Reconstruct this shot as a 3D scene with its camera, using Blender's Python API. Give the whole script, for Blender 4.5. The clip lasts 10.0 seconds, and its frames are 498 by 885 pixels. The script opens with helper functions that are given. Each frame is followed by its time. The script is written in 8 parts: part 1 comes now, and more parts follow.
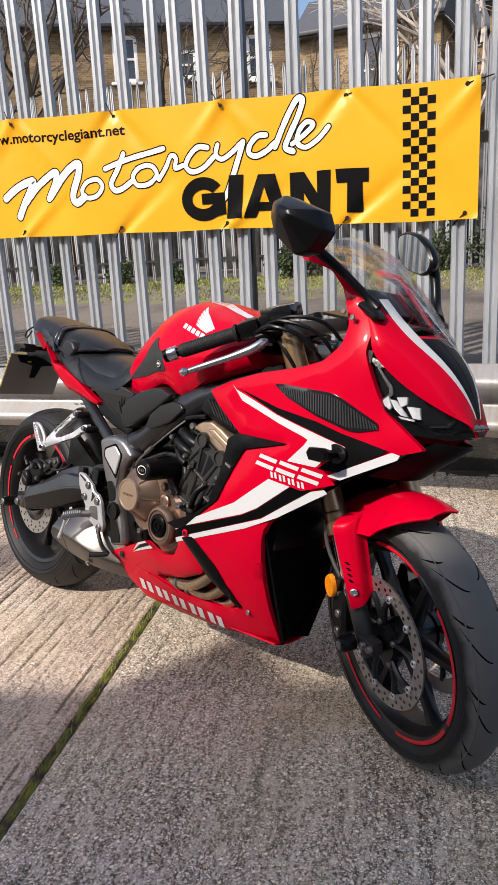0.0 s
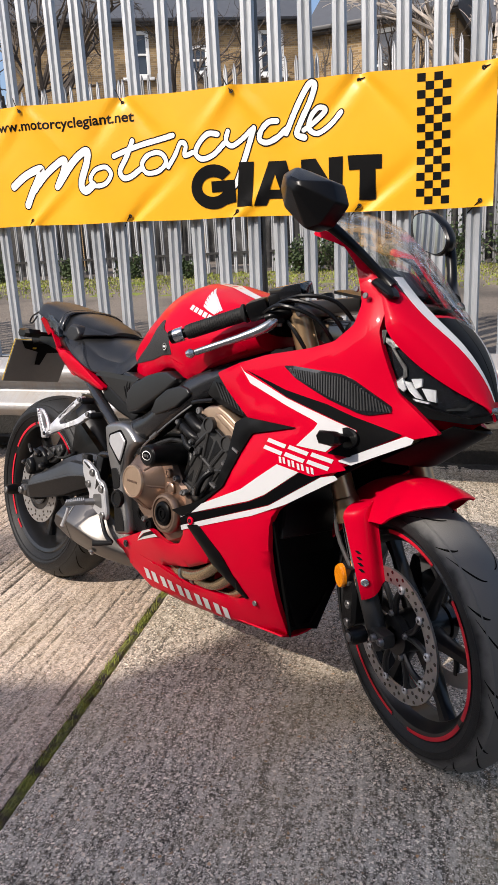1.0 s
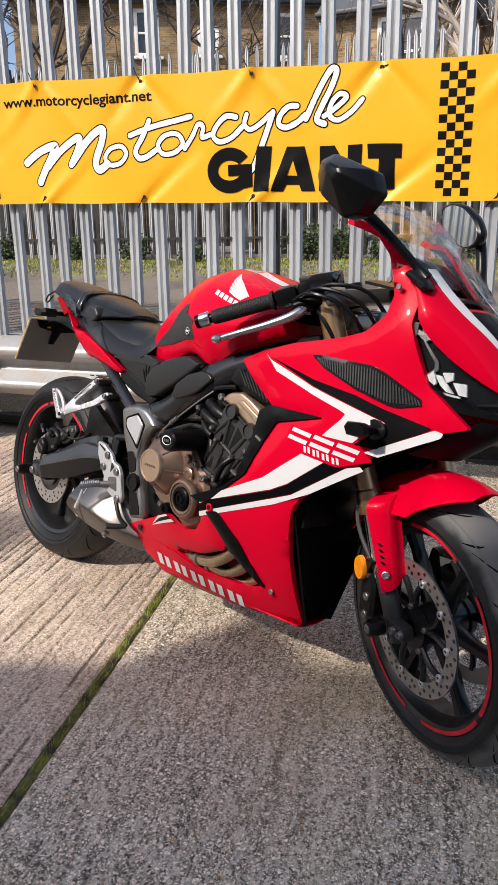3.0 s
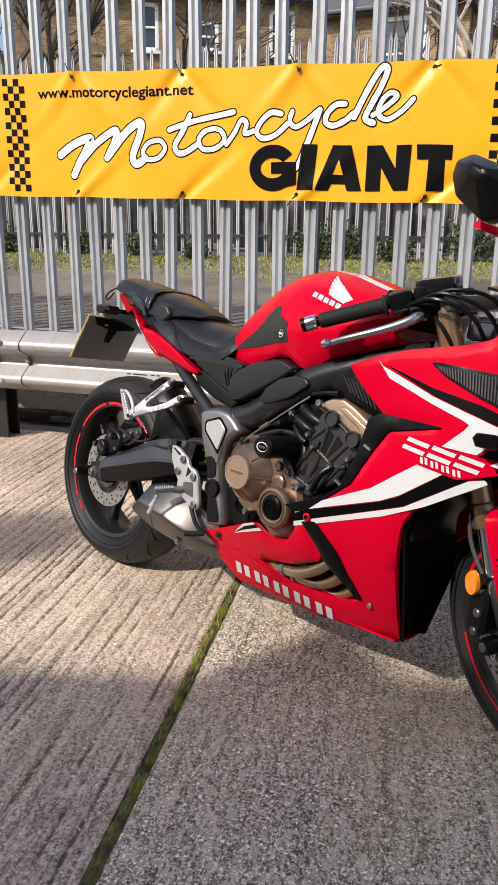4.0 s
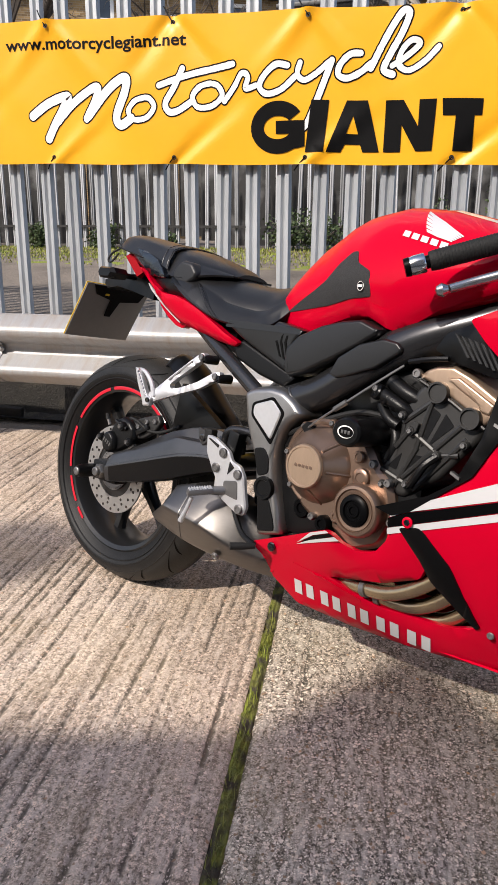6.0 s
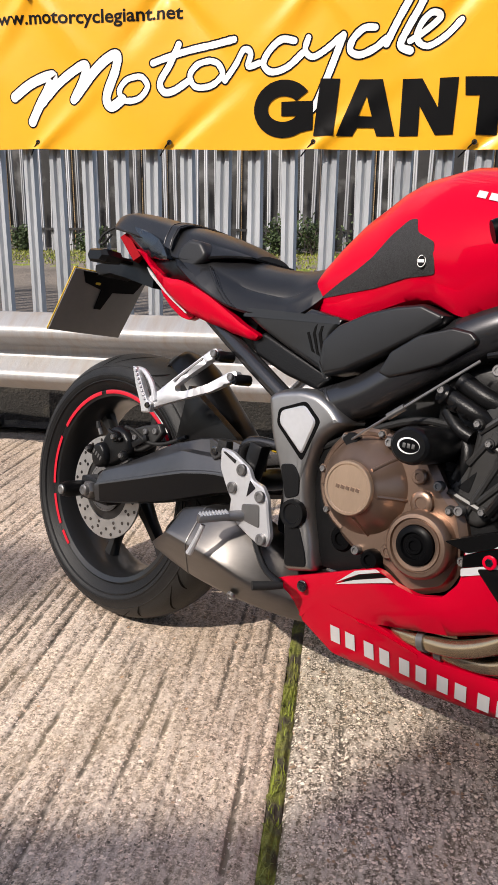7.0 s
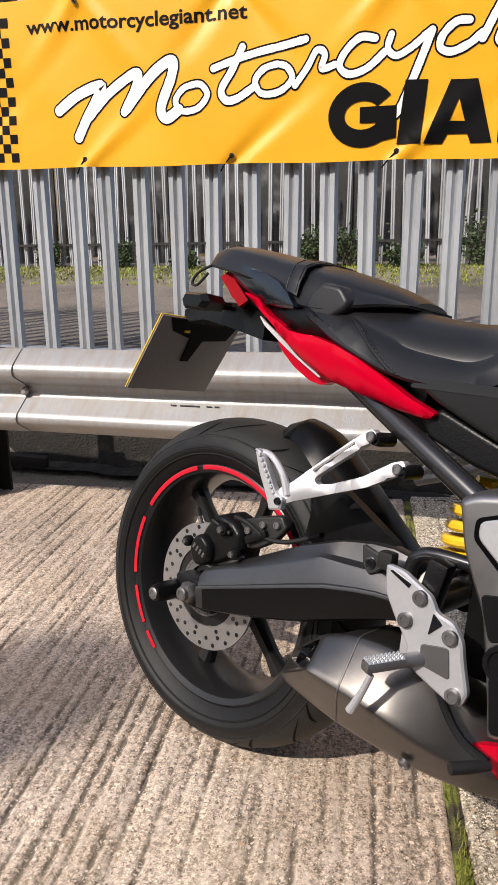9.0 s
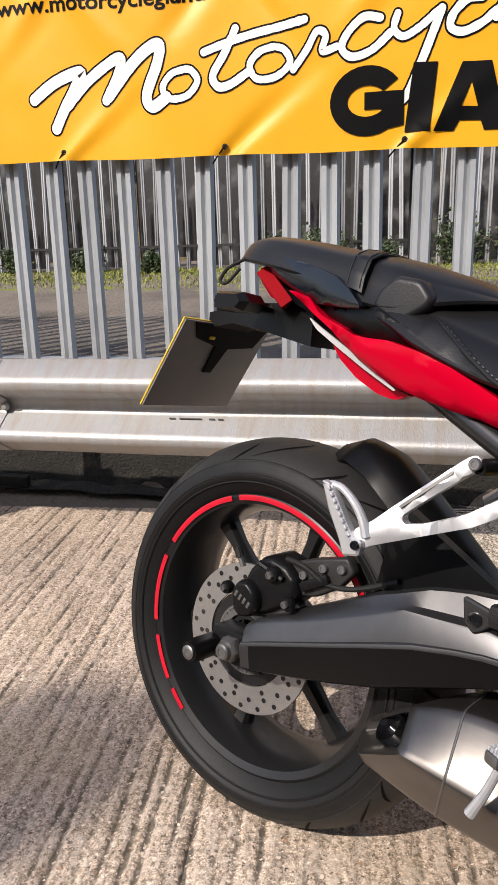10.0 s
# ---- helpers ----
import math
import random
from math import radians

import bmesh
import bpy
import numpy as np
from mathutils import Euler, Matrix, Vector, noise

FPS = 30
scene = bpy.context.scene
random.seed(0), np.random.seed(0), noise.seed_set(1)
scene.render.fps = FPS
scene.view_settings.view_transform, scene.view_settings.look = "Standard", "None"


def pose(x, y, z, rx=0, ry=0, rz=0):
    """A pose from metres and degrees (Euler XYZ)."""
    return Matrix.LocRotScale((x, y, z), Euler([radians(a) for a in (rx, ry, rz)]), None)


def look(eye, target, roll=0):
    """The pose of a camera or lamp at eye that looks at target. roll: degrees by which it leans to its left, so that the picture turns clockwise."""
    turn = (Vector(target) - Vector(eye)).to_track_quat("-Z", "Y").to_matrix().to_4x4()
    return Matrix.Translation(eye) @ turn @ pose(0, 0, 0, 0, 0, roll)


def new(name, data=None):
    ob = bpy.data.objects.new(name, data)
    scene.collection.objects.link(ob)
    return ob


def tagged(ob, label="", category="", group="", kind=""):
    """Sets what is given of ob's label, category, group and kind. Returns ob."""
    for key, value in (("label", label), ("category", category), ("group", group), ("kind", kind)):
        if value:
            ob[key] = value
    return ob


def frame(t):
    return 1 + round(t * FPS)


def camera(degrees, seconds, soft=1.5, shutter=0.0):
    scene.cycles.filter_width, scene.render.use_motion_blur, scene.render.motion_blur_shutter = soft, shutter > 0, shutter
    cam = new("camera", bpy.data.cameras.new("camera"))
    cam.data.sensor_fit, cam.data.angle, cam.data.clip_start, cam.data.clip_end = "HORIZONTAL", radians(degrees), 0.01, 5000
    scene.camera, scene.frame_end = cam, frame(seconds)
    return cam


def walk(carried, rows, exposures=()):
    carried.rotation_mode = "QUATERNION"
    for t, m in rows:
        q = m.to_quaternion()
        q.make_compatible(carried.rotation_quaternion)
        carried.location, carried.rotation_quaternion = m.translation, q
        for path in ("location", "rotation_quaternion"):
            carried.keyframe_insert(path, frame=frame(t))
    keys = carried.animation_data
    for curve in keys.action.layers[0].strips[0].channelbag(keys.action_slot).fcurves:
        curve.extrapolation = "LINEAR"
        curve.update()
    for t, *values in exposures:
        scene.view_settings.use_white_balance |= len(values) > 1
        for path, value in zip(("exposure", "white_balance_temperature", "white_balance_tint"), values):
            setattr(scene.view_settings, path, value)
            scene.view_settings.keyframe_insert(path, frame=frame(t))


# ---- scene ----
cam = camera(38.0, 10.0, soft=1.1)
PATH = [
    (0, (-0.056, 0.031, 1.118), (-0.746, 1.839, 0.613), -3.0),
    (0.5, (-0.069, 0.058, 1.091), (-0.771, 1.862, 0.589), -2.9),
    (1, (-0.071, 0.076, 1.075), (-0.785, 1.873, 0.565), -2.8),
    (1.5, (-0.074, 0.075, 1.07), (-0.797, 1.865, 0.547), -2.5),
    (2, (-0.084, 0.072, 1.071), (-0.805, 1.859, 0.537), -1.9),
    (3.3, (-0.189, 0.054, 1.079), (-0.876, 1.85, 0.529), -0.2),
    (3.5, (-0.252, 0.045, 1.08), (-0.929, 1.845, 0.529), 0.2),
    (4, (-0.4, 0.031, 1.082), (-1.062, 1.836, 0.53), 0.6),
    (4.5, (-0.501, 0.039, 1.07), (-1.152, 1.848, 0.518), 0.7),
    (5, (-0.591, 0.118, 1.025), (-1.218, 1.934, 0.47), 0.7),
    (5.5, (-0.666, 0.208, 1.016), (-1.26, 2.036, 0.463), 0.5),
    (5.7, (-0.687, 0.248, 0.989), (-1.267, 2.081, 0.436), 0.4),
    (6.8, (-0.858, 0.525, 0.877), (-1.38, 2.38, 0.343), 0.7),
    (7, (-0.876, 0.568, 0.875), (-1.399, 2.424, 0.346), 0.7),
    (7.5, (-0.905, 0.682, 0.871), (-1.457, 2.531, 0.345), 0.3),
    (8, (-0.941, 0.747, 0.88), (-1.524, 2.587, 0.356), -0.2),
    (8.5, (-1.051, 0.804, 0.902), (-1.646, 2.642, 0.383), -0.6),
    (9, (-1.174, 0.852, 0.93), (-1.755, 2.697, 0.422), -0.6),
    (9.5, (-1.262, 0.907, 0.927), (-1.811, 2.763, 0.425), -0.8),
    (10, (-1.353, 1.019, 0.913), (-1.85, 2.891, 0.413), -1.4),
]
walk(cam, [(t, look(eye, target, roll)) for t, eye, target, roll in PATH], exposures=[(0, 0.0, 6150, 12.5), (7.0, 0.0, 6150, 12.5), (9.0, -0.10, 6150, 12.5), (10, -0.10, 6150, 12.5)])

from mathutils import geometry

# ---------------------------------------------------------------- light
SUN_WAY = Vector((0.50, 0.80, -0.82)).normalized()      # the way the sunlight travels
sun_el = math.asin(-SUN_WAY.z)
sun_az = math.atan2(-SUN_WAY.x, -SUN_WAY.y)           # from +y, clockwise seen from above
world = bpy.data.worlds.new("sky")
scene.world = world
world.use_nodes = True
wn = world.node_tree
sky = wn.nodes.new("ShaderNodeTexSky")
sky.sky_type, sky.sun_disc = "NISHITA", False
sky.sun_elevation, sky.sun_rotation = sun_el, sun_az
sky.air_density, sky.dust_density, sky.ozone_density = 1.0, 3.0, 0.7
wn.links.new(sky.outputs[0], wn.nodes["Background"].inputs[0])
wn.nodes["Background"].inputs[1].default_value = 0.18
lamp = bpy.data.lights.new("sun", "SUN")
lamp.energy, lamp.angle, lamp.color = 5.0, radians(0.6), (1.0, 0.895, 0.755)
sun = new("sun", lamp)
sun.matrix_world = look((0, 0, 30), Vector((0, 0, 30)) + SUN_WAY)


# ---------------------------------------------------------------- materials
def mat(name, col, rough=0.5, metal=0.0, var=0.12, vscale=6.0, fine=60.0, bump=0.0, bscale=300.0,
        coat=0.0, second=None, amount=0.0, mscale=3.0, edge=0.08, spec=0.5, rvar=0.0, aniso=None, jitter=0.0):
    """Paint, metal, plastic and so on: a base colour that varies at two scales, patches of a second colour, fine relief."""
    m = bpy.data.materials.new(name)
    m.use_nodes = True
    n, l = m.node_tree.nodes, m.node_tree.links
    b = n["Principled BSDF"]
    tc = n.new("ShaderNodeTexCoord")
    src = tc.outputs["Object"]
    if aniso:
        mp = n.new("ShaderNodeMapping")
        mp.inputs["Scale"].default_value = aniso
        l.new(src, mp.inputs[0])
        src = mp.outputs[0]

    def noi(scale, detail=4.0):
        t = n.new("ShaderNodeTexNoise")
        t.inputs["Scale"].default_value, t.inputs["Detail"].default_value = scale, detail
        l.new(src, t.inputs["Vector"])
        return t.outputs["Fac"]

    def math_(op, a, c):
        t = n.new("ShaderNodeMath")
        t.operation = op
        for k, v in enumerate((a, c)):
            if isinstance(v, (int, float)):
                t.inputs[k].default_value = v
            else:
                l.new(v, t.inputs[k])
        return t.outputs[0]

    tone = math_("ADD", math_("MULTIPLY", math_("SUBTRACT", noi(vscale), 0.5), 2 * var),
                 math_("MULTIPLY", math_("SUBTRACT", noi(fine), 0.5), 1.4 * var))
    if jitter:
        oi = n.new("ShaderNodeObjectInfo")
        tone = math_("ADD", tone, math_("MULTIPLY", math_("SUBTRACT", oi.outputs["Random"], 0.5), jitter))
    tone = math_("ADD", tone, 1.0)
    sc = n.new("ShaderNodeVectorMath")
    sc.operation = "SCALE"
    sc.inputs[0].default_value = col[:3]
    l.new(tone, sc.inputs["Scale"])
    out = sc.outputs[0]
    if second:
        r = n.new("ShaderNodeMapRange")
        r.inputs["From Min"].default_value, r.inputs["From Max"].default_value = 1 - amount - edge, 1 - amount + edge
        l.new(noi(mscale, 8.0), r.inputs["Value"])
        mx = n.new("ShaderNodeMix")
        mx.data_type = "RGBA"
        mx.inputs["B"].default_value = (*second, 1)
        mx.inputs[7].default_value = (*second, 1)
        l.new(r.outputs[0], mx.inputs[0])
        l.new(out, mx.inputs[6])
        out = mx.outputs[2]
    l.new(out, b.inputs["Base Color"])
    b.inputs["Roughness"].default_value, b.inputs["Metallic"].default_value = rough, metal
    b.inputs["Specular IOR Level"].default_value = spec
    if rvar:
        l.new(math_("ADD", math_("MULTIPLY", noi(vscale * 3), rvar), rough - rvar / 2), b.inputs["Roughness"])
    if coat:
        b.inputs["Coat Weight"].default_value, b.inputs["Coat Roughness"].default_value = coat, 0.04
    if bump:
        bp = n.new("ShaderNodeBump")
        bp.inputs["Strength"].default_value, bp.inputs["Distance"].default_value = 1.0, bump
        l.new(noi(bscale, 3.0), bp.inputs["Height"])
        l.new(bp.outputs[0], b.inputs["Normal"])
    return m


def glass_mat(name, col, rough=0.02, alpha=0.25):
    m = bpy.data.materials.new(name)
    m.use_nodes = True
    n, l = m.node_tree.nodes, m.node_tree.links
    b = n["Principled BSDF"]
    b.inputs["Base Color"].default_value = (*col, 1)
    b.inputs["Roughness"].default_value = rough
    b.inputs["Transmission Weight"].default_value = 1.0
    b.inputs["IOR"].default_value = 1.12
    b.inputs["Alpha"].default_value = alpha
    return m


def concrete_mat(name, stone, sand, tint, base_tone, pale, skin):
    m = bpy.data.materials.new(name)
    m.use_nodes = True
    n, l = m.node_tree.nodes, m.node_tree.links
    b = n["Principled BSDF"]
    tc = n.new("ShaderNodeTexCoord")

    def noi(scale, detail=5.0, vec=None):
        t = n.new("ShaderNodeTexNoise")
        t.inputs["Scale"].default_value, t.inputs["Detail"].default_value = scale, detail
        l.new(vec or tc.outputs["Object"], t.inputs["Vector"])
        return t.outputs["Fac"]

    def ramp(fac, stops):
        r = n.new("ShaderNodeValToRGB")
        while len(r.color_ramp.elements) < len(stops):
            r.color_ramp.elements.new(0.5)
        for e, (p, c) in zip(r.color_ramp.elements, stops):
            e.position, e.color = p, (*c, 1)
        l.new(fac, r.inputs[0])
        return r.outputs[0]

    def mix(fac, a, c, mode="MIX"):
        t = n.new("ShaderNodeMix")
        t.data_type, t.blend_type = "RGBA", mode
        if isinstance(fac, float):
            t.inputs[0].default_value = fac
        else:
            l.new(fac, t.inputs[0])
        for k, v in ((6, a), (7, c)):
            if isinstance(v, tuple):
                t.inputs[k].default_value = (*v, 1)
            else:
                l.new(v, t.inputs[k])
        return t.outputs[2]

    def tones(*stops):
        return [(p, tuple(v * base_tone for v in c)) for p, c in stops]

    base = ramp(noi(2.1, 9), tones((0.30, (0.24, 0.22, 0.20)), (0.5, (0.33, 0.31, 0.28)), (0.72, (0.43, 0.41, 0.38))))
    # streaks of wear along the tamping
    mp = n.new("ShaderNodeMapping")
    mp.inputs["Scale"].default_value = (34, 1.6, 1)
    l.new(tc.outputs["Object"], mp.inputs[0])
    base = mix(0.75, base, ramp(noi(1.0, 8, mp.outputs[0]), [(0.34, (0.50, 0.48, 0.47)), (0.48, (0.95, 0.95, 0.95)), (0.64, (1.35, 1.34, 1.33))]), "MULTIPLY")
    # crumbs of dark mortar between paler cement, torn at every scale
    base = mix(sand, base, ramp(noi(115, 12), [(0.40, (0.36, 0.34, 0.325)), (0.47, (0.80, 0.785, 0.77)), (0.53, (1.10, 1.10, 1.10)), (0.60, (1.50, 1.50, 1.50))]), "MULTIPLY")
    base = mix(sand, base, ramp(noi(300, 6), [(0.38, (0.40, 0.39, 0.38)), (0.5, (0.98, 0.98, 0.98)), (0.62, (1.7, 1.7, 1.69))]), "MULTIPLY")
    # patches of paler cement skin, long along the tamping
    mk = n.new("ShaderNodeMapping")
    mk.inputs["Scale"].default_value = (1.6, 0.55, 1)
    l.new(tc.outputs["Object"], mk.inputs[0])
    for scale_, lo_, hi_ in ((26, 0.53, 0.64), (70, 0.52, 0.58)):
        base = mix(ramp(noi(scale_, 13, mk.outputs[0]), [(lo_, (0, 0, 0)), (hi_, (skin, skin, skin))]), base, (0.48, 0.47, 0.455))
    # dirt in the grooves
    at = n.new("ShaderNodeAttribute")
    at.attribute_name = "grime"
    gm = n.new("ShaderNodeMath")
    gm.operation = "MULTIPLY"
    l.new(at.outputs["Fac"], gm.inputs[0])
    l.new(ramp(noi(38, 8), [(0.34, (0.6, 0.6, 0.6)), (0.62, (1.6, 1.6, 1.6))]), gm.inputs[1])
    base = mix(ramp(gm.outputs[0], [(0.22, (0, 0, 0)), (0.66, (0.88, 0.88, 0.88))]), base, (0.055, 0.053, 0.047))
    # a warped space, so that no stone is round
    wob = n.new("ShaderNodeTexNoise")
    wob.inputs["Scale"].default_value, wob.inputs["Detail"].default_value = 190.0, 3.0
    l.new(tc.outputs["Object"], wob.inputs["Vector"])
    off = n.new("ShaderNodeVectorMath")
    off.operation = "MULTIPLY_ADD"
    off.inputs[1].default_value = (0.010, 0.010, 0.010)
    l.new(wob.outputs["Color"], off.inputs[0])
    l.new(tc.outputs["Object"], off.inputs[2])

    def stones(scale, share, size, shades):
        """Crisp stones in a share of the cells, each with its own tone."""
        vo = n.new("ShaderNodeTexVoronoi")
        vo.inputs["Scale"].default_value = scale
        l.new(off.outputs[0], vo.inputs["Vector"])
        sep = n.new("ShaderNodeSeparateColor")
        l.new(vo.outputs["Color"], sep.inputs[0])
        pick = ramp(sep.outputs[0], [(1 - share, (0, 0, 0)), (1 - share + 0.005, (1, 1, 1))])
        spot = ramp(vo.outputs["Distance"], [(size, (1, 1, 1)), (size + 0.03, (0, 0, 0))])
        return mix(1.0, pick, spot, "MULTIPLY"), ramp(sep.outputs[1], shades)

    for scale, share, size, shades in (
            (170.0, 0.13, 0.38, [(0.0, (0.020, 0.019, 0.018)), (0.6, (0.060, 0.055, 0.050)), (1.0, (0.12, 0.105, 0.09))]),
            (215.0, pale, 0.40, [(0.0, (0.34, 0.32, 0.30)), (0.6, (0.50, 0.49, 0.47)), (1.0, (0.66, 0.66, 0.65))]),
            (125.0, pale * 0.55, 0.37, [(0.0, (0.44, 0.41, 0.37)), (0.45, (0.63, 0.61, 0.59)), (0.7, (0.24, 0.17, 0.12)), (0.85, (0.05, 0.048, 0.045)), (1.0, (0.66, 0.64, 0.62))]),
            (84.0, pale * 0.22, 0.30, [(0.0, (0.54, 0.51, 0.47)), (0.6, (0.68, 0.67, 0.65)), (0.8, (0.36, 0.22, 0.12)), (1.0, (0.10, 0.09, 0.08))])):
        f, c = stones(scale, share, size, shades)
        base = mix(mix(stone, (0.0, 0.0, 0.0), f), base, c)
    # small pits where the skin has broken, and old olive-brown staining
    base = mix(ramp(noi(130, 3), [(0.27, (0.85, 0.85, 0.85)), (0.32, (0, 0, 0))]), base, (0.050, 0.043, 0.036))
    base = mix(ramp(noi(2.6, 7), [(0.48, (0, 0, 0)), (0.66, (0.28, 0.28, 0.28))]), base, (0.235, 0.205, 0.130))
    # broad dark stains
    base = mix(0.8, base, ramp(noi(0.9, 6), [(0.36, (0.76, 0.74, 0.72)), (0.52, (1, 1, 1))]), "MULTIPLY")
    base = mix(1.0, base, tint, "MULTIPLY")
    l.new(base, b.inputs["Base Color"])
    b.inputs["Roughness"].default_value = 0.82
    b.inputs["Specular IOR Level"].default_value = 0.35
    bp = n.new("ShaderNodeBump")
    bp.inputs["Distance"].default_value = 0.003
    bp.inputs["Strength"].default_value = 1.0
    l.new(noi(70, 10), bp.inputs["Height"])
    l.new(bp.outputs[0], b.inputs["Normal"])
    return m


DUSTY_SLAB = concrete_mat("dusty_tamped_concrete", 0.80, 0.62, (1.54, 1.32, 1.13), 0.87, 0.20, 0.42)
STONY_SLAB = concrete_mat("stony_tamped_concrete", 1.0, 0.95, (1.54, 1.41, 1.20), 0.52, 0.66, 0.46)
MOSS = mat("moss", (0.17, 0.18, 0.03), 0.95, var=0.6, vscale=25, fine=160, bump=0.004, bscale=220, second=(0.055, 0.045, 0.028), amount=0.50, mscale=18)
BLADE = mat("grass_blade", (0.20, 0.235, 0.022), 0.6, var=0.4, vscale=9, fine=40, second=(0.22, 0.21, 0.045), amount=0.45, mscale=5)
DIRT = mat("dirt_yard", (0.17, 0.142, 0.112), 0.95, var=0.3, vscale=1.2, fine=18, bump=0.02, bscale=30, second=(0.085, 0.072, 0.058), amount=0.42, mscale=0.8)
SHADE_SOIL = mat("shade_darkened_soil", (0.020, 0.018, 0.015), 0.95, var=0.5, vscale=8, fine=90, bump=0.01, bscale=80, second=(0.055, 0.048, 0.036), amount=0.36, mscale=9)
GALV = mat("galvanised_steel", (0.44, 0.462, 0.485), 0.50, 0.45, var=0.18, vscale=5, fine=22, bump=0.0006, bscale=40, second=(0.34, 0.36, 0.38), amount=0.46, mscale=7, rvar=0.25, jitter=0.14, aniso=(1, 1, 0.35))
GALV_OLD = mat("weathered_galvanised_rail", (0.36, 0.36, 0.365), 0.42, 0.35, var=0.18, vscale=4, fine=30, bump=0.0008, bscale=60, second=(0.30, 0.27, 0.235), amount=0.44, mscale=4, edge=0.16, rvar=0.25, aniso=(9, 1.5, 0.8))
DARKSTEEL = mat("dark_steel", (0.022, 0.021, 0.020), 0.6, 0.3, var=0.3, vscale=9)
VINYL = mat("yellow_vinyl", (0.80, 0.385, 0.008), 0.40, var=0.06, vscale=2, fine=9, coat=0.10, spec=0.35, bump=0.0012, bscale=14)
INK = mat("black_ink", (0.0035, 0.0035, 0.0038), 0.5, spec=0.10, var=0.15, vscale=4)
WHITE = mat("white_print", (0.80, 0.79, 0.77), 0.4, var=0.04)
SLATE = mat("roof_slate", (0.075, 0.08, 0.09), 0.6, var=0.2, vscale=2, fine=9)
WHITE_PAINT = mat("white_paint", (0.78, 0.78, 0.76), 0.45, var=0.05)
PANE = mat("window_pane", (0.035, 0.04, 0.05), 0.06, var=0.2, vscale=1, spec=0.8)
BARK = mat("bark", (0.085, 0.07, 0.058), 0.9, var=0.3, vscale=5, fine=40)
LEAF = mat("leaf", (0.040, 0.062, 0.016), 0.55, var=0.5, vscale=3, fine=30, second=(0.10, 0.13, 0.03), amount=0.35, mscale=6)
BLACKPOLE = mat("black_painted_post", (0.018, 0.018, 0.02), 0.45, var=0.2)


# ---------------------------------------------------------------- mesh helpers
def mesh_of(name, bm, material, smooth=None):
    me = bpy.data.meshes.new(name)
    bm.to_mesh(me)
    bm.free()
    me.materials.append(material)
    if smooth is not None:
        me.shade_smooth()
        me.set_sharp_from_angle(angle=radians(smooth))
    return me


def thing(name, at=None, label="", category="", group="", kind=""):
    ob = new(name)
    if at is not None:
        ob.matrix_world = at
    return tagged(ob, label, category, group, kind)


def part(name, bm, material, parent=None, label="", smooth=35):
    ob = new(name, mesh_of(name, bm, material, smooth))
    ob.parent = parent
    return tagged(ob, label)


def box(bm, c, s, rot=None, bevel=0.0):
    """A box about c of size s, its edges bevelled."""
    m = Matrix.Translation(c) @ (rot.to_4x4() if rot else Matrix.Identity(4)) @ Matrix.Diagonal((*s, 1))
    r = bmesh.ops.create_cube(bm, size=1, matrix=m)
    if bevel:
        edges = list({e for v in r["verts"] for e in v.link_edges})
        bmesh.ops.bevel(bm, geom=edges, offset=bevel, segments=2, affect="EDGES", profile=0.6)
    return bm


def loft(bm, rings, closed=True, caps=True):
    """Skin over rings of equally many points."""
    vs = [[bm.verts.new(p) for p in ring] for ring in rings]
    k = len(vs[0])
    for a, b in zip(vs, vs[1:]):
        for i in range(k if closed else k - 1):
            j = (i + 1) % k
            bm.faces.new((a[i], a[j], b[j], b[i]))
    if caps and closed:
        bm.faces.new(vs[0][::-1])
        bm.faces.new(vs[-1])
    return bm


def mend(bm):
    bmesh.ops.recalc_face_normals(bm, faces=bm.faces)
    return bm


def tube(bm, pts, radius, sides=12, caps=True, smooth=4):
    """A round bar along points; radius: one number, or one for each point."""
    pts = [Vector(p) for p in pts]
    rad = list(radius) if isinstance(radius, (list, tuple)) else [radius] * len(pts)
    if smooth and len(pts) > 2:
        pts, rad = spline(pts, smooth, rad)
    rings, up = [], None
    for i, p in enumerate(pts):
        d = (pts[min(i + 1, len(pts) - 1)] - pts[max(i - 1, 0)]).normalized()
        if up is None:
            up = d.orthogonal().normalized()
        up = (up - d * up.dot(d)).normalized()
        w = d.cross(up)
        rings.append([p + (up * math.cos(a) + w * math.sin(a)) * rad[i] for a in np.linspace(0, 2 * math.pi, sides, endpoint=False)])
    return loft(bm, rings, caps=caps)


def spline(pts, k, rad=None):
    out, ro = [], []
    n = len(pts)
    for i in range(n - 1):
        a, b, c, d = pts[max(i - 1, 0)], pts[i], pts[i + 1], pts[min(i + 2, n - 1)]
        for s in range(k):
            t = s / k
            out.append(0.5 * (2 * b + (c - a) * t + (2 * a - 5 * b + 4 * c - d) * t * t + (3 * b - a - 3 * c + d) * t ** 3))
            if rad:
                ro.append(rad[i] * (1 - t) + rad[i + 1] * t)
    out.append(pts[-1])
    if rad:
        ro.append(rad[-1])
    return (out, ro) if rad else out


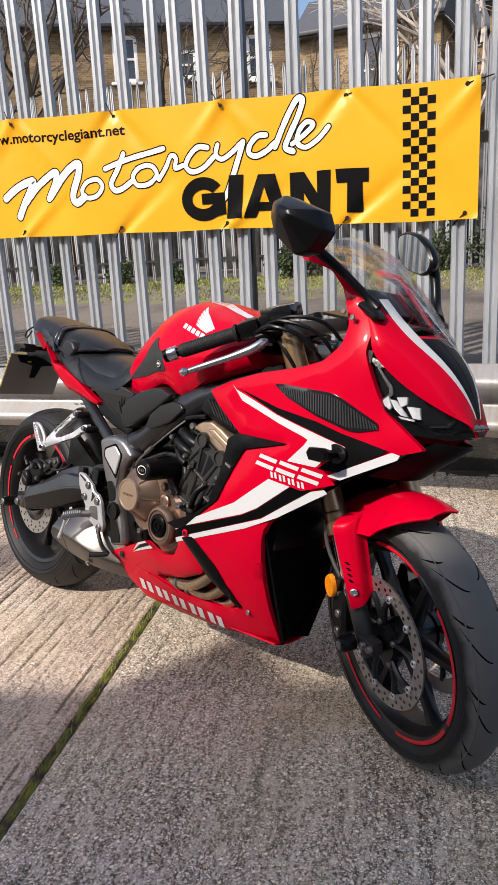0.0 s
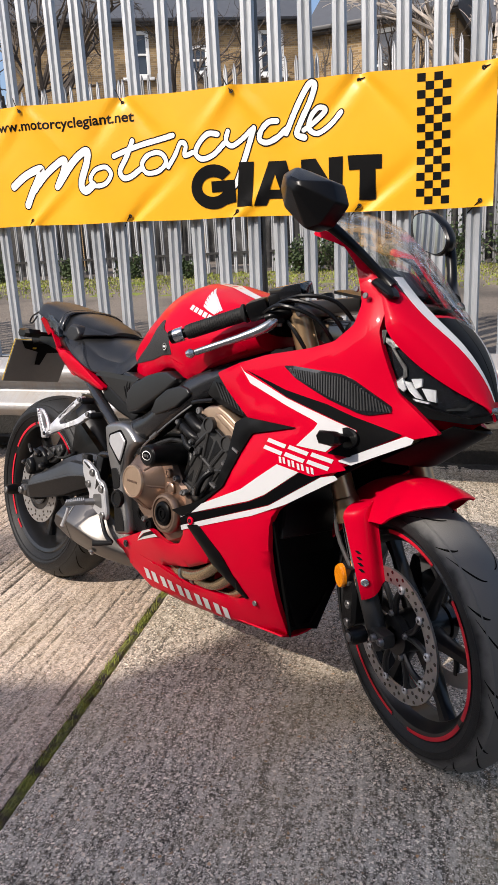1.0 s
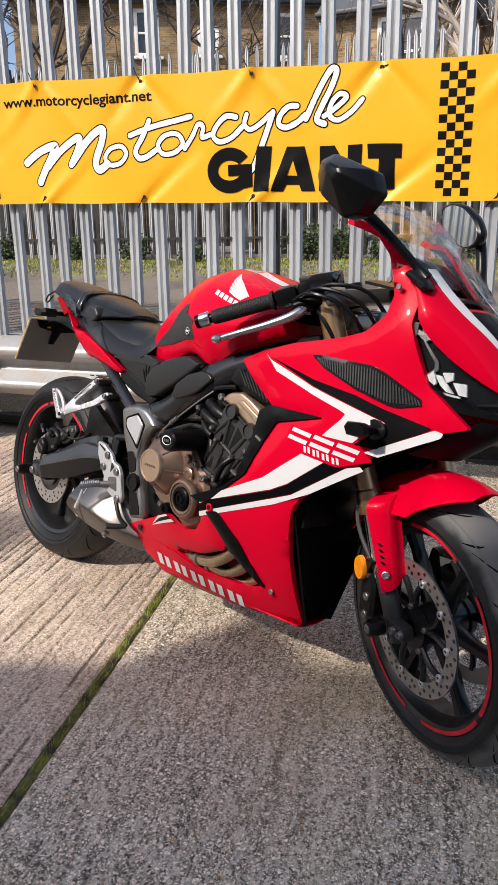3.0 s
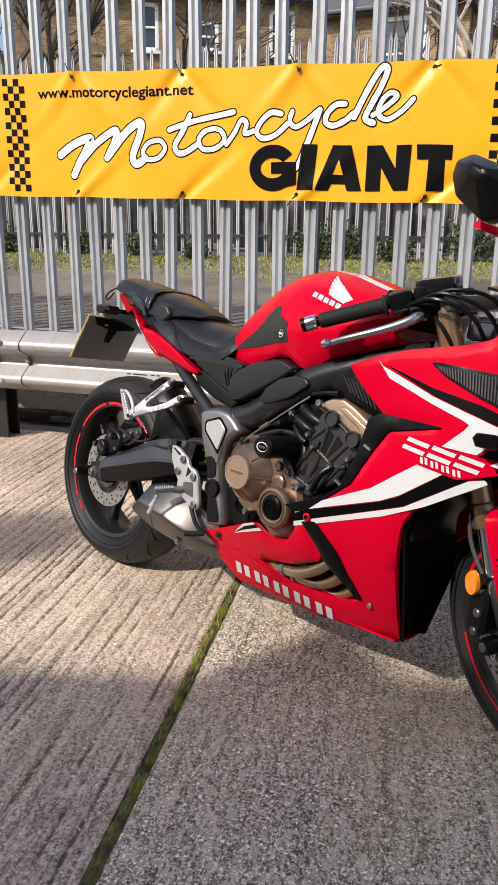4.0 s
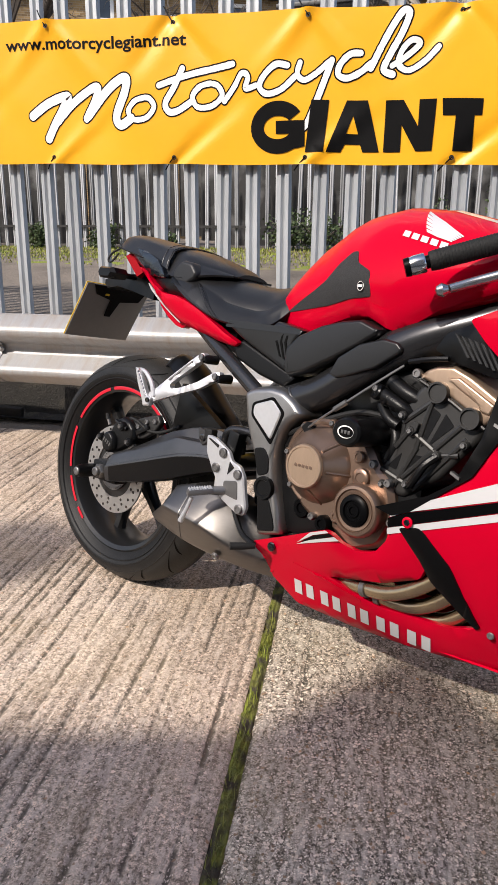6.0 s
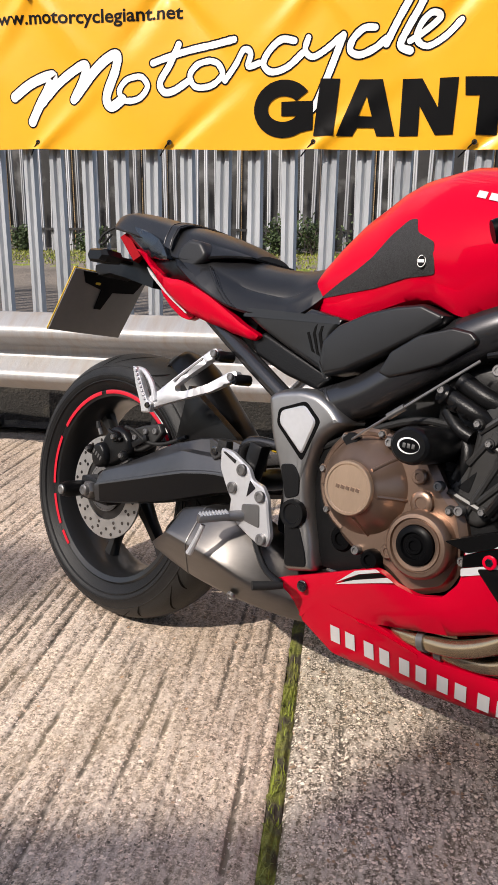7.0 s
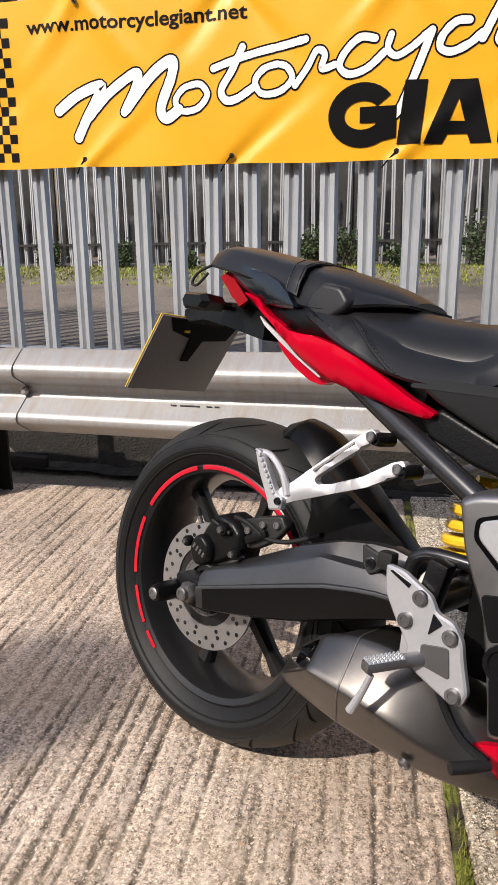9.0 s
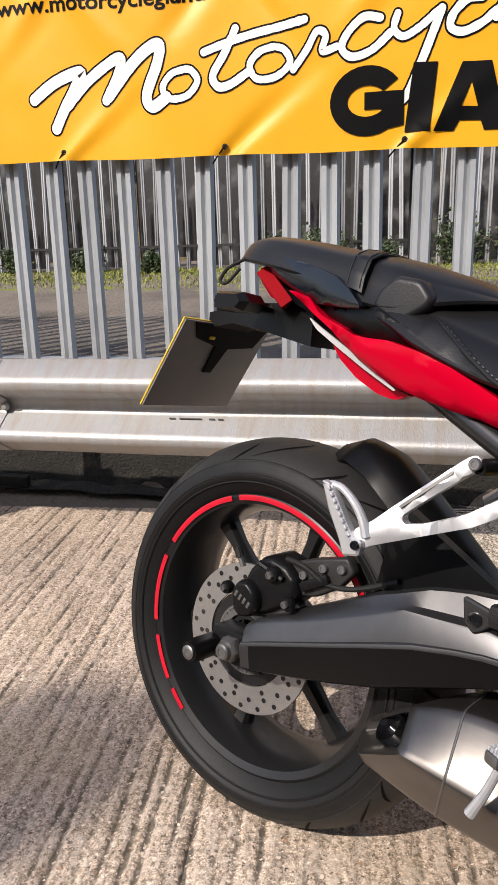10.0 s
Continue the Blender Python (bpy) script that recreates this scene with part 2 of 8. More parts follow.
def turned(bm, profile, m=None, sides=32, closed=False, start=0.0, span=2 * math.pi):
    """Turns a profile of (radius, along) about the y axis. closed: the profile is a loop."""
    m = m or Matrix.Identity(4)
    full = span > 6.28
    k = sides if full else sides + 1
    rings = []
    for i in range(k):
        a = start + span * i / sides
        rings.append([m @ Vector((r * math.cos(a), y, r * math.sin(a))) for r, y in profile])
    vs = [[bm.verts.new(p) for p in ring] for ring in rings]
    n = len(profile)
    for i in range(k if full else k - 1):
        a, b = vs[i], vs[(i + 1) % k]
        for j in range(n if closed else n - 1):
            q = [a[j], a[(j + 1) % n], b[(j + 1) % n], b[j]]
            try:
                bm.faces.new(q)
            except ValueError:
                pass
    if not full and closed:
        bm.faces.new(vs[0])
        bm.faces.new(vs[-1][::-1])
    return bm


def grid_sheet(nx, ny, place):
    bm = bmesh.new()
    vs = [[bm.verts.new(place(i / nx, j / ny)) for i in range(nx + 1)] for j in range(ny + 1)]
    for j in range(ny):
        for i in range(nx):
            bm.faces.new((vs[j][i], vs[j][i + 1], vs[j + 1][i + 1], vs[j + 1][i]))
    return bm


def fast_mesh(name, verts, faces, material, smooth=None):
    me = bpy.data.meshes.new(name)
    me.from_pydata(verts, [], faces)
    me.materials.append(material)
    if smooth is not None:
        me.shade_smooth()
        me.set_sharp_from_angle(angle=radians(smooth))
    return me


# ---------------------------------------------------------------- ground
JOINT = Vector((-1.094, 1.524, 0))
JV = Vector((-0.144, 0.990, 0)).normalized()      # along the joint, away from the camera
JU = Vector((JV.y, -JV.x, 0))
SLAB = Matrix((( JU.x, JV.x, 0, JOINT.x), (JU.y, JV.y, 0, JOINT.y), (0, 0, 1, 0), (0, 0, 0, 1)))


def slab(u0, u1, v0, v1, seed, ridge, pitch, label, material):
    """A tamped slab: broad flat ridges between narrow wavering grooves that fade in and out."""
    nu, nv = int((u1 - u0) / 0.004), int((v1 - v0) / 0.02)
    us, vs = np.linspace(u0, u1, nu + 1), np.linspace(v0, v1, nv + 1)
    rng = np.random.default_rng(seed)
    lines = [u0]
    while lines[-1] < u1:
        lines.append(lines[-1] + rng.uniform(*pitch))
    lines = np.array(lines)
    deep = rng.uniform(0.35, 1.0, len(lines))
    verts, grime = [], []
    for v in vs:
        sway = np.array([0.003 * noise.noise((k * 3.7, v * 5, seed)) + 0.0022 * noise.noise((k * 3.7, v * 46, seed)) for k in range(len(lines))])
        fade = np.array([min(1.0, max(0.1, 0.62 + 1.1 * noise.noise((k * 5.1, v * 3.1, seed + 9)) + 0.5 * noise.noise((k * 5.1, v * 21, seed + 4)))) for k in range(len(lines))]) * deep
        at = lines + sway
        k = np.clip(np.searchsorted(lines, us), 1, len(lines) - 1)
        cut = np.zeros_like(us)
        for q in (k - 1, k):
            d = us - at[q]
            cut = np.maximum(cut, fade[q] * np.exp(-(d / np.where(d < 0, 0.0042, 0.0075)) ** 2))
        for u, c in zip(us, cut):
            near = min(u - u0, u1 - u, 0.012) / 0.012
            verts.append((u, v, -ridge * c + 0.0012 * noise.noise((u * 14, v * 14, seed)) - 0.004 * (1 - near) ** 2))
        grime.append(cut)
    faces = [(j * (nu + 1) + i, j * (nu + 1) + i + 1, (j + 1) * (nu + 1) + i + 1, (j + 1) * (nu + 1) + i) for j in range(nv) for i in range(nu)]
    # turned-down edges all round
    ring = [i for i in range(nu + 1)] + [j * (nu + 1) + nu for j in range(1, nv + 1)] + \
           [nv * (nu + 1) + i for i in range(nu - 1, -1, -1)] + [j * (nu + 1) for j in range(nv - 1, 0, -1)]
    base = len(verts)
    verts += [(verts[i][0], verts[i][1], -0.09) for i in ring]
    for a in range(len(ring)):
        b = (a + 1) % len(ring)
        faces.append((ring[a], base + a, base + b, ring[b]))
    me = fast_mesh("pavement", verts, faces, material, 50)
    # dirt that has gathered in the grooves between the ridges
    grime = np.concatenate([np.concatenate(grime), np.zeros(len(verts) - base)])
    me.attributes.new("grime", "FLOAT", "POINT").data.foreach_set("value", grime.astype(np.float32))
    ob = new("pavement", me)
    ob.matrix_world = SLAB
    return tagged(ob, label, "pavement", kind="structure")


slab(-2.5, -0.014, -2.6, 2.06, 3, 0.0060, (0.022, 0.050), "ridged concrete slab in dappled sun, worn and dusty", DUSTY_SLAB)
slab(0.014, 2.9, -2.6, 2.20, 8, 0.0050, (0.05, 0.17), "ridged concrete slab with exposed stones, partly shaded", STONY_SLAB)

far = 600.0
gb = bmesh.new()
# the yard in front, the rise at the fence, the sloping yard behind it and the land out to the horizon
STEP = [(-far, -0.035), (3.56, -0.035), (3.66, -0.02), (3.68, 0.30), (3.9, 0.33), (11.5, 0.76), (20.0, 0.8), (40.0, 0.8), (far, 0.8)]
loft(gb, [[Vector((x, y, z)) for y, z in STEP] for x in (-far, -14.0, 0.0, 14.0, far)], closed=False)
GROUND = tagged(new("ground", mesh_of("ground", mend(gb), DIRT)), "dusty bare earth and gravel yard sloping up behind the fence", "ground", kind="structure")
for p in GROUND.data.polygons:
    if p.normal.z < 0:
        p.flip()

# soil strip, darkened and carried up the riser to paint the rail's shade
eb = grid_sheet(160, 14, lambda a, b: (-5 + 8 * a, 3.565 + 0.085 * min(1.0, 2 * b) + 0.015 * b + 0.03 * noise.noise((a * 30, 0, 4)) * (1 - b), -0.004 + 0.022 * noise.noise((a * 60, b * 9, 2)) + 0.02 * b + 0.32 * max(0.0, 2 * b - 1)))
tagged(part("soil_strip", eb, SHADE_SOIL, None), "soil and tar strip beside the concrete, darkened and run up the riser as the rail's shade", "ground", kind="structure")

mb = grid_sheet(12, 660, lambda a, b: ((a - 0.5) * 0.030 + 0.003 * noise.noise((0, b * 79, 5)), -2.6 + 4.64 * b,
                -0.006 + 0.006 * noise.noise((a * 4, b * 205, 1)) + 0.004 * math.sin(math.pi * a)))
moss = tagged(part("moss_joint", mb, MOSS, None), "green moss filling the joint between concrete slabs", "moss", kind="structure")
moss.matrix_world = SLAB


def blades(name, label, count, spot, height, width, seed, material=BLADE):
    """Many bent blades of grass in one mesh."""
    rng = random.Random(seed)
    verts, faces = [], []
    for _ in range(count):
        x, y, z = spot(rng)
        h, a, lean = height * rng.uniform(0.4, 1.25), rng.uniform(0, 6.28), rng.uniform(0.1, 0.9)
        d, w = Vector((math.cos(a), math.sin(a), 0)), Vector((-math.sin(a), math.cos(a), 0)) * width * rng.uniform(0.6, 1.2)
        p, b = Vector((x, y, z)), len(verts)
        q = p + d * h * lean * 0.35 + Vector((0, 0, h * 0.6))
        verts += [p - w, p + w, q + w * 0.7, q - w * 0.7, q + d * h * lean * 0.5 + Vector((0, 0, h * 0.4 * (1 - lean * 0.6)))]
        faces += [(b, b + 1, b + 2, b + 3), (b + 3, b + 2, b + 4)]
    return tagged(new(name, fast_mesh(name, verts, faces, material)), label, "grass", kind="stuff")


blades("grass_tuft", "small green grass shoots growing in the mossy joint", 260,
       lambda r: SLAB @ Vector((r.uniform(-0.011, 0.011), r.choice((-0.16, 0.02, 0.28, 0.31, -0.35)) + r.gauss(0, 0.05), -0.004)), 0.022, 0.0012, 4)
blades("grass", "rough green grass strip below the far fence", 26000,
       lambda r: (lambda x, y: (x, y, 0.33 + 0.0566 * (y - 3.9) - 0.02))(r.uniform(-11, 5), 8.3 + 3.0 * r.random() ** 0.6), 0.055, 0.010, 6)
gs = grid_sheet(180, 24, lambda a, b: (-12 + 18 * a, 8.2 + 3.2 * b + 0.25 * noise.noise((a * 20, 0, 1)) * (1 - b), 0.575 + 0.181 * b + 0.03 * noise.noise((a * 60, b * 9, 7)) - 0.012))
tagged(part("grass_bank", gs, mat("mossy_turf", (0.17, 0.205, 0.020), 0.95, var=0.45, vscale=3, fine=30, bump=0.02, bscale=40, second=(0.20, 0.17, 0.10), amount=0.42, mscale=2), None), "low mossy turf along the far fence", "grass", kind="structure")


# ---------------------------------------------------------------- palisade fence
def pale_mesh(height, w=0.070, d=0.022, tip=True, t=0.003):
    prof = [(-0.50, 0.5), (-0.40, -0.5), (-0.14, -0.5), (0.0, 0.1), (0.14, -0.5), (0.40, -0.5), (0.50, 0.5)]
    back = [(x * 0.93, y + t / d * 1.1) for x, y in prof][::-1]
    loop = [(x * w, y * d) for x, y in prof + back]
    rings = [[Vector((x, y, z)) for x, y in loop] for z in (0.0, height * 0.5, height - 0.10)]
    if tip:
        rings.append([Vector((x * 0.15, y, height)) for x, y in loop])
    bm = loft(bmesh.new(), rings)
    return mesh_of("pale", mend(bm), GALV)


FENCE_Y = 3.70
PALES = [-3.345, -3.173, -2.991, -2.821, -2.677, -2.522, -2.362, -2.219, -2.047, -1.898, -1.745, -1.593, -1.436, -1.286, -1.127, -0.978, -0.820, -0.662]
PALES = [PALES[0] - 0.168 * k for k in range(22, 0, -1)] + PALES + [PALES[-1] + 0.158 * k for k in range(1, 24)]
fence = thing("palisade_fence", label="galvanised steel palisade fence with W-section pales", category="fence", kind="structure")
pale_me = pale_mesh(2.95)
for k, x in enumerate(PALES):
    ob = new("pale", pale_me)
    ob.parent = fence
    ob.matrix_basis = pose(x, FENCE_Y, 0.31, random.gauss(0, 0.25), random.gauss(0, 0.35), random.gauss(0, 4))
for z in (0.50, 1.58, 2.95):
    bm = bmesh.new()
    box(bm, (-2.2, FENCE_Y + 0.052, z), (14.0, 0.006, 0.05))
    box(bm, (-2.2, FENCE_Y + 0.028, z + 0.022), (14.0, 0.045, 0.006))
    part("rail", bm, GALV, fence)
for x in (-6.85, -4.1, 1.62):
    bm = bmesh.new()
    box(bm, (x, FENCE_Y + 0.11, 1.75), (0.09, 0.1, 2.9), bevel=0.004)
    part("post", bm, GALV, fence)

bm = bmesh.new()
box(bm, (-1.452, 3.86, 1.9), (0.05, 0.05, 3.2), bevel=0.004)
tagged(part("black_post", bm, BLACKPOLE), "black painted square steel post behind the fence", "post")


# ---------------------------------------------------------------- crash barrier
def rail_z(x):
    return 0.612 + 0.012 * (x + 2.0)


RAIL_PROF = [(0.037, 0.0), (0.028, -0.002), (0.012, -0.012), (-0.032, -0.046), (-0.043, -0.058), (-0.047, -0.070), (-0.046, -0.084), (-0.038, -0.096), (0.028, -0.130), (0.036, -0.142),
             (0.036, -0.166), (0.027, -0.180), (-0.032, -0.222), (-0.043, -0.234), (-0.047, -0.246), (-0.045, -0.257), (-0.036, -0.267), (0.028, -0.305), (0.037, -0.310)]
BAR_Y = 3.08


def beam(x0, x1, off, sag):
    bm = bmesh.new()
    loop = RAIL_PROF + [(y + 0.004, z) for y, z in RAIL_PROF[::-1]]
    n = max(2, int((x1 - x0) / 0.08))
    rings = []
    for i in range(n + 1):
        x = x0 + (x1 - x0) * i / n
        j = 0.004 * noise.noise((x * 1.5, sag, 0)) + 0.0018 * noise.noise((x * 6, sag, 3))
        rings.append([Vector((x, BAR_Y + off + y + j, rail_z(x) + z + j * 0.6)) for y, z in loop])
    return mend(loft(bm, rings))


barrier = thing("crash_barrier", label="weathered galvanised W-beam crash barrier with overlapped joint", category="barrier")
part("beam", beam(-2.82, 1.45, 0.0, 1.0), GALV_OLD, barrier, smooth=50)
for x, ln in ((-2.150, 0.020), (-2.090, 0.072), (-2.020, 0.018), (-1.992, 0.016)):
    part("slot", box(bmesh.new(), (x, BAR_Y + 0.0165, rail_z(x) - 0.186), (ln, 0.004, 0.011), Euler((0.95, 0, 0)).to_matrix(), bevel=0.001), DARKSTEEL, barrier, "dark slotted bolt hole")
part("beam", beam(-6.5, -2.74, -0.0065, 7.0), GALV_OLD, barrier, smooth=50)
for dx, dz in ((-0.06, -0.055), (-0.06, -0.255), (-0.14, -0.155), (0.05, -0.155), (-0.20, -0.07), (-0.20, -0.24)):
    bm = bmesh.new()
    turned(bm, [(0.0, -0.012), (0.008, -0.011), (0.013, -0.006), (0.015, 0.0), (0.015, 0.003)], sides=14)
    ob = part("bolt", bm, GALV_OLD, barrier)
    yo = -0.05 if abs(dz + 0.155) > 0.03 else 0.026
    ob.matrix_basis = pose(-2.79 + dx, BAR_Y + yo - 0.008, rail_z(-2.8) + dz)
for x in (-5.6, -3.02, -0.02):
    bm = bmesh.new()
    box(bm, (x, BAR_Y + 0.13, 0.26), (0.012, 0.10, 0.62))
    box(bm, (x + 0.035, BAR_Y + 0.085, 0.26), (0.07, 0.012, 0.62))
    box(bm, (x + 0.035, BAR_Y + 0.175, 0.26), (0.07, 0.012, 0.62))
    box(bm, (x + 0.02, BAR_Y + 0.05, rail_z(x) - 0.155), (0.11, 0.06, 0.2), bevel=0.004)
    part("post", bm, GALV_OLD if x > -1 else DARKSTEEL, barrier)
bm = bmesh.new()
box(bm, (-3.15, 3.55, 0.035), (0.34, 0.03, 0.05), Euler((0.2, 0.05, 0.10)).to_matrix(), bevel=0.004)
tagged(part("fallen_bar", bm, DARKSTEEL), "dark rusty steel bar lying under the barrier", "bar")


# ---------------------------------------------------------------- banner
B0, B1 = -3.640, -0.370


def ban_z(x, v):
    """Height on the banner: v 0 at the lower hem, 1 at the upper."""
    s = (x - B0) / (B1 - B0)
    lo, hi = 1.288 - 0.067 * s, 1.921 - 0.101 * s
    tie = math.sin(math.pi * ((x + 2.973) / 0.655)) ** 2
    lo -= 0.004 * tie
    hi -= 0.007 * tie
    return lo + (hi - lo) * v


def ban_y(x, v):
    """Folds: the pales press from behind and the ties pull slanting creases."""
    y = FENCE_Y - 0.050 + 0.006 * noise.noise((x * 2.2, v * 1.5, 0.3))
    for k in range(-1, 5):
        ex = -2.973 + 0.655 * k
        for top, sx in ((0.0, 0.75), (1.0, -0.55), (1.0, 0.6)):
            d = abs(v - top)
            off = x - (ex + sx * d)
            y += 0.017 * math.exp(-(off / (0.035 + 0.10 * d)) ** 2) * math.exp(-d * 2.2) * (1 if k % 2 else -0.8)
    y += 0.008 * math.sin(9 * x + 4 * v) * math.exp(-((v - 0.5) / 0.5) ** 2) * 0.5
    return y


def on_banner(x, v, lift=0.0):
    return Vector((0.0924 + 0.9517 * x, ban_y(x, v) - lift, ban_z(x, v)))


banner = thing("banner", label="yellow vinyl advertising banner tied to the fence", category="banner")
bm = bmesh.new()
NX, NV = 260, 48
for lift, flip in ((0.0, False), (-0.002, True)):
    vs = [[bm.verts.new(on_banner(B0 + (B1 - B0) * i / NX, j / NV, lift)) for i in range(NX + 1)] for j in range(NV + 1)]
    for j in range(NV):
        for i in range(NX):
            q = (vs[j][i], vs[j][i + 1], vs[j + 1][i + 1], vs[j + 1][i])
            bm.faces.new(q[::-1] if flip else q)
part("cloth", bm, VINYL, banner, smooth=80)


def print_strip(bm, pts, width, lift, closed=False):
    """A printed stroke along points (x, v) of the banner."""
    P = [Vector((x, v * 0.62, 0)) for x, v in pts]
    n = len(P)
    ring = []
    for i, p in enumerate(P):
        d = (P[min(i + 1, n - 1)] - P[max(i - 1, 0)]).normalized()
        w = width[i] if isinstance(width, list) else width
        s = Vector((-d.y, d.x, 0)) * w / 2
        ring.append((p + s, p - s))
    vs = [[bm.verts.new(on_banner(q.x, q.y / 0.62, lift)) for q in r] for r in ring]
    for a, b in zip(vs, vs[1:]):
        bm.faces.new((a[0], a[1], b[1], b[0]))
    for end, s in ((0, 1), (n - 1, -1)):
        c, (a, b) = P[end], ring[end]
        d = (P[1] - P[0] if end == 0 else P[-2] - P[-1]).normalized()
        w = (a - b).length / 2
        t0 = math.atan2((a - c).y, (a - c).x)
        tip = [bm.verts.new(on_banner((c + w * Vector((math.cos(t0 + s * math.pi * k / 8), math.sin(t0 + s * math.pi * k / 8), 0))).x,
                                      (c + w * Vector((math.cos(t0 + s * math.pi * k / 8), math.sin(t0 + s * math.pi * k / 8), 0))).y / 0.62, lift)) for k in range(9)]
        bm.faces.new(tip)
    return bm


def print_shape(bm, poly, lift, hole=None):
    """A printed flat shape with corners (x, v), following the folds."""
    P = [Vector((x, v * 0.62)) for x, v in poly]
    dense = []
    for a, b in zip(P, P[1:] + P[:1]):
        k = max(1, int((b - a).length / 0.03))
        dense += [a + (b - a) * i / k for i in range(k)]
    xs, ys = [p.x for p in dense], [p.y for p in dense]
    extra = []
    gx = np.arange(min(xs) + 0.012, max(xs), 0.025)
    gy = np.arange(min(ys) + 0.012, max(ys), 0.025)
    edges = [(i, (i + 1) % len(dense)) for i in range(len(dense))]
    extra = [Vector((x, y)) for x in gx for y in gy]
    v2, _, f2, *_ = geometry.delaunay_2d_cdt(dense + extra, edges, [list(range(len(dense)))], 1, 1e-5)
    vs = [bm.verts.new(on_banner(p.x, p.y / 0.62, lift)) for p in v2]
    for f in f2:
        bm.faces.new([vs[i] for i in f])
    for v in [v for v in vs if not v.link_faces]:
        bm.verts.remove(v)
    return bm


def face_viewer(bm):
    for f in bm.faces:
        f.normal_update()
        if f.normal.y > 0:
            f.normal_flip()
    return bm


# chequered bands at both ends, square by square
for x0, v0, v1, w in ((-3.452, 0.045, 0.965, 0.152), (-0.728, 0.040, 0.965, 0.156)):
    rows = 16
    for r in range(rows):
        for c in range(2):
            xa = x0 + w * ((c * 2 + (r + 1) % 2) / 4)
            xb, va, vb = xa + w / 4, v0 + (v1 - v0) * r / rows, v0 + (v1 - v0) * (r + 1) / rows
            part("square", face_viewer(print_shape(bmesh.new(), [(xa, va), (xb, va), (xb, vb), (xa, vb)], 0.0014)), INK, banner)

# the shop's mark: a white swash outlined in black, dark block shapes below it, a row of small bars above
def swash():
    W = []
    def curve(pts, w=0.030):
        q = spline([Vector((x, v * 0.62, 0)) for x, v in pts], 8)
        W.append(([(p.x, p.y / 0.62) for p in q], [w * 1.06 + 0.0035 * noise.noise((p.x * 70, p.y * 70, 3.0)) for p in q]))
    curve([(-3.083, 0.344), (-2.987, 0.433), (-2.884, 0.48), (-2.908, 0.401), (-2.956, 0.289), (-2.998, 0.18)], 0.038)
    curve([(-2.945, 0.299), (-2.861, 0.423), (-2.775, 0.51), (-2.711, 0.545), (-2.727, 0.465), (-2.782, 0.326)], 0.034)
    curve([(-2.773, 0.342), (-2.692, 0.473), (-2.614, 0.573), (-2.559, 0.601), (-2.567, 0.507), (-2.616, 0.342), (-2.594, 0.28), (-2.537, 0.324)], 0.038)
    curve([(-2.46, 0.462), (-2.515, 0.442), (-2.55, 0.376), (-2.524, 0.316), (-2.456, 0.324), (-2.414, 0.393), (-2.434, 0.45), (-2.46, 0.462)], 0.022)
    curve([(-2.267, 0.649), (-2.31, 0.524), (-2.354, 0.418), (-2.335, 0.359), (-2.289, 0.367), (-2.224, 0.426)], 0.026)
    curve([(-2.386, 0.539), (-2.261, 0.596), (-2.133, 0.642), (-2.015, 0.676)], 0.024)
    curve([(-2.127, 0.552), (-2.181, 0.527), (-2.216, 0.461), (-2.191, 0.392), (-2.121, 0.4), (-2.07, 0.467), (-2.089, 0.534), (-2.127, 0.552)], 0.022)
    curve([(-2.058, 0.433), (-2.008, 0.532), (-1.972, 0.613), (-1.941, 0.589), (-1.953, 0.515), (-1.903, 0.53)], 0.022)
    curve([(-1.755, 0.649), (-1.809, 0.659), (-1.862, 0.595), (-1.885, 0.521), (-1.849, 0.472), (-1.782, 0.496), (-1.719, 0.575)], 0.024)
    curve([(-1.697, 0.664), (-1.708, 0.592), (-1.677, 0.551), (-1.626, 0.589), (-1.575, 0.652), (-1.553, 0.676)], 0.022)
    curve([(-1.553, 0.676), (-1.58, 0.565), (-1.616, 0.42), (-1.654, 0.282), (-1.677, 0.24)], 0.026)
    curve([(-1.426, 0.719), (-1.47, 0.712), (-1.514, 0.651), (-1.523, 0.587), (-1.483, 0.563), (-1.422, 0.601), (-1.38, 0.656)], 0.024)
    curve([(-1.379, 0.625), (-1.335, 0.763), (-1.285, 0.898), (-1.247, 0.97), (-1.225, 0.947), (-1.251, 0.836), (-1.295, 0.715), (-1.323, 0.616), (-1.284, 0.583)], 0.026)
    curve([(-1.287, 0.637), (-1.229, 0.69), (-1.174, 0.764), (-1.207, 0.788), (-1.247, 0.729), (-1.259, 0.645), (-1.215, 0.604), (-1.148, 0.656), (-1.094, 0.739)], 0.022)
    return W


mark_ink, mark_white = bmesh.new(), bmesh.new()
for k, (pts, w) in enumerate(swash()):
    print_strip(mark_ink, pts, [a + 0.013 for a in w], 0.0012 + 0.00001 * k)
for k, (pts, w) in enumerate(swash()):
    print_strip(mark_white, pts, w, 0.0021 + 0.00001 * k)
# heavy block shapes
def ring_c(cx, cv, rx, rv, t, a0, a1, n=28):
    out = [(cx + rx * math.cos(a), cv + rv * math.sin(a)) for a in np.linspace(a0, a1, n)]
    return out + [(cx + (rx - t) * math.cos(a), cv + (rv - t * 1.6) * math.sin(a)) for a in np.linspace(a1, a0, n)]


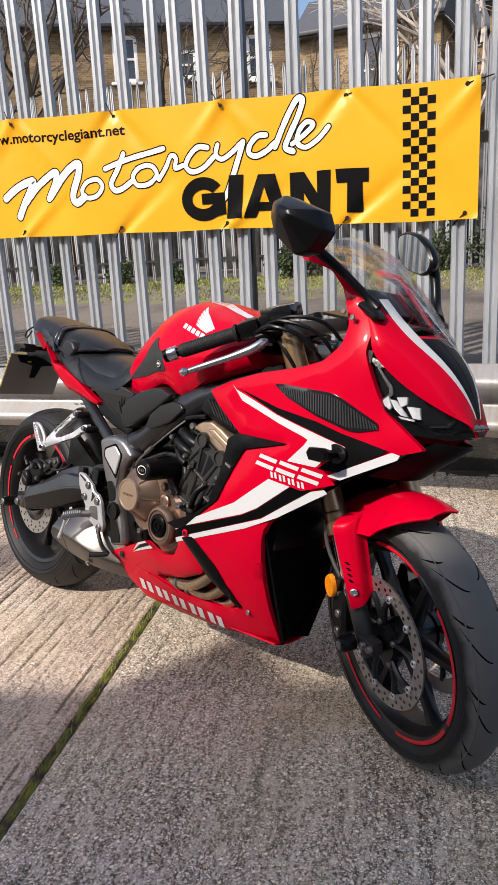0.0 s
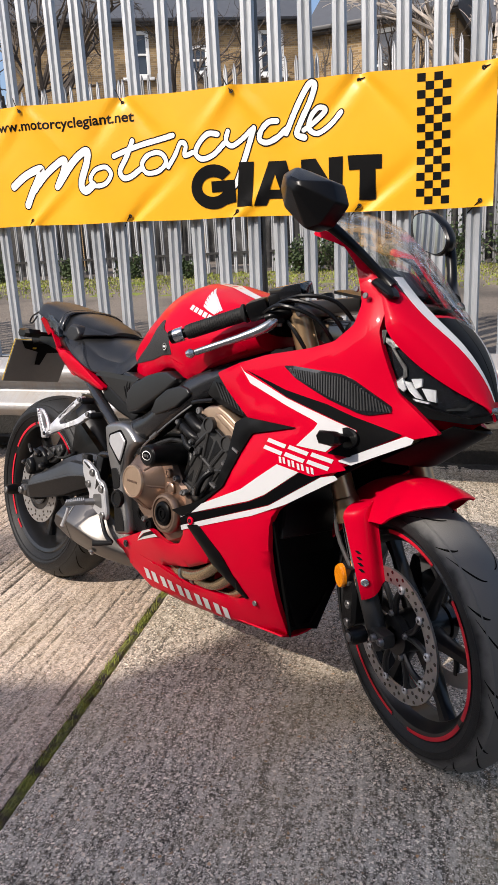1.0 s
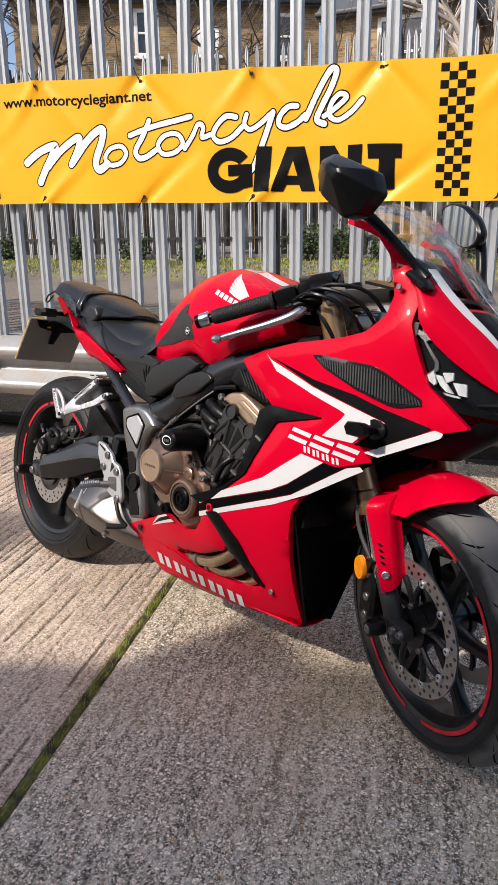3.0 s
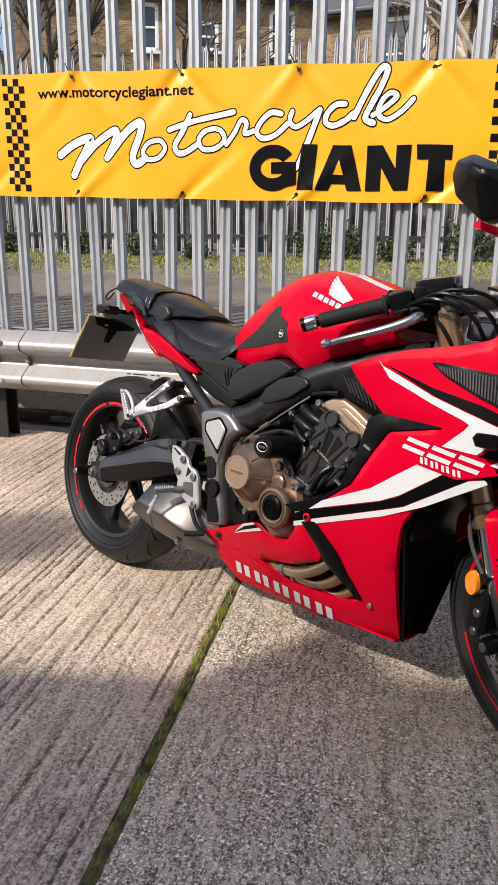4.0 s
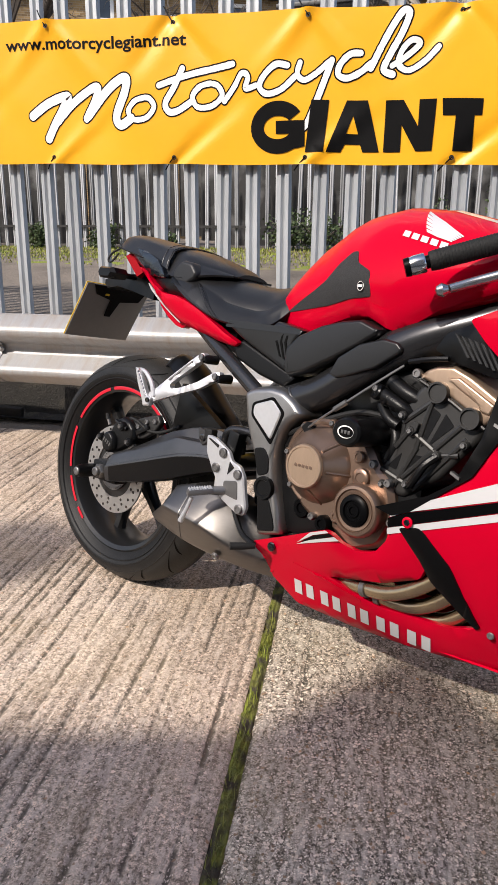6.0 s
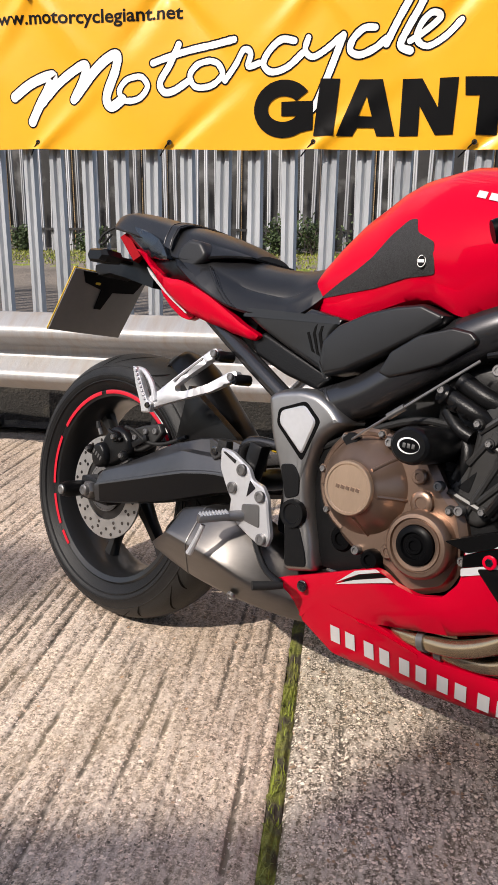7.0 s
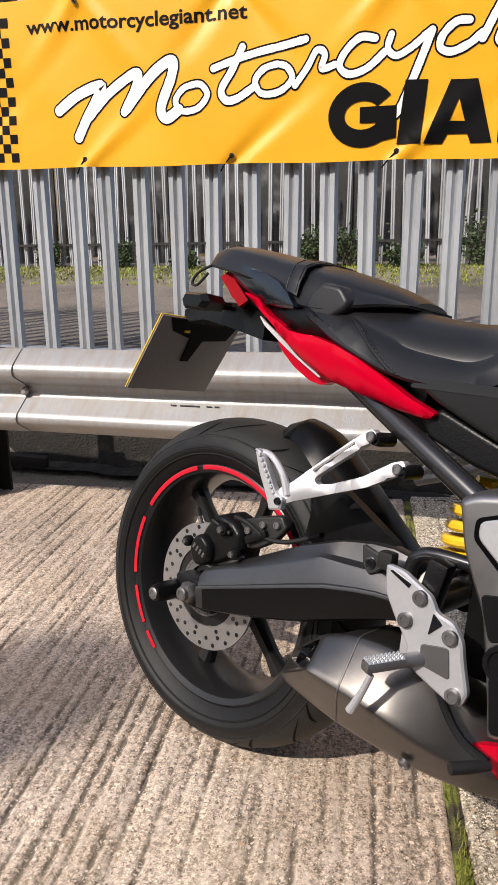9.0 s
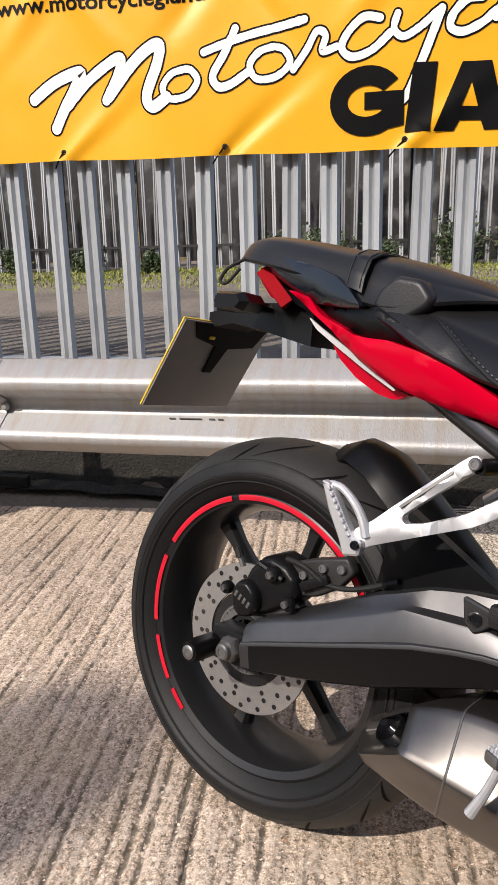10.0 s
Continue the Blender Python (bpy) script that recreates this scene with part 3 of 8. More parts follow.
print_shape(mark_ink, ring_c(-1.796, 0.248, 0.130, 0.176, 0.062, 0.62, 6.1), 0.0030)
print_shape(mark_ink, [(-1.805, 0.205), (-1.668, 0.205), (-1.668, 0.292), (-1.805, 0.292)], 0.0032)
print_shape(mark_ink, [(-1.735, 0.10), (-1.668, 0.12), (-1.668, 0.21), (-1.735, 0.21)], 0.0033)
print_shape(mark_ink, [(-1.665, 0.081), (-1.579, 0.082), (-1.559, 0.424), (-1.640, 0.424)], 0.0030)
print_shape(mark_ink, [(-1.567, 0.082), (-1.500, 0.082), (-1.482, 0.135), (-1.449, 0.135), (-1.449, 0.204), (-1.477, 0.204), (-1.447, 0.324), (-1.434, 0.422), (-1.479, 0.422)], 0.0031)
print_shape(mark_ink, [(-1.449, 0.135), (-1.412, 0.135), (-1.400, 0.085), (-1.326, 0.086), (-1.385, 0.423), (-1.434, 0.422), (-1.447, 0.324), (-1.423, 0.204), (-1.449, 0.204)], 0.0031)
print_shape(mark_ink, [(-1.307, 0.085), (-1.232, 0.085), (-1.232, 0.26), (-1.165, 0.087), (-1.095, 0.089), (-1.087, 0.419), (-1.160, 0.419), (-1.160, 0.25), (-1.228, 0.421), (-1.305, 0.421)], 0.0030)
print_shape(mark_ink, [(-1.007, 0.086), (-0.925, 0.087), (-0.925, 0.313), (-0.894, 0.313), (-0.893, 0.417), (-1.063, 0.420), (-1.057, 0.313), (-1.003, 0.313)], 0.0030)
# the web address above it
words = bpy.data.curves.new("words", "FONT")
words.body, words.size, words.offset, words.resolution_u = "www.motorcyclegiant.net", 1.0, 0.022, 3
lettering = new("words", words)
bpy.context.view_layer.update()
letters = bpy.data.meshes.new_from_object(lettering.evaluated_get(bpy.context.evaluated_depsgraph_get()))
bpy.data.objects.remove(lettering)
xs = [p.co.x for p in letters.vertices]
wide = max(xs) - min(xs)
vs = [mark_ink.verts.new(on_banner(-3.213 + 0.965 * (p.co.x - min(xs)) / wide, 0.803 + 0.116 * p.co.y, 0.0014)) for p in letters.vertices]
for p in letters.polygons:
    mark_ink.faces.new([vs[i] for i in p.vertices])
bpy.data.meshes.remove(letters)
part("dark_print", face_viewer(mark_ink), INK, banner, "black block shapes and outlines")
part("white_print", face_viewer(mark_white), WHITE, banner, "white brush-like swash")

# eyelets and cable ties
for k in range(5):
    ex = -2.973 + 0.655 * k if k < 4 else -0.43
    for v in (0.955, 0.045):
        p = on_banner(ex, v, 0.001)
        bm = bmesh.new()
        turned(bm, [(0.0045, -0.002), (0.010, -0.003), (0.0105, 0.0)], Matrix.Translation(p), sides=14)
        part("eyelet", bm, DARKSTEEL, banner)
        bm = bmesh.new()
        top = v > 0.5
        q = p + Vector((-0.055 if k < 3 or not top else 0.11, 0.028, 0.075 if top and k < 3 else (0.03 if top else -0.05)))
        tube(bm, [p + Vector((0, 0.004, 0)), p + Vector((0, -0.006, 0)), p.lerp(q, 0.5) + Vector((0, -0.008, 0)), q], 0.0028, 6)
        part("cable_tie", bm, INK, banner)


# ---------------------------------------------------------------- beyond the fence
far_fence = thing("far_fence", label="tall galvanised palisade fence along the far side of the yard", category="fence", kind="structure")
far_me = pale_mesh(3.1, 0.060)
GALV_FAR = mat("dull_galvanised_steel", (0.34, 0.345, 0.35), 0.6, 0.4, var=0.25, vscale=3, fine=14, jitter=0.7)
far_me.materials.clear()
far_me.materials.append(GALV_FAR)
for k in range(108):
    x = -12.0 + 0.158 * k
    ob = new("pale", far_me)
    ob.parent = far_fence
    ob.matrix_basis = pose(x, 11.4 + 0.04 * x, 0.72, random.gauss(0, 0.5), random.gauss(0, 0.8), 0)
bm = bmesh.new()
for z in (1.07,):
    box(bm, (-3.5, 11.36 - 0.14, z), (17.2, 0.05, 0.035), Euler((0, 0, 0.04)).to_matrix())
part("rail", bm, DARKSTEEL, far_fence)


def shrub(name, at, size, count, seed, label, leaf=0.05, material=LEAF):
    """Twigs and many small leaves about them."""
    r = random.Random(seed)
    ob = thing(name, label=label, category="shrub")
    ob.location = at
    bm = bmesh.new()
    ends = []
    for _ in range(14):
        a, e = r.uniform(0, 6.28), r.uniform(0.5, 1.5)
        tip = Vector((math.cos(a) * math.cos(e) * size[0], math.sin(a) * math.cos(e) * size[1], math.sin(e) * size[2])) * r.uniform(0.6, 1.0)
        ends.append(tip)
        tube(bm, [(0, 0, 0), tip * 0.5 + Vector((0, 0, 0.08)), tip], [0.018, 0.011, 0.004], 5, smooth=2)
    part("stem", bm, BARK, ob)
    verts, faces = [], []
    for _ in range(count):
        c = r.choice(ends) * r.uniform(0.35, 1.05) + Vector((r.gauss(0, size[0] * 0.16), r.gauss(0, size[1] * 0.16), r.gauss(0, size[2] * 0.12)))
        u = Vector((r.gauss(0, 1), r.gauss(0, 1), r.gauss(0, 1))).normalized()
        w = u.orthogonal().normalized() * leaf * r.uniform(0.3, 0.55)
        u = u * leaf * r.uniform(0.6, 1.3)
        b = len(verts)
        verts += [c, c + u * 0.5 + w, c + u, c + u * 0.5 - w]
        faces.append((b, b + 1, b + 2, b + 3))
    lv = new("foliage", fast_mesh("foliage", verts, faces, material))
    lv.parent = ob
    return ob


for x, y, s in ((-7.6, 11.0, 0.6), (-6.3, 10.9, 0.55), (-5.2, 10.6, 0.42), (-3.4, 10.9, 0.75), (-2.9, 11.0, 0.9), (-2.1, 10.8, 0.55),
                (-1.2, 11.1, 1.0), (-0.4, 11.0, 1.1), (0.5, 11.0, 1.15), (1.4, 11.2, 1.1), (-9.0, 11.0, 0.6)):
    s *= 0.72
    shrub("shrub", (x, y, 0.70), (s * 0.9, s * 0.5, s), 700, int(x * 10), "scrubby green bush below the far fence")


def bare_tree(at, height, seed, label, spread=0.55, pale=False):
    r = random.Random(seed)
    ob = thing("bare_tree", label=label, category="tree")
    ob.location = at
    trunk, limbs = bmesh.new(), bmesh.new()
    tube(trunk, [(0, 0, 0), (0.05, 0, height * 0.25), (0.02, 0.05, height * 0.5)], [height * 0.022, height * 0.018, height * 0.013], 8)

    def grow(p, d, length, rad, depth):
        q = p + d * length
        mid = p.lerp(q, 0.5) + Vector((r.gauss(0, 1), r.gauss(0, 1), r.gauss(0, 1))) * length * 0.06
        tube(limbs, [p, mid, q], [rad, rad * 0.8, rad * 0.6], 5 if depth > 1 else 4, caps=False, smooth=2)
        if depth == 0:
            return
        for _ in range(r.choice((2, 3, 3))):
            e = (d + Vector((r.gauss(0, spread), r.gauss(0, spread), r.gauss(0.1, spread * 0.7)))).normalized()
            grow(p.lerp(q, r.uniform(0.5, 1.0)), e, length * r.uniform(0.55, 0.8), rad * 0.55, depth - 1)

    for _ in range(6):
        a = r.uniform(0, 6.28)
        grow(Vector((0.03, 0.03, height * r.uniform(0.2, 0.5))), Vector((math.cos(a) * 0.6, math.sin(a) * 0.6, 0.8)).normalized(), height * 0.26, height * 0.009, 4)
    m = BARK if not pale else mat("pale_bark", (0.42, 0.37, 0.32), 0.85, var=0.25, vscale=6)
    part("trunk", trunk, m, ob)
    part("branchwork", limbs, m, ob)
    return ob


bare_tree((-13.5, 19.0, 0.8), 10.0, 2, "bare dark winter tree with fine twigs")
bare_tree((-16.5, 21.0, 0.8), 11.0, 9, "bare dark winter tree with fine twigs")
bare_tree((-10.6, 22.0, 0.8), 8.5, 14, "bare dark winter tree with fine twigs")
bare_tree((-4.6, 20.5, 0.8), 6.4, 21, "bare small tree with tangled twigs")
bare_tree((-1.4, 19.0, 0.8), 9.0, 33, "bare pale-barked tree beside the houses", pale=True)
bare_tree((-2.6, 21.5, 0.8), 7.4, 35, "bare small tree with tangled twigs")


def sash(wall, x, z, w, h, arched=True):
    """A white sash window set into a brick wall that faces -y at y 0."""
    win = thing("window", kind="")
    win.parent = wall
    win.location = (x, 0, z)
    fr = bmesh.new()
    t = 0.13
    for c, s in (((0, 0.05, h - t / 2), (w, 0.12, t)), ((0, 0.05, t / 2), (w, 0.12, t)), ((-w / 2 + t / 2, 0.05, h / 2), (t, 0.12, h)), ((w / 2 - t / 2, 0.05, h / 2), (t, 0.12, h)), ((0, 0.06, h / 2), (w, 0.09, 0.07))):
        box(fr, c, s, bevel=0.008)
    part("frame", fr, WHITE_PAINT, win)
    for z0, z1, dy in ((t, h / 2 - 0.035, 0.075), (h / 2 + 0.035, h - t, 0.055)):
        pb = bmesh.new()
        box(pb, (0, dy + 0.02, (z0 + z1) / 2), (w - 2 * t, 0.012, z1 - z0))
        part("pane", pb, PANE, win)
    sb = bmesh.new()
    box(sb, (0, -0.03, -0.05), (w + 0.25, 0.2, 0.1), bevel=0.01)
    part("sill", sb, WHITE_PAINT, win)


def house(at, turn, width, eave, windows, label, ridge=2.6, depth=8.0):
    ob = thing("house", pose(*at, 0, 0, turn), label, "house", "terraced houses")
    # wall with openings
    bm = bmesh.new()
    xs = sorted({0.0, width, *[x - w / 2 for x, z, w, h in windows], *[x + w / 2 for x, z, w, h in windows]})
    zs = sorted({0.0, eave, *[z for x, z, w, h in windows], *[z + h for x, z, w, h in windows]})
    front = {(x, z): bm.verts.new((x, 0.0, z)) for x in xs for z in zs}
    inner = {(x, z): bm.verts.new((x, 0.34, z)) for x in xs for z in zs}
    for xa, xb in zip(xs, xs[1:]):
        for za, zb in zip(zs, zs[1:]):
            cx, cz = (xa + xb) / 2, (za + zb) / 2
            ring = ((xa, za), (xb, za), (xb, zb), (xa, zb))
            if any(abs(cx - x) < w / 2 and z < cz < z + h for x, z, w, h in windows):
                continue
            bm.faces.new([front[p] for p in ring])
            bm.faces.new([inner[p] for p in ring[::-1]])
    for e in [e for e in bm.edges if len(e.link_faces) == 1 and e.verts[0].co.y < 0.1]:
        a, b = e.verts
        ia, ib = (inner[min(front, key=lambda k: (k[0] - v.co.x) ** 2 + (k[1] - v.co.z) ** 2)] for v in (a, b))
        bm.faces.new((a, b, ib, ia))
    for v in [v for v in bm.verts if not v.link_faces]:
        bm.verts.remove(v)
    part("wall", mend(bm), BRICK_WALL, ob, smooth=None)
    part("back_wall", box(bmesh.new(), (width / 2, depth / 2 + 0.5, eave / 2), (width, depth - 0.3, eave - 0.02)), BRICK_WALL, ob, smooth=None)
    for x, z, w, h in windows:
        sash(ob, x, z, w, h)
    rf = bmesh.new()
    loft(rf, [[Vector((x, -0.35, eave - 0.05)), Vector((x, depth / 2, eave + ridge)), Vector((x, depth + 0.6, eave - 0.05)), Vector((x, depth + 0.6, eave - 0.2)), Vector((x, -0.35, eave - 0.2))] for x in (-0.15, width + 0.15)])
    part("roof", mend(rf), SLATE, ob, smooth=None)
    gu = bmesh.new()
    box(gu, (width / 2, -0.40, eave - 0.10), (width + 0.3, 0.12, 0.12), bevel=0.02)
    part("gutter", gu, BLACKPOLE, ob)
    for x in (0.9, width - 0.9):
        cb = bmesh.new()
        box(cb, (x, depth / 2, eave + ridge + 0.3), (0.9, 0.6, 1.8), bevel=0.02)
        part("chimney", cb, BRICK_WALL, ob)
    return ob


def brick_wall_mat():
    m = bpy.data.materials.new("stock_brickwork")
    m.use_nodes = True
    n, l = m.node_tree.nodes, m.node_tree.links
    b = n["Principled BSDF"]
    tc = n.new("ShaderNodeTexCoord")
    mp = n.new("ShaderNodeMapping")
    mp.inputs["Rotation"].default_value = (radians(-90), 0, 0)
    l.new(tc.outputs["Object"], mp.inputs[0])
    br = n.new("ShaderNodeTexBrick")
    br.inputs["Scale"].default_value = 1.0
    br.inputs["Brick Width"].default_value, br.inputs["Row Height"].default_value, br.inputs["Mortar Size"].default_value = 0.225, 0.075, 0.008
    br.inputs["Color1"].default_value, br.inputs["Color2"].default_value, br.inputs["Mortar"].default_value = (0.33, 0.23, 0.11, 1), (0.17, 0.115, 0.06, 1), (0.30, 0.26, 0.2, 1)
    l.new(mp.outputs[0], br.inputs["Vector"])
    no = n.new("ShaderNodeTexNoise")
    no.inputs["Scale"].default_value, no.inputs["Detail"].default_value = 0.9, 6
    l.new(tc.outputs["Object"], no.inputs["Vector"])
    rp = n.new("ShaderNodeValToRGB")
    rp.color_ramp.elements[0].color, rp.color_ramp.elements[1].color = (0.55, 0.53, 0.5, 1), (1.3, 1.25, 1.15, 1)
    rp.color_ramp.elements[0].position, rp.color_ramp.elements[1].position = 0.3, 0.7
    l.new(no.outputs["Fac"], rp.inputs[0])
    mx = n.new("ShaderNodeMix")
    mx.data_type, mx.blend_type = "RGBA", "MULTIPLY"
    mx.inputs[0].default_value = 1.0
    l.new(br.outputs["Color"], mx.inputs[6])
    l.new(rp.outputs[0], mx.inputs[7])
    l.new(mx.outputs[2], b.inputs["Base Color"])
    b.inputs["Roughness"].default_value = 0.9
    return m


BRICK_WALL = brick_wall_mat()
house((-18.6, 24.38, 0.6), 28.2, 11.3, 8.95, [(4.80, 7.0, 0.92, 1.6), (7.08, 7.08, 0.80, 1.0), (9.89, 7.0, 0.98, 1.57)], "yellow stock brick terraced house with white sash windows")
house((-8.3, 31.0, 0.6), -3, 8.2, 8.0, [(1.6, 5.4, 1.2, 1.7)], "yellow stock brick terraced house with slate roof")
house((-7.3, 25.6, 0.6), -3, 4.6, 7.4, [(2.55, 5.0, 1.5, 2.1)], "brick rear extension with a white balcony door", ridge=1.4, depth=3.2)
house((-1.4, 28.0, 0.6), -3, 11.0, 8.2, [(1.6, 5.9, 1.3, 1.9), (5.5, 5.9, 1.3, 1.9)], "brown brick terraced house behind bare trees")
TIMBER = mat("dark_timber", (0.022, 0.021, 0.020), 0.85, var=0.6, vscale=1.5, fine=8, second=(0.11, 0.108, 0.105), amount=0.38, mscale=2.2, jitter=0.9)
garden = thing("garden_fence", label="dark weathered timber garden fence beyond the yard", category="fence", kind="structure")
for k in range(52):
    h = 1.9 + 0.25 * math.sin((k // 2) * 1.7)
    part("board", box(bmesh.new(), (-15 + 0.46 * k, 13.2 + 0.06 * (k % 3), 1.75), (0.45, 0.04, h + 0.35 * ((k * 7) % 5) / 5), bevel=0.004), TIMBER, garden)

# unseen building added behind the camera; its roof keeps sun off the near concrete
EAVE = 6.0
def lit_edge(gx, gy, h):
    """The point at height h whose shadow falls at (gx, gy) on the ground."""
    s = h / -SUN_WAY.z
    return Vector((gx, gy, 0)) - Vector((SUN_WAY.x * s, SUN_WAY.y * s, -h))


ea, eb_ = lit_edge(-6.0, -0.125, EAVE), lit_edge(3.0, 2.845, EAVE)
along = (eb_ - ea).normalized()
back = Vector((along.y, -along.x, 0))
bm = bmesh.new()
loft(bm, [[p, p + Vector((0, 0, -EAVE)), p + back * 9 + Vector((0, 0, -EAVE)), p + back * 9, p + back * 4.5 + Vector((0, 0, 1.2))] for p in (ea - along * 6, eb_ + along * 3)])
shade_building = thing("unseen_building", label="unseen brick building added behind the camera to cast shade", category="building")
part("wall", mend(bm), BRICK_WALL, shade_building, smooth=None)
# unseen pale sheets, added to bounce light and to be reflected
PALE_BOUNCE = mat("pale_bounce_sheet", (0.60, 0.59, 0.56), 0.5, 0.0, var=0.12, vscale=2, fine=12)
span = (eb_ - ea).length + 9
for k in range(40):
    p = ea + along * (span * (k + 0.5) / 40 - 6) - back * 0.03
    part("cladding_sheet", box(bmesh.new(), (p.x, p.y, 2.9), (span / 40 * 0.6, 0.05, 5.6), Euler((0, 0, math.atan2(along.y, along.x))).to_matrix(), bevel=0.01), PALE_BOUNCE, shade_building)
# unseen stack, added to cast the separate shadow patch on the left
cp = lit_edge(-2.11, 2.18, EAVE + 3.0)
bm = bmesh.new()
box(bm, (cp.x, cp.y - 0.2, EAVE + 1.55), (0.34, 0.34, 3.3), bevel=0.02)
part("chimney", bm, BRICK_WALL, shade_building)
# an unseen gabled peak on the eave, added to cast a pointed shadow
va, vb, vt = lit_edge(-1.06, 1.505, EAVE), lit_edge(-0.58, 1.664, EAVE), lit_edge(-0.80, 1.88, EAVE + 0.38)
bm = loft(bmesh.new(), [[p + back * k for p in (va, vb, vt)] for k in (0.0, 0.25)])
part("roof_ventilator", mend(bm), PALE_BOUNCE, shade_building)

# ================================================================ the motorcycle
LEAN, HEAD = -10.5, -25.3
BIKE = pose(-1.628, 2.052, 0.0, LEAN, 0, HEAD)
RED = mat("red_lacquer", (0.50, 0.0001, 0.017), 0.30, var=0.04, vscale=3, fine=20, coat=0.24, spec=0.02)


def tyre_mat(name, tread, wall, r0, r1):
    """Rubber whose running band is scuffed grey; the sidewalls stay dark."""
    m = mat(name, wall, 0.55, var=0.2, vscale=12, fine=90, bump=0.0005, bscale=500, spec=0.3)
    n, l = m.node_tree.nodes, m.node_tree.links
    b = n["Principled BSDF"]
    old = b.inputs["Base Color"].links[0].from_socket
    tc, flat_, length = n.new("ShaderNodeTexCoord"), n.new("ShaderNodeVectorMath"), n.new("ShaderNodeVectorMath")
    flat_.operation, length.operation = "MULTIPLY", "LENGTH"
    flat_.inputs[1].default_value = (1, 0, 1)
    l.new(tc.outputs["Object"], flat_.inputs[0])
    l.new(flat_.outputs[0], length.inputs[0])
    scuff = n.new("ShaderNodeTexNoise")
    scuff.inputs["Scale"].default_value, scuff.inputs["Detail"].default_value = 22.0, 8.0
    l.new(tc.outputs["Object"], scuff.inputs["Vector"])
    add = n.new("ShaderNodeMath")
    add.operation, add.inputs[1].default_value = "MULTIPLY_ADD", 0.03
    l.new(scuff.outputs["Fac"], add.inputs[0])
    l.new(length.outputs["Value"], add.inputs[2])
    r = n.new("ShaderNodeMapRange")
    r.inputs["From Min"].default_value, r.inputs["From Max"].default_value = r0 + 0.015, r1 + 0.015
    l.new(add.outputs[0], r.inputs["Value"])
    mx = n.new("ShaderNodeMix")
    mx.data_type = "RGBA"
    mx.inputs[7].default_value = (*tread, 1)
    l.new(r.outputs[0], mx.inputs[0])
    l.new(old, mx.inputs[6])
    l.new(mx.outputs[2], b.inputs["Base Color"])
    return m


DUSTY = tyre_mat("dusty_tyre_rubber", (0.115, 0.113, 0.110), (0.014, 0.014, 0.0145), 0.262, 0.278)
RUBBER = tyre_mat("tyre_rubber", (0.022, 0.022, 0.0215), (0.0075, 0.0075, 0.0078), 0.272, 0.290)
RIMBLK = mat("black_wheel_paint", (0.010, 0.010, 0.0105), 0.34, 0.0, var=0.15, vscale=9, coat=0.12, spec=0.4)
REDTAPE = mat("red_rim_tape", (0.50, 0.004, 0.020), 0.3, var=0.25, vscale=30, fine=90)
STEEL = mat("brushed_steel", (0.24, 0.234, 0.23), 0.47, 0.92, var=0.14, vscale=8, fine=70, rvar=0.12, aniso=(1, 1, 6))
CANSTEEL = mat("dull_brushed_silencer_steel", (0.165, 0.155, 0.145), 0.35, 0.95, var=0.10, vscale=8, fine=70, rvar=0.08, aniso=(1, 1, 6))
DISC = mat("brake_disc_steel", (0.42, 0.41, 0.40), 0.38, 0.85, var=0.15, vscale=20, fine=120)
PLASTIC = mat("black_plastic", (0.0040, 0.0040, 0.0043), 0.30, spec=0.22, var=0.15, vscale=10, fine=80, bump=0.0001, bscale=900)

bike = thing("motorcycle", BIKE, "red, black and white sports motorcycle on its side stand", "motorcycle")
R_AX = Vector((0.014, 0.0, 0.313))
RAKE = Vector((-math.sin(radians(25.5)), 0, math.cos(radians(25.5))))
F_AX0 = Vector((1.49, -0.009, 0.306))
# steering axis: passes a little behind the front axle
S0 = Vector((F_AX0.x - 0.038 * math.cos(radians(25.5)), 0, F_AX0.z - 0.038 * math.sin(radians(25.5))))
STEER = Matrix.Translation(S0) @ Matrix.Rotation(radians(-23.0), 4, RAKE) @ Matrix.Translation(-S0)


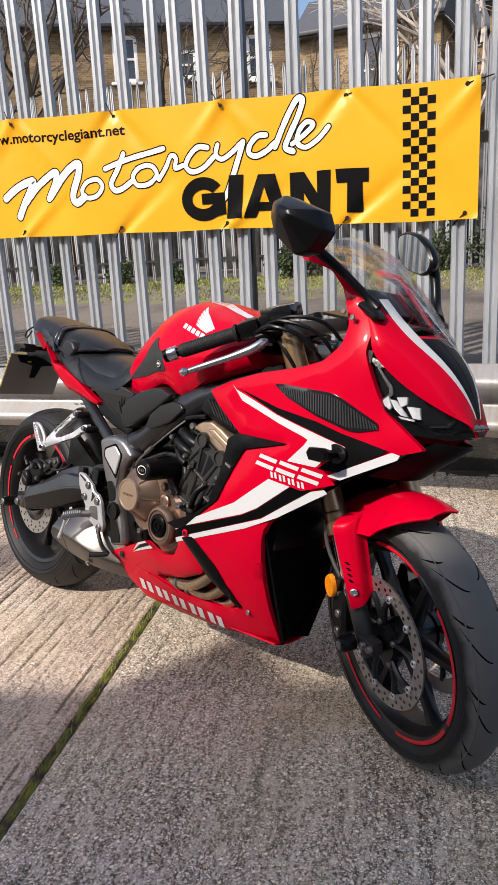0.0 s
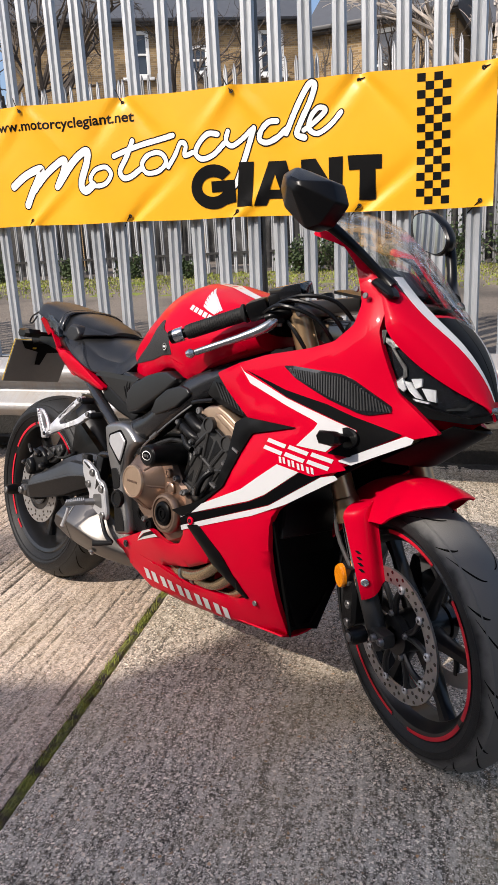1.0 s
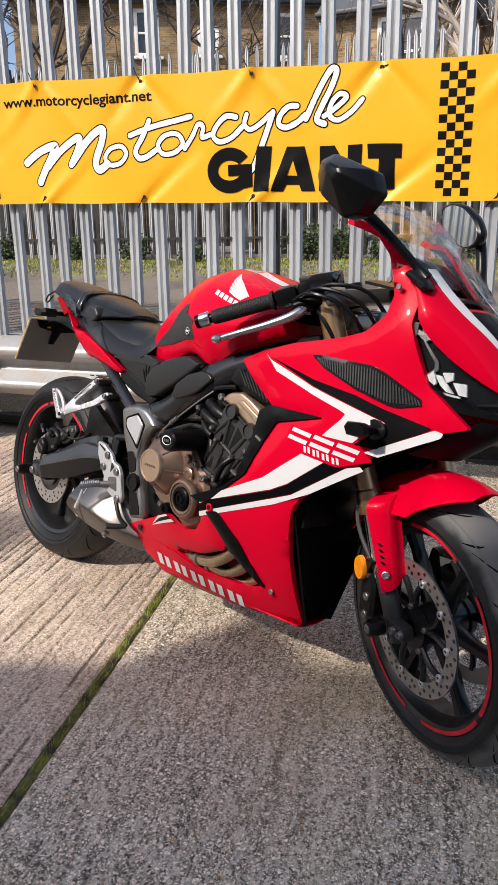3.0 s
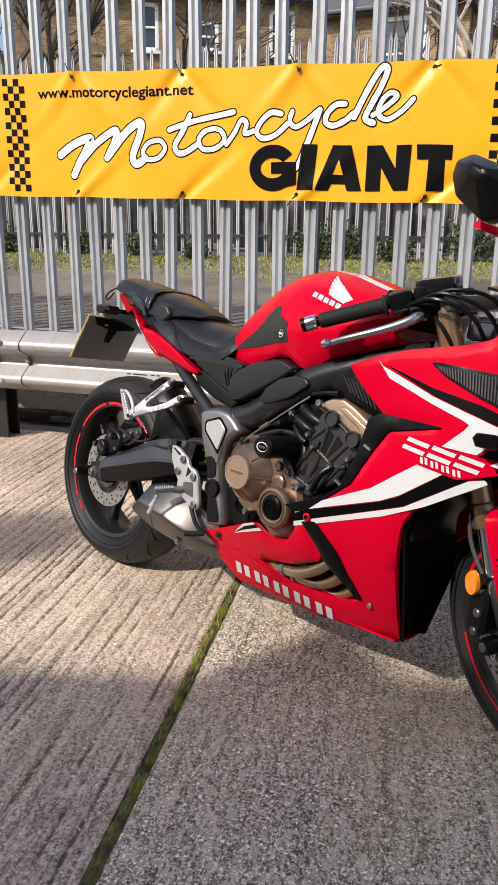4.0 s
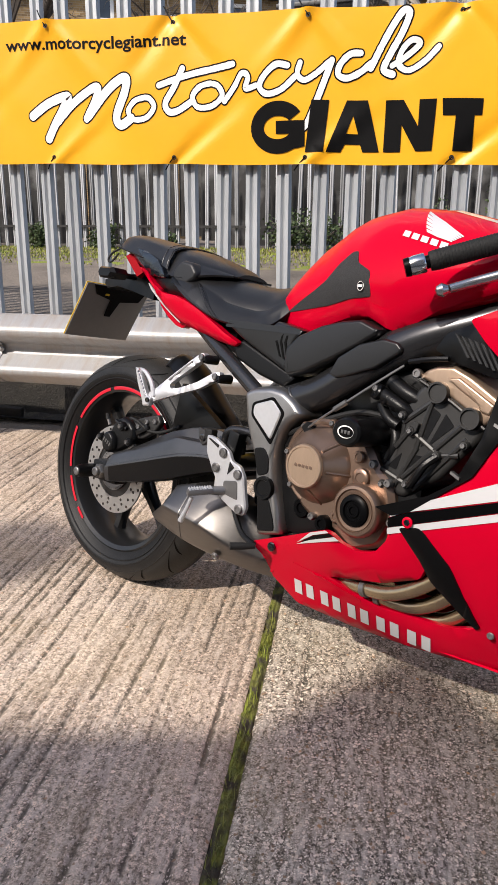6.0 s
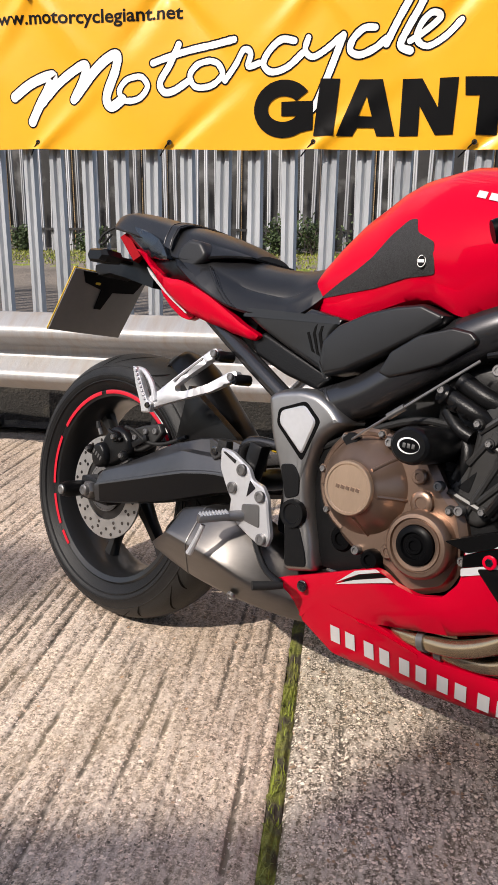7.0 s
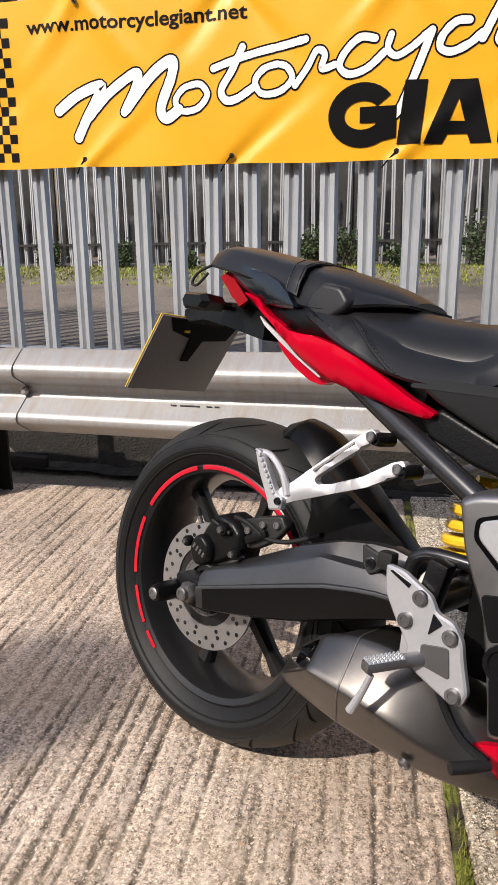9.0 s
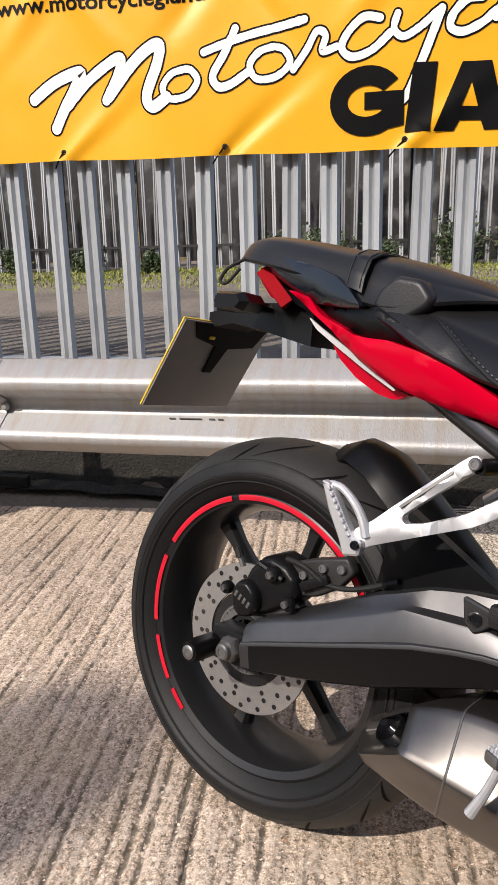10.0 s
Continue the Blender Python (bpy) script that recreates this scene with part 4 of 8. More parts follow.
def wheel(name, m, R, crown, half, rim_half, stripe, seed, rubber=RUBBER):
    """A cast wheel with its tyre; axle along y."""
    w = thing(name)
    w.parent = bike
    w.matrix_basis = m
    # tyre section from bead to bead over the crown
    prof = []
    for a in np.linspace(-math.pi / 2 * 0.93, math.pi / 2 * 0.93, 19):
        prof.append((R - crown + crown * math.cos(a) * 1.0, half * math.sin(a)))
    bead = 0.226
    prof = [(bead, -rim_half + 0.006), (bead + 0.004, -rim_half - 0.002), (bead + 0.030, -half * 0.97)] + prof + [(bead + 0.030, half * 0.97), (bead + 0.004, rim_half + 0.002), (bead, rim_half - 0.006)]
    bm = turned(bmesh.new(), prof, sides=96)
    part("tyre", mend(bm), rubber, w, smooth=60)
    for r in (0.250, 0.262, 0.283):
        y = half * math.sin(math.acos(min(1.0, max(-1.0, (r - R + crown) / crown)))) if r > bead + 0.030 else half * 0.95
        for s in (-1, 1):
            part("sidewall_rib", mend(turned(bmesh.new(), [(r - 0.0022, s * (y - 0.001)), (r - 0.0008, s * (y + 0.0012)), (r + 0.0008, s * (y + 0.0010)), (r + 0.0022, s * (y - 0.002))], sides=96)), rubber, w)
    # rim barrel
    rp = [(0.229, -rim_half), (0.224, -rim_half - 0.003), (0.213, -rim_half + 0.002), (0.205, -rim_half + 0.018), (0.196, -0.02), (0.196, 0.02), (0.205, rim_half - 0.018), (0.213, rim_half - 0.002), (0.224, rim_half + 0.003), (0.229, rim_half),
          (0.222, rim_half - 0.01), (0.205, 0.02), (0.205, -0.02), (0.222, -rim_half + 0.01)]
    bm = turned(bmesh.new(), rp, sides=96, closed=True)
    part("rim", mend(bm), RIMBLK, w)
    # tape
    for s in (-1, 1):
        for a0, a1 in stripe:
            bm = turned(bmesh.new(), [(0.2276, s * (rim_half + 0.0042)), (0.2240, s * (rim_half + 0.0048)), (0.2188, s * (rim_half + 0.0040))], sides=30, start=radians(a0), span=radians(a1 - a0))
            part("rim_tape", bm, REDTAPE, w, "red reflective rim tape")
    # hub and six spokes
    bm = turned(bmesh.new(), [(0.016, -0.05), (0.042, -0.05), (0.046, -0.03), (0.052, 0.0), (0.046, 0.03), (0.042, 0.05), (0.016, 0.05)], sides=28, closed=True)
    part("hub", mend(bm), RIMBLK, w)
    for k in range(6):
        a = radians(60 * k + seed)
        bm = bmesh.new()
        rings = []
        for r, hw, hy in ((0.040, 0.020, 0.022), (0.10, 0.013, 0.017), (0.16, 0.012, 0.014), (0.200, 0.018, 0.016)):
            c, s = math.cos(a), math.sin(a)
            loop = [(hw, hy * 0.5), (hw * 0.6, hy), (-hw * 0.6, hy), (-hw, hy * 0.5), (-hw, -hy * 0.5), (-hw * 0.6, -hy), (hw * 0.6, -hy), (hw, -hy * 0.5)]
            rings.append([Vector((r * c - t * s, y, r * s + t * c)) for t, y in loop])
        part("spoke", mend(loft(bm, rings)), RIMBLK, w)
    return w


def disc_mesh(ro, ri, t):
    return mend(turned(bmesh.new(), [(ro, -t / 2), (ro, t / 2), (ri, t / 2), (ri, -t / 2)], sides=72, closed=True))


def drilled(parent, y, t, holes, material):
    """The dark drillings of a brake disc, both faces."""
    for r, n, off in holes:
        for k in range(n):
            a = 2 * math.pi * (k + off) / n
            bm = turned(bmesh.new(), [(0.0, -t / 2 - 0.0006), (0.0042, -t / 2 - 0.0006), (0.0042, t / 2 + 0.0006), (0.0, t / 2 + 0.0006)], Matrix.Translation((r * math.cos(a), y, r * math.sin(a))), sides=8)
            part("drilling", mend(bm), material, parent)


rear_wheel = wheel("rear_wheel", Matrix.Translation(R_AX), 0.318, 0.066, 0.092, 0.073, ((8, 104), (108, 150), (158, 190), (197, 217), (222, 232)), 12)
# the wheel stands a little to the left of the steering head: the fork leans over with the bike
LOW = Matrix.Translation((-0.010, 0.047, -0.009))
front_wheel = wheel("front_wheel", LOW @ STEER @ Matrix.Translation(F_AX0) @ Matrix.Scale(0.975, 4), 0.300, 0.060, 0.060, 0.046, ((-160, -100), (-85, -30), (-25, 40), (60, 100), (120, 170)), 0, DUSTY)


# ---------------------------------------------------------------- more finishes
WHITEPAINT = mat("white_lacquer", (0.58, 0.575, 0.58), 0.3, var=0.03, coat=0.5)
BLACKLAC = mat("black_lacquer", (0.0022, 0.0022, 0.0025), 0.36, var=0.1, coat=0.03, spec=0.07)
TRIMBLK = mat("grained_black_trim", (0.0028, 0.0028, 0.003), 0.42, spec=0.14, var=0.2, vscale=12, fine=200)
SATIN_DARK = mat("satin_black_tube", (0.055, 0.055, 0.058), 0.25, 0.75, var=0.12, vscale=9)
SATIN = mat("satin_black_steel", (0.095, 0.094, 0.096), 0.36, 0.85, var=0.15, vscale=9, fine=70, rvar=0.10)
PIVOTMETAL = mat("burnished_dark_frame_plate", (0.30, 0.292, 0.285), 0.36, 0.9, var=0.15, vscale=9, fine=70, rvar=0.12)
GRAPHITE = mat("graphite_metal", (0.17, 0.165, 0.16), 0.40, 0.75, var=0.12, vscale=8, rvar=0.1)
COVER = mat("satin_black_cover", (0.010, 0.010, 0.0105), 0.32, spec=0.46, var=0.15, vscale=10, fine=120, bump=0.0001, bscale=700)
# near-black for hollows, their shade put into the colour
VOID = mat("shade_black_void", (0.003, 0.003, 0.003), 0.8, spec=0.1, var=0.2, vscale=9)
SLATGREY = mat("grey_plastic_slat", (0.012, 0.012, 0.0125), 0.4, var=0.1, vscale=9)
CHARCOAL = mat("charcoal_engine_casting", (0.040, 0.039, 0.038), 0.42, 0.45, var=0.2, vscale=14, fine=90, bump=0.0002, bscale=400)
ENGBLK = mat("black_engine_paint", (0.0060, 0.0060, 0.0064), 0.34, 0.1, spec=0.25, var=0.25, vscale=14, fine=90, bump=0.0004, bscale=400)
BRONZE = mat("bronze_engine_cover", (0.265, 0.180, 0.132), 0.34, 0.8, var=0.10, vscale=9, fine=80, rvar=0.1)
BRONZE_CAP = mat("brushed_bronze_cap", (0.52, 0.375, 0.265), 0.36, 0.8, var=0.10, vscale=20, aniso=(6, 1, 1))
GOLD = mat("gold_fork_anodising", (0.50, 0.33, 0.18), 0.30, 0.9, var=0.08, vscale=9)
CHROME = mat("polished_alloy", (0.75, 0.75, 0.76), 0.16, 1.0, var=0.05, vscale=20)
ALLOY = mat("bead_blasted_alloy", (0.58, 0.58, 0.592), 0.38, 0.6, var=0.10, vscale=14, fine=120)
HEADER = mat("heat_stained_steel", (0.42, 0.32, 0.20), 0.26, 0.9, var=0.2, vscale=14, second=(0.22, 0.17, 0.13), amount=0.40, mscale=9)
SEATVINYL = mat("black_seat_vinyl", (0.010, 0.010, 0.0105), 0.36, spec=0.42, var=0.12, vscale=7, fine=120, bump=0.00012, bscale=900)
SEATGRAIN = mat("finely_grained_seat_vinyl", (0.012, 0.012, 0.013), 0.46, spec=0.45, var=0.25, vscale=60, fine=420, bump=0.0003, bscale=420)
PADGRIP = mat("abrasive_tank_pad", (0.020, 0.020, 0.0205), 0.8, var=0.9, vscale=260, fine=500, bump=0.0012, bscale=650)
RUBGRIP = mat("grip_rubber", (0.009, 0.009, 0.009), 0.7, var=0.2, vscale=20, bump=0.0008, bscale=300, spec=0.35)
AMBER = mat("amber_reflector", (0.70, 0.22, 0.004), 0.2, var=0.30, vscale=60, fine=300, coat=0.8)
REDLENS = mat("red_lens", (0.26, 0.001, 0.006), 0.5, var=0.1, vscale=50, spec=0.03)
LAMPBLK = mat("dark_lamp_inner", (0.006, 0.006, 0.007), 0.15, var=0.2, vscale=20, coat=0.8)
PLATEBACK = mat("number_plate_back", (0.22, 0.203, 0.185), 0.32, var=0.10, vscale=8, fine=60)
YELLOW = mat("yellow_plate_edge", (0.75, 0.5, 0.02), 0.4, var=0.05)
SPRING = mat("yellow_spring", (0.80, 0.52, 0.02), 0.35, var=0.08, coat=0.4)
SCREENMAT = glass_mat("clear_screen", (0.80, 0.85, 0.88), 0.02, 0.30)
LENSMAT = glass_mat("clear_lamp_lens", (0.9, 0.92, 0.94), 0.01, 0.22)
MIRROR = mat("mirror_glass", (0.86, 0.87, 0.88), 0.02, 1.0, var=0.0)


# ---------------------------------------------------------------- shaping helpers for the bike
def bend(ct, smooth=1e-4):
    """A thin plate bent through spots (x, z, y); returns y(x, z)."""
    P = np.array(ct, float)
    n = len(P)

    def ph(d):
        return np.where(d > 1e-9, d * d * np.log(d + 1e-12), 0.0)

    K = ph(np.linalg.norm(P[:, None, :2] - P[None, :, :2], axis=2)) + np.eye(n) * smooth
    Q = np.c_[np.ones(n), P[:, :2]]
    w = np.linalg.solve(np.block([[K, Q], [Q.T, np.zeros((3, 3))]]), np.r_[P[:, 2], 0, 0, 0])
    return lambda x, z: float(ph(np.hypot(P[:, 0] - x, P[:, 1] - z)) @ w[:n] + w[n] + w[n + 1] * x + w[n + 2] * z)


def rounded(poly, r):
    """Cuts the corners of a polygon to arcs about r wide."""
    out, n = [], len(poly)
    for i in range(n):
        a, b, c = (Vector(poly[(i + k) % n]) for k in (-1, 0, 1))
        u, w = (a - b), (c - b)
        k = min(r, u.length * 0.45, w.length * 0.45)
        p, q = b + u.normalized() * k, b + w.normalized() * k
        for t in (0.0, 0.33, 0.67, 1.0):
            out.append(tuple((1 - t) ** 2 * p + 2 * t * (1 - t) * b + t * t * q))
    return out


def shell(poly, yf, thick=0.012, step=0.03, lift=0.0, side=-1, roll=0.003, r=0.006, holes=(), double=True):
    """A curved panel with outline poly (x, z) lying at y = yf(x, z) on the right side; side 1 mirrors it to the left."""
    def wound(q):
        area = sum(q[i - 1][0] * q[i][1] - q[i][0] * q[i - 1][1] for i in range(len(q)))
        return list(q) if area > 0 else list(q)[::-1]

    loops = [wound(rounded(q, r) if r else q) for q in (poly, *holes)]
    pts, edges, faces, rim = [], [], [], set()
    for loop in loops:
        b = len(pts)
        for p, q in zip(loop, loop[1:] + loop[:1]):
            p, q = Vector(p), Vector(q)
            k = max(1, int((q - p).length / step))
            pts += [p + (q - p) * i / k for i in range(k)]
        m = len(pts) - b
        edges += [(b + i, b + (i + 1) % m) for i in range(m)]
        faces.append(list(range(b, b + m)))
    xs, zs = [p.x for p in pts], [p.y for p in pts]
    edge_pts = np.array([(p.x, p.y) for p in pts])
    nb = len(pts)
    for i, x in enumerate(np.arange(min(xs), max(xs), step)):
        for z in np.arange(min(zs) + (step / 2 if i % 2 else 0), max(zs), step):
            if np.min(np.hypot(edge_pts[:, 0] - x, edge_pts[:, 1] - z)) > step * 0.45:
                pts.append(Vector((x, z)))
    v2, e2, f2, ov, oe, of = geometry.delaunay_2d_cdt(pts, edges, faces, 1 if not holes else 1, 1e-6)
    keep = [f for f, o in zip(f2, of) if o == [0] or (len(o) == 1 and o[0] == 0)]
    used = {}
    bm = bmesh.new()
    count = {}
    for f in keep:
        for i in range(3):
            e = tuple(sorted((f[i], f[(i + 1) % 3])))
            count[e] = count.get(e, 0) + 1
    border = {i for e, c in count.items() if c == 1 for i in e}
    for f in keep:
        for i in f:
            if i not in used:
                x, z = v2[i]
                y = yf(x, z) - lift + (roll if i in border else 0)
                used[i] = (bm.verts.new((x, -side * y, z)), x, z, y)
    for f in keep:
        bm.faces.new([used[i][0] for i in f])
    if double:
        back = {i: bm.verts.new((x, -side * (y + thick), z)) for i, (v, x, z, y) in used.items()}
        for f in keep:
            bm.faces.new([back[i] for i in reversed(f)])
        for (a, b), c in count.items():
            if c == 1:
                bm.faces.new((used[a][0], used[b][0], back[b], back[a]))
        mend(bm)
    else:
        for f in bm.faces:
            f.normal_update()
            if f.normal.y * side < 0:
                f.normal_flip()
    return bm


def both(name, poly, yf, material, parent, label="", **k):
    """The same panel on the right and on the left."""
    part(name, shell(poly, yf, side=-1, **k), material, parent, label)
    part(name, shell(poly, yf, side=1, **k), material, parent, label)


def flat(y):
    return lambda x, z: y


def solid(poly, y0, y1, bevel=0.004, r=0.0):
    """A plate with outline (x, z) between y0 (outer) and y1."""
    poly = rounded(poly, r) if r else poly
    bm = bmesh.new()
    cx, cz = sum(p[0] for p in poly) / len(poly), sum(p[1] for p in poly) / len(poly)

    def ring(y, inset):
        out = []
        n = len(poly)
        for i in range(n):
            a, b, c = (Vector(poly[(i + k) % n]) for k in (-1, 0, 1))
            u, w = (b - a).normalized(), (c - b).normalized()
            t = (u + w).normalized() if (u + w).length > 1e-6 else u
            nrm = Vector((-t.y, t.x))
            s = 1 if sum((poly[j][0] - poly[j - 1][0]) * (poly[j][1] + poly[j - 1][1]) for j in range(n)) < 0 else -1
            p = b + nrm * inset * s
            out.append(Vector((p.x, y, p.y)))
        return out

    sgn = 1 if y1 > y0 else -1
    loft(bm, [ring(y0, bevel), ring(y0 + sgn * bevel, 0), ring(y1 - sgn * bevel, 0), ring(y1, bevel)])
    return mend(bm)


def knob(p, r, h, material, parent, name="bolt", label="", axis=(0, -1, 0), sides=18, dish=0.35, steps=None):
    """A round head, cap or boss standing h out from p along axis."""
    ax = Vector(axis).normalized()
    rot = Vector((0, -1, 0)).rotation_difference(ax).to_matrix().to_4x4()
    prof = steps or [(0.0, -h * (1 - dish * 0.5)), (r * 0.45, -h * (1 - dish * 0.5)), (r * 0.5, -h), (r * 0.82, -h), (r, -h * 0.75), (r, 0.0)]
    bm = turned(bmesh.new(), prof, Matrix.Translation(p) @ rot, sides=sides)
    return part(name, mend(bm), material, parent, label, smooth=40)


def inset(poly, d):
    """The polygon (x, z) shrunk by d along its corners' bisectors."""
    n = len(poly)
    area = sum(poly[i][0] * poly[(i + 1) % n][1] - poly[(i + 1) % n][0] * poly[i][1] for i in range(n))
    sg = 1 if area > 0 else -1
    out = []
    for i in range(n):
        p, q, r = Vector(poly[i - 1]), Vector(poly[i]), Vector(poly[(i + 1) % n])
        a, b = (q - p).normalized(), (r - q).normalized()
        na, nb = Vector((-a.y, a.x)) * sg, Vector((-b.y, b.x)) * sg
        m = (na + nb).normalized()
        out.append(tuple(q + m * min(d / max(m.dot(na), 0.5), 2 * d)))
    return out


def bossed(poly, y0, y1, d, back, r=0.006, y_of=None):
    """A moulded panel: a rim at y0 that rises over a chamfer d wide to a face at y1, and goes back to y=back."""
    poly = rounded(poly, r)
    rings = []
    for k, (a, y) in enumerate(((0.0, back), (0.0, y0 * 0.7 + back * 0.3), (0.0, y0), (0.18, y0 + (y1 - y0) * 0.45), (0.45, y0 + (y1 - y0) * 0.78), (0.75, y0 + (y1 - y0) * 0.95), (1.0, y1), (1.2, y1 + (y1 - y0) * 0.01))):
        lay = inset(poly, d * a) if a else poly
        rings.append([Vector((x, y + (y_of(x, z) if y_of else 0.0), z)) for x, z in lay])
    bm = bmesh.new()
    vs = [[bm.verts.new(p) for p in ring] for ring in rings]
    n = len(vs[0])
    for a, b in zip(vs, vs[1:]):
        for i in range(n):
            bm.faces.new((a[i], a[(i + 1) % n], b[(i + 1) % n], b[i]))
    for ring in (vs[0], vs[-1]):
        f = bm.faces.new(ring)
        bmesh.ops.triangulate(bm, faces=[f])
    return mend(bm)


def mirrored(name, make, material, parent, label=""):
    """The same panel on the right and on the left side."""
    out = []
    for s in (1, -1):
        bm = make()
        if s < 0:
            bmesh.ops.scale(bm, vec=(1, -1, 1), verts=bm.verts)
            bmesh.ops.reverse_faces(bm, faces=bm.faces)
        out.append(part(name, bm, material, parent, label, smooth=32))
    return out


# ---------------------------------------------------------------- rear end
top_z = [(0.045, 0.352), (0.06, 0.370), (0.15, 0.411), (0.25, 0.460), (0.324, 0.486), (0.375, 0.494), (0.42, 0.496), (0.48, 0.480)]
hip_z = [(0.045, 0.349), (0.06, 0.366), (0.15, 0.396), (0.223, 0.424), (0.297, 0.456), (0.352, 0.458), (0.418, 0.462), (0.48, 0.450)]
mid_z = [(0.045, 0.330), (0.079, 0.342), (0.175, 0.372), (0.256, 0.398), (0.321, 0.418), (0.381, 0.430), (0.429, 0.436), (0.48, 0.434)]
low_z = [(0.045, 0.292), (0.075, 0.295), (0.174, 0.316), (0.276, 0.343), (0.365, 0.376), (0.437, 0.402), (0.48, 0.408)]
rings = []
for x in (0.048, 0.052, 0.07, 0.10, 0.15, 0.20, 0.25, 0.28, 0.30, 0.32, 0.345, 0.375, 0.41, 0.45, 0.48):
    zt, zh, zm, zb = (float(np.interp(x, [a for a, b in tab], [b for a, b in tab])) for tab in (top_z, hip_z, mid_z, low_z))
    k = 0.006 if x < 0.05 else 0.0
    step = 0.018 * min(1.0, max(0.0, (x - 0.28) / 0.05))
    loop = [(-0.095, zt - k), (-0.118 + step * 0.4, zt - k), (-0.126 + step * 0.6, zt - 0.002 - k), (-0.138 + step * 0.6, zh + 0.005), (-0.1435, zh), (-0.1455, zh - 0.1 * (zh - zm)), (-0.152 + k, zm + 0.10 * (zh - zm)), (-0.156 + k, zm + 0.002), (-0.1575 + k, zm - 0.003), (-0.155 + k, zm - 0.4 * (zm - zb)), (-0.150 + k, zb + 0.08 * (zm - zb) + k), (-0.142, zb + k), (-0.095, zb + k)]
    rings.append([Vector((x, y, z)) for y, z in loop])
guard = [[Vector((q.x, q.y - 0.0018, q.z)) for q in ring[8:12]] for ring in rings[2:-1]]
arm = part("swingarm", mend(loft(bmesh.new(), rings)), SATIN, bike, "satin black box-section swingarm", smooth=32)
gb2 = bmesh.new()
loft(gb2, [row + [Vector((q.x, q.y + 0.004, q.z)) for q in row[::-1]] for row in guard])
part("arm_guard", mend(gb2), PLASTIC, arm, "black plastic rubbing guard")
part("arm_bracket", solid([(0.375, 0.497), (0.380, 0.466), (0.392, 0.455), (0.404, 0.462), (0.412, 0.470), (0.445, 0.462), (0.440, 0.480)], -0.150, -0.140, 0.002, 0.004), SATIN, arm)
knob((0.393, -0.150, 0.474), 0.009, 0.003, LAMPBLK, arm, "hole")
part("hose_clamp", box(bmesh.new(), (0.425, -0.158, 0.488), (0.024, 0.022, 0.026), bevel=0.006), RUBGRIP, arm)
part("axle_block", box(bmesh.new(), (0.032, -0.118, 0.313), (0.10, 0.045, 0.052), bevel=0.006), ENGBLK, arm)
knob((0.026, -0.140, 0.314), 0.020, 0.018, GRAPHITE, arm, "axle_nut", sides=6)
knob((0.026, -0.158, 0.314), 0.012, 0.010, STEEL, arm, "axle_end")
bob = knob((-0.014, -0.134, 0.308), 0.018, 0.060, PLASTIC, arm, "bobbin", "black plastic paddock-stand bobbin")
knob((-0.014, -0.192, 0.308), 0.011, 0.006, STEEL, bob, "bolt")
tb = tube(bmesh.new(), [(0.050, -0.132, 0.310), (0.085, -0.132, 0.316)], 0.005, 8)
part("adjuster", tb, STEEL, arm)
part("swingarm_left", solid([(0.0, 0.32), (0.10, 0.36), (0.30, 0.43), (0.46, 0.45), (0.47, 0.38), (0.20, 0.31), (0.0, 0.285)], 0.10, 0.145, 0.012), SATIN, bike)
part("pivot_shaft", tube(bmesh.new(), [(0.47, -0.14, 0.43), (0.47, 0.14, 0.43)], 0.022), SATIN, bike)
part("cross_piece", box(bmesh.new(), (0.40, 0, 0.425), (0.10, 0.22, 0.06), bevel=0.012), ENGBLK, bike)

disc_r = part("brake_disc", disc_mesh(0.120, 0.076, 0.005), DISC, rear_wheel, "drilled steel brake disc")
disc_r.location = (0, -0.088, 0)
drilled(disc_r, 0, 0.005, ((0.111, 20, 0.0), (0.098, 20, 0.5), (0.086, 10, 0.25)), LAMPBLK)
cr = turned(bmesh.new(), [(0.030, -0.090), (0.075, -0.088), (0.075, -0.082), (0.030, -0.078)], sides=36, closed=True)
part("disc_carrier", mend(cr), RIMBLK, rear_wheel)
cal = part("brake_caliper", bossed([(0.030, 0.392), (0.026, 0.418), (0.036, 0.440), (0.056, 0.462), (0.075, 0.470), (0.106, 0.462), (0.124, 0.446), (0.128, 0.420), (0.112, 0.402), (0.080, 0.382), (0.056, 0.370)], -0.120, -0.134, 0.010, -0.075), ENGBLK, bike, "black rear brake caliper", smooth=30)
part("piston_housing", bossed([(0.016, 0.400), (0.022, 0.378), (0.036, 0.366), (0.056, 0.372), (0.070, 0.388), (0.066, 0.412), (0.048, 0.428), (0.026, 0.422)], -0.136, -0.150, 0.007, -0.118, r=0.008), ENGBLK, cal, "rounded black piston housing", smooth=40)
for k in range(4):
    part("mark", box(bmesh.new(), (0.031 + 0.008 * k, -0.1502, 0.404 - 0.004 * k), (0.0045, 0.0012, 0.010), Euler((0, 0.45, 0)).to_matrix(), bevel=0.0004), GRAPHITE, cal)
for x, z, r, h in ((0.088, 0.446, 0.012, 0.012), (0.118, 0.410, 0.011, 0.010), (0.004, 0.404, 0.010, 0.012)):
    ear = knob((x, -0.134, z), r, h, ENGBLK, cal, "boss")
    knob((x, -0.134 - h, z), r * 0.55, 0.006, GRAPHITE, ear, "bolt", sides=6)
part("bleed_nipple", tube(bmesh.new(), [(0.024, -0.130, 0.440), (0.016, -0.132, 0.458)], 0.0045, 8), STEEL, cal)
part("nipple_cap", tube(bmesh.new(), [(0.018, -0.132, 0.454), (0.012, -0.133, 0.468)], [0.0065, 0.0045], 8), RUBGRIP, cal)
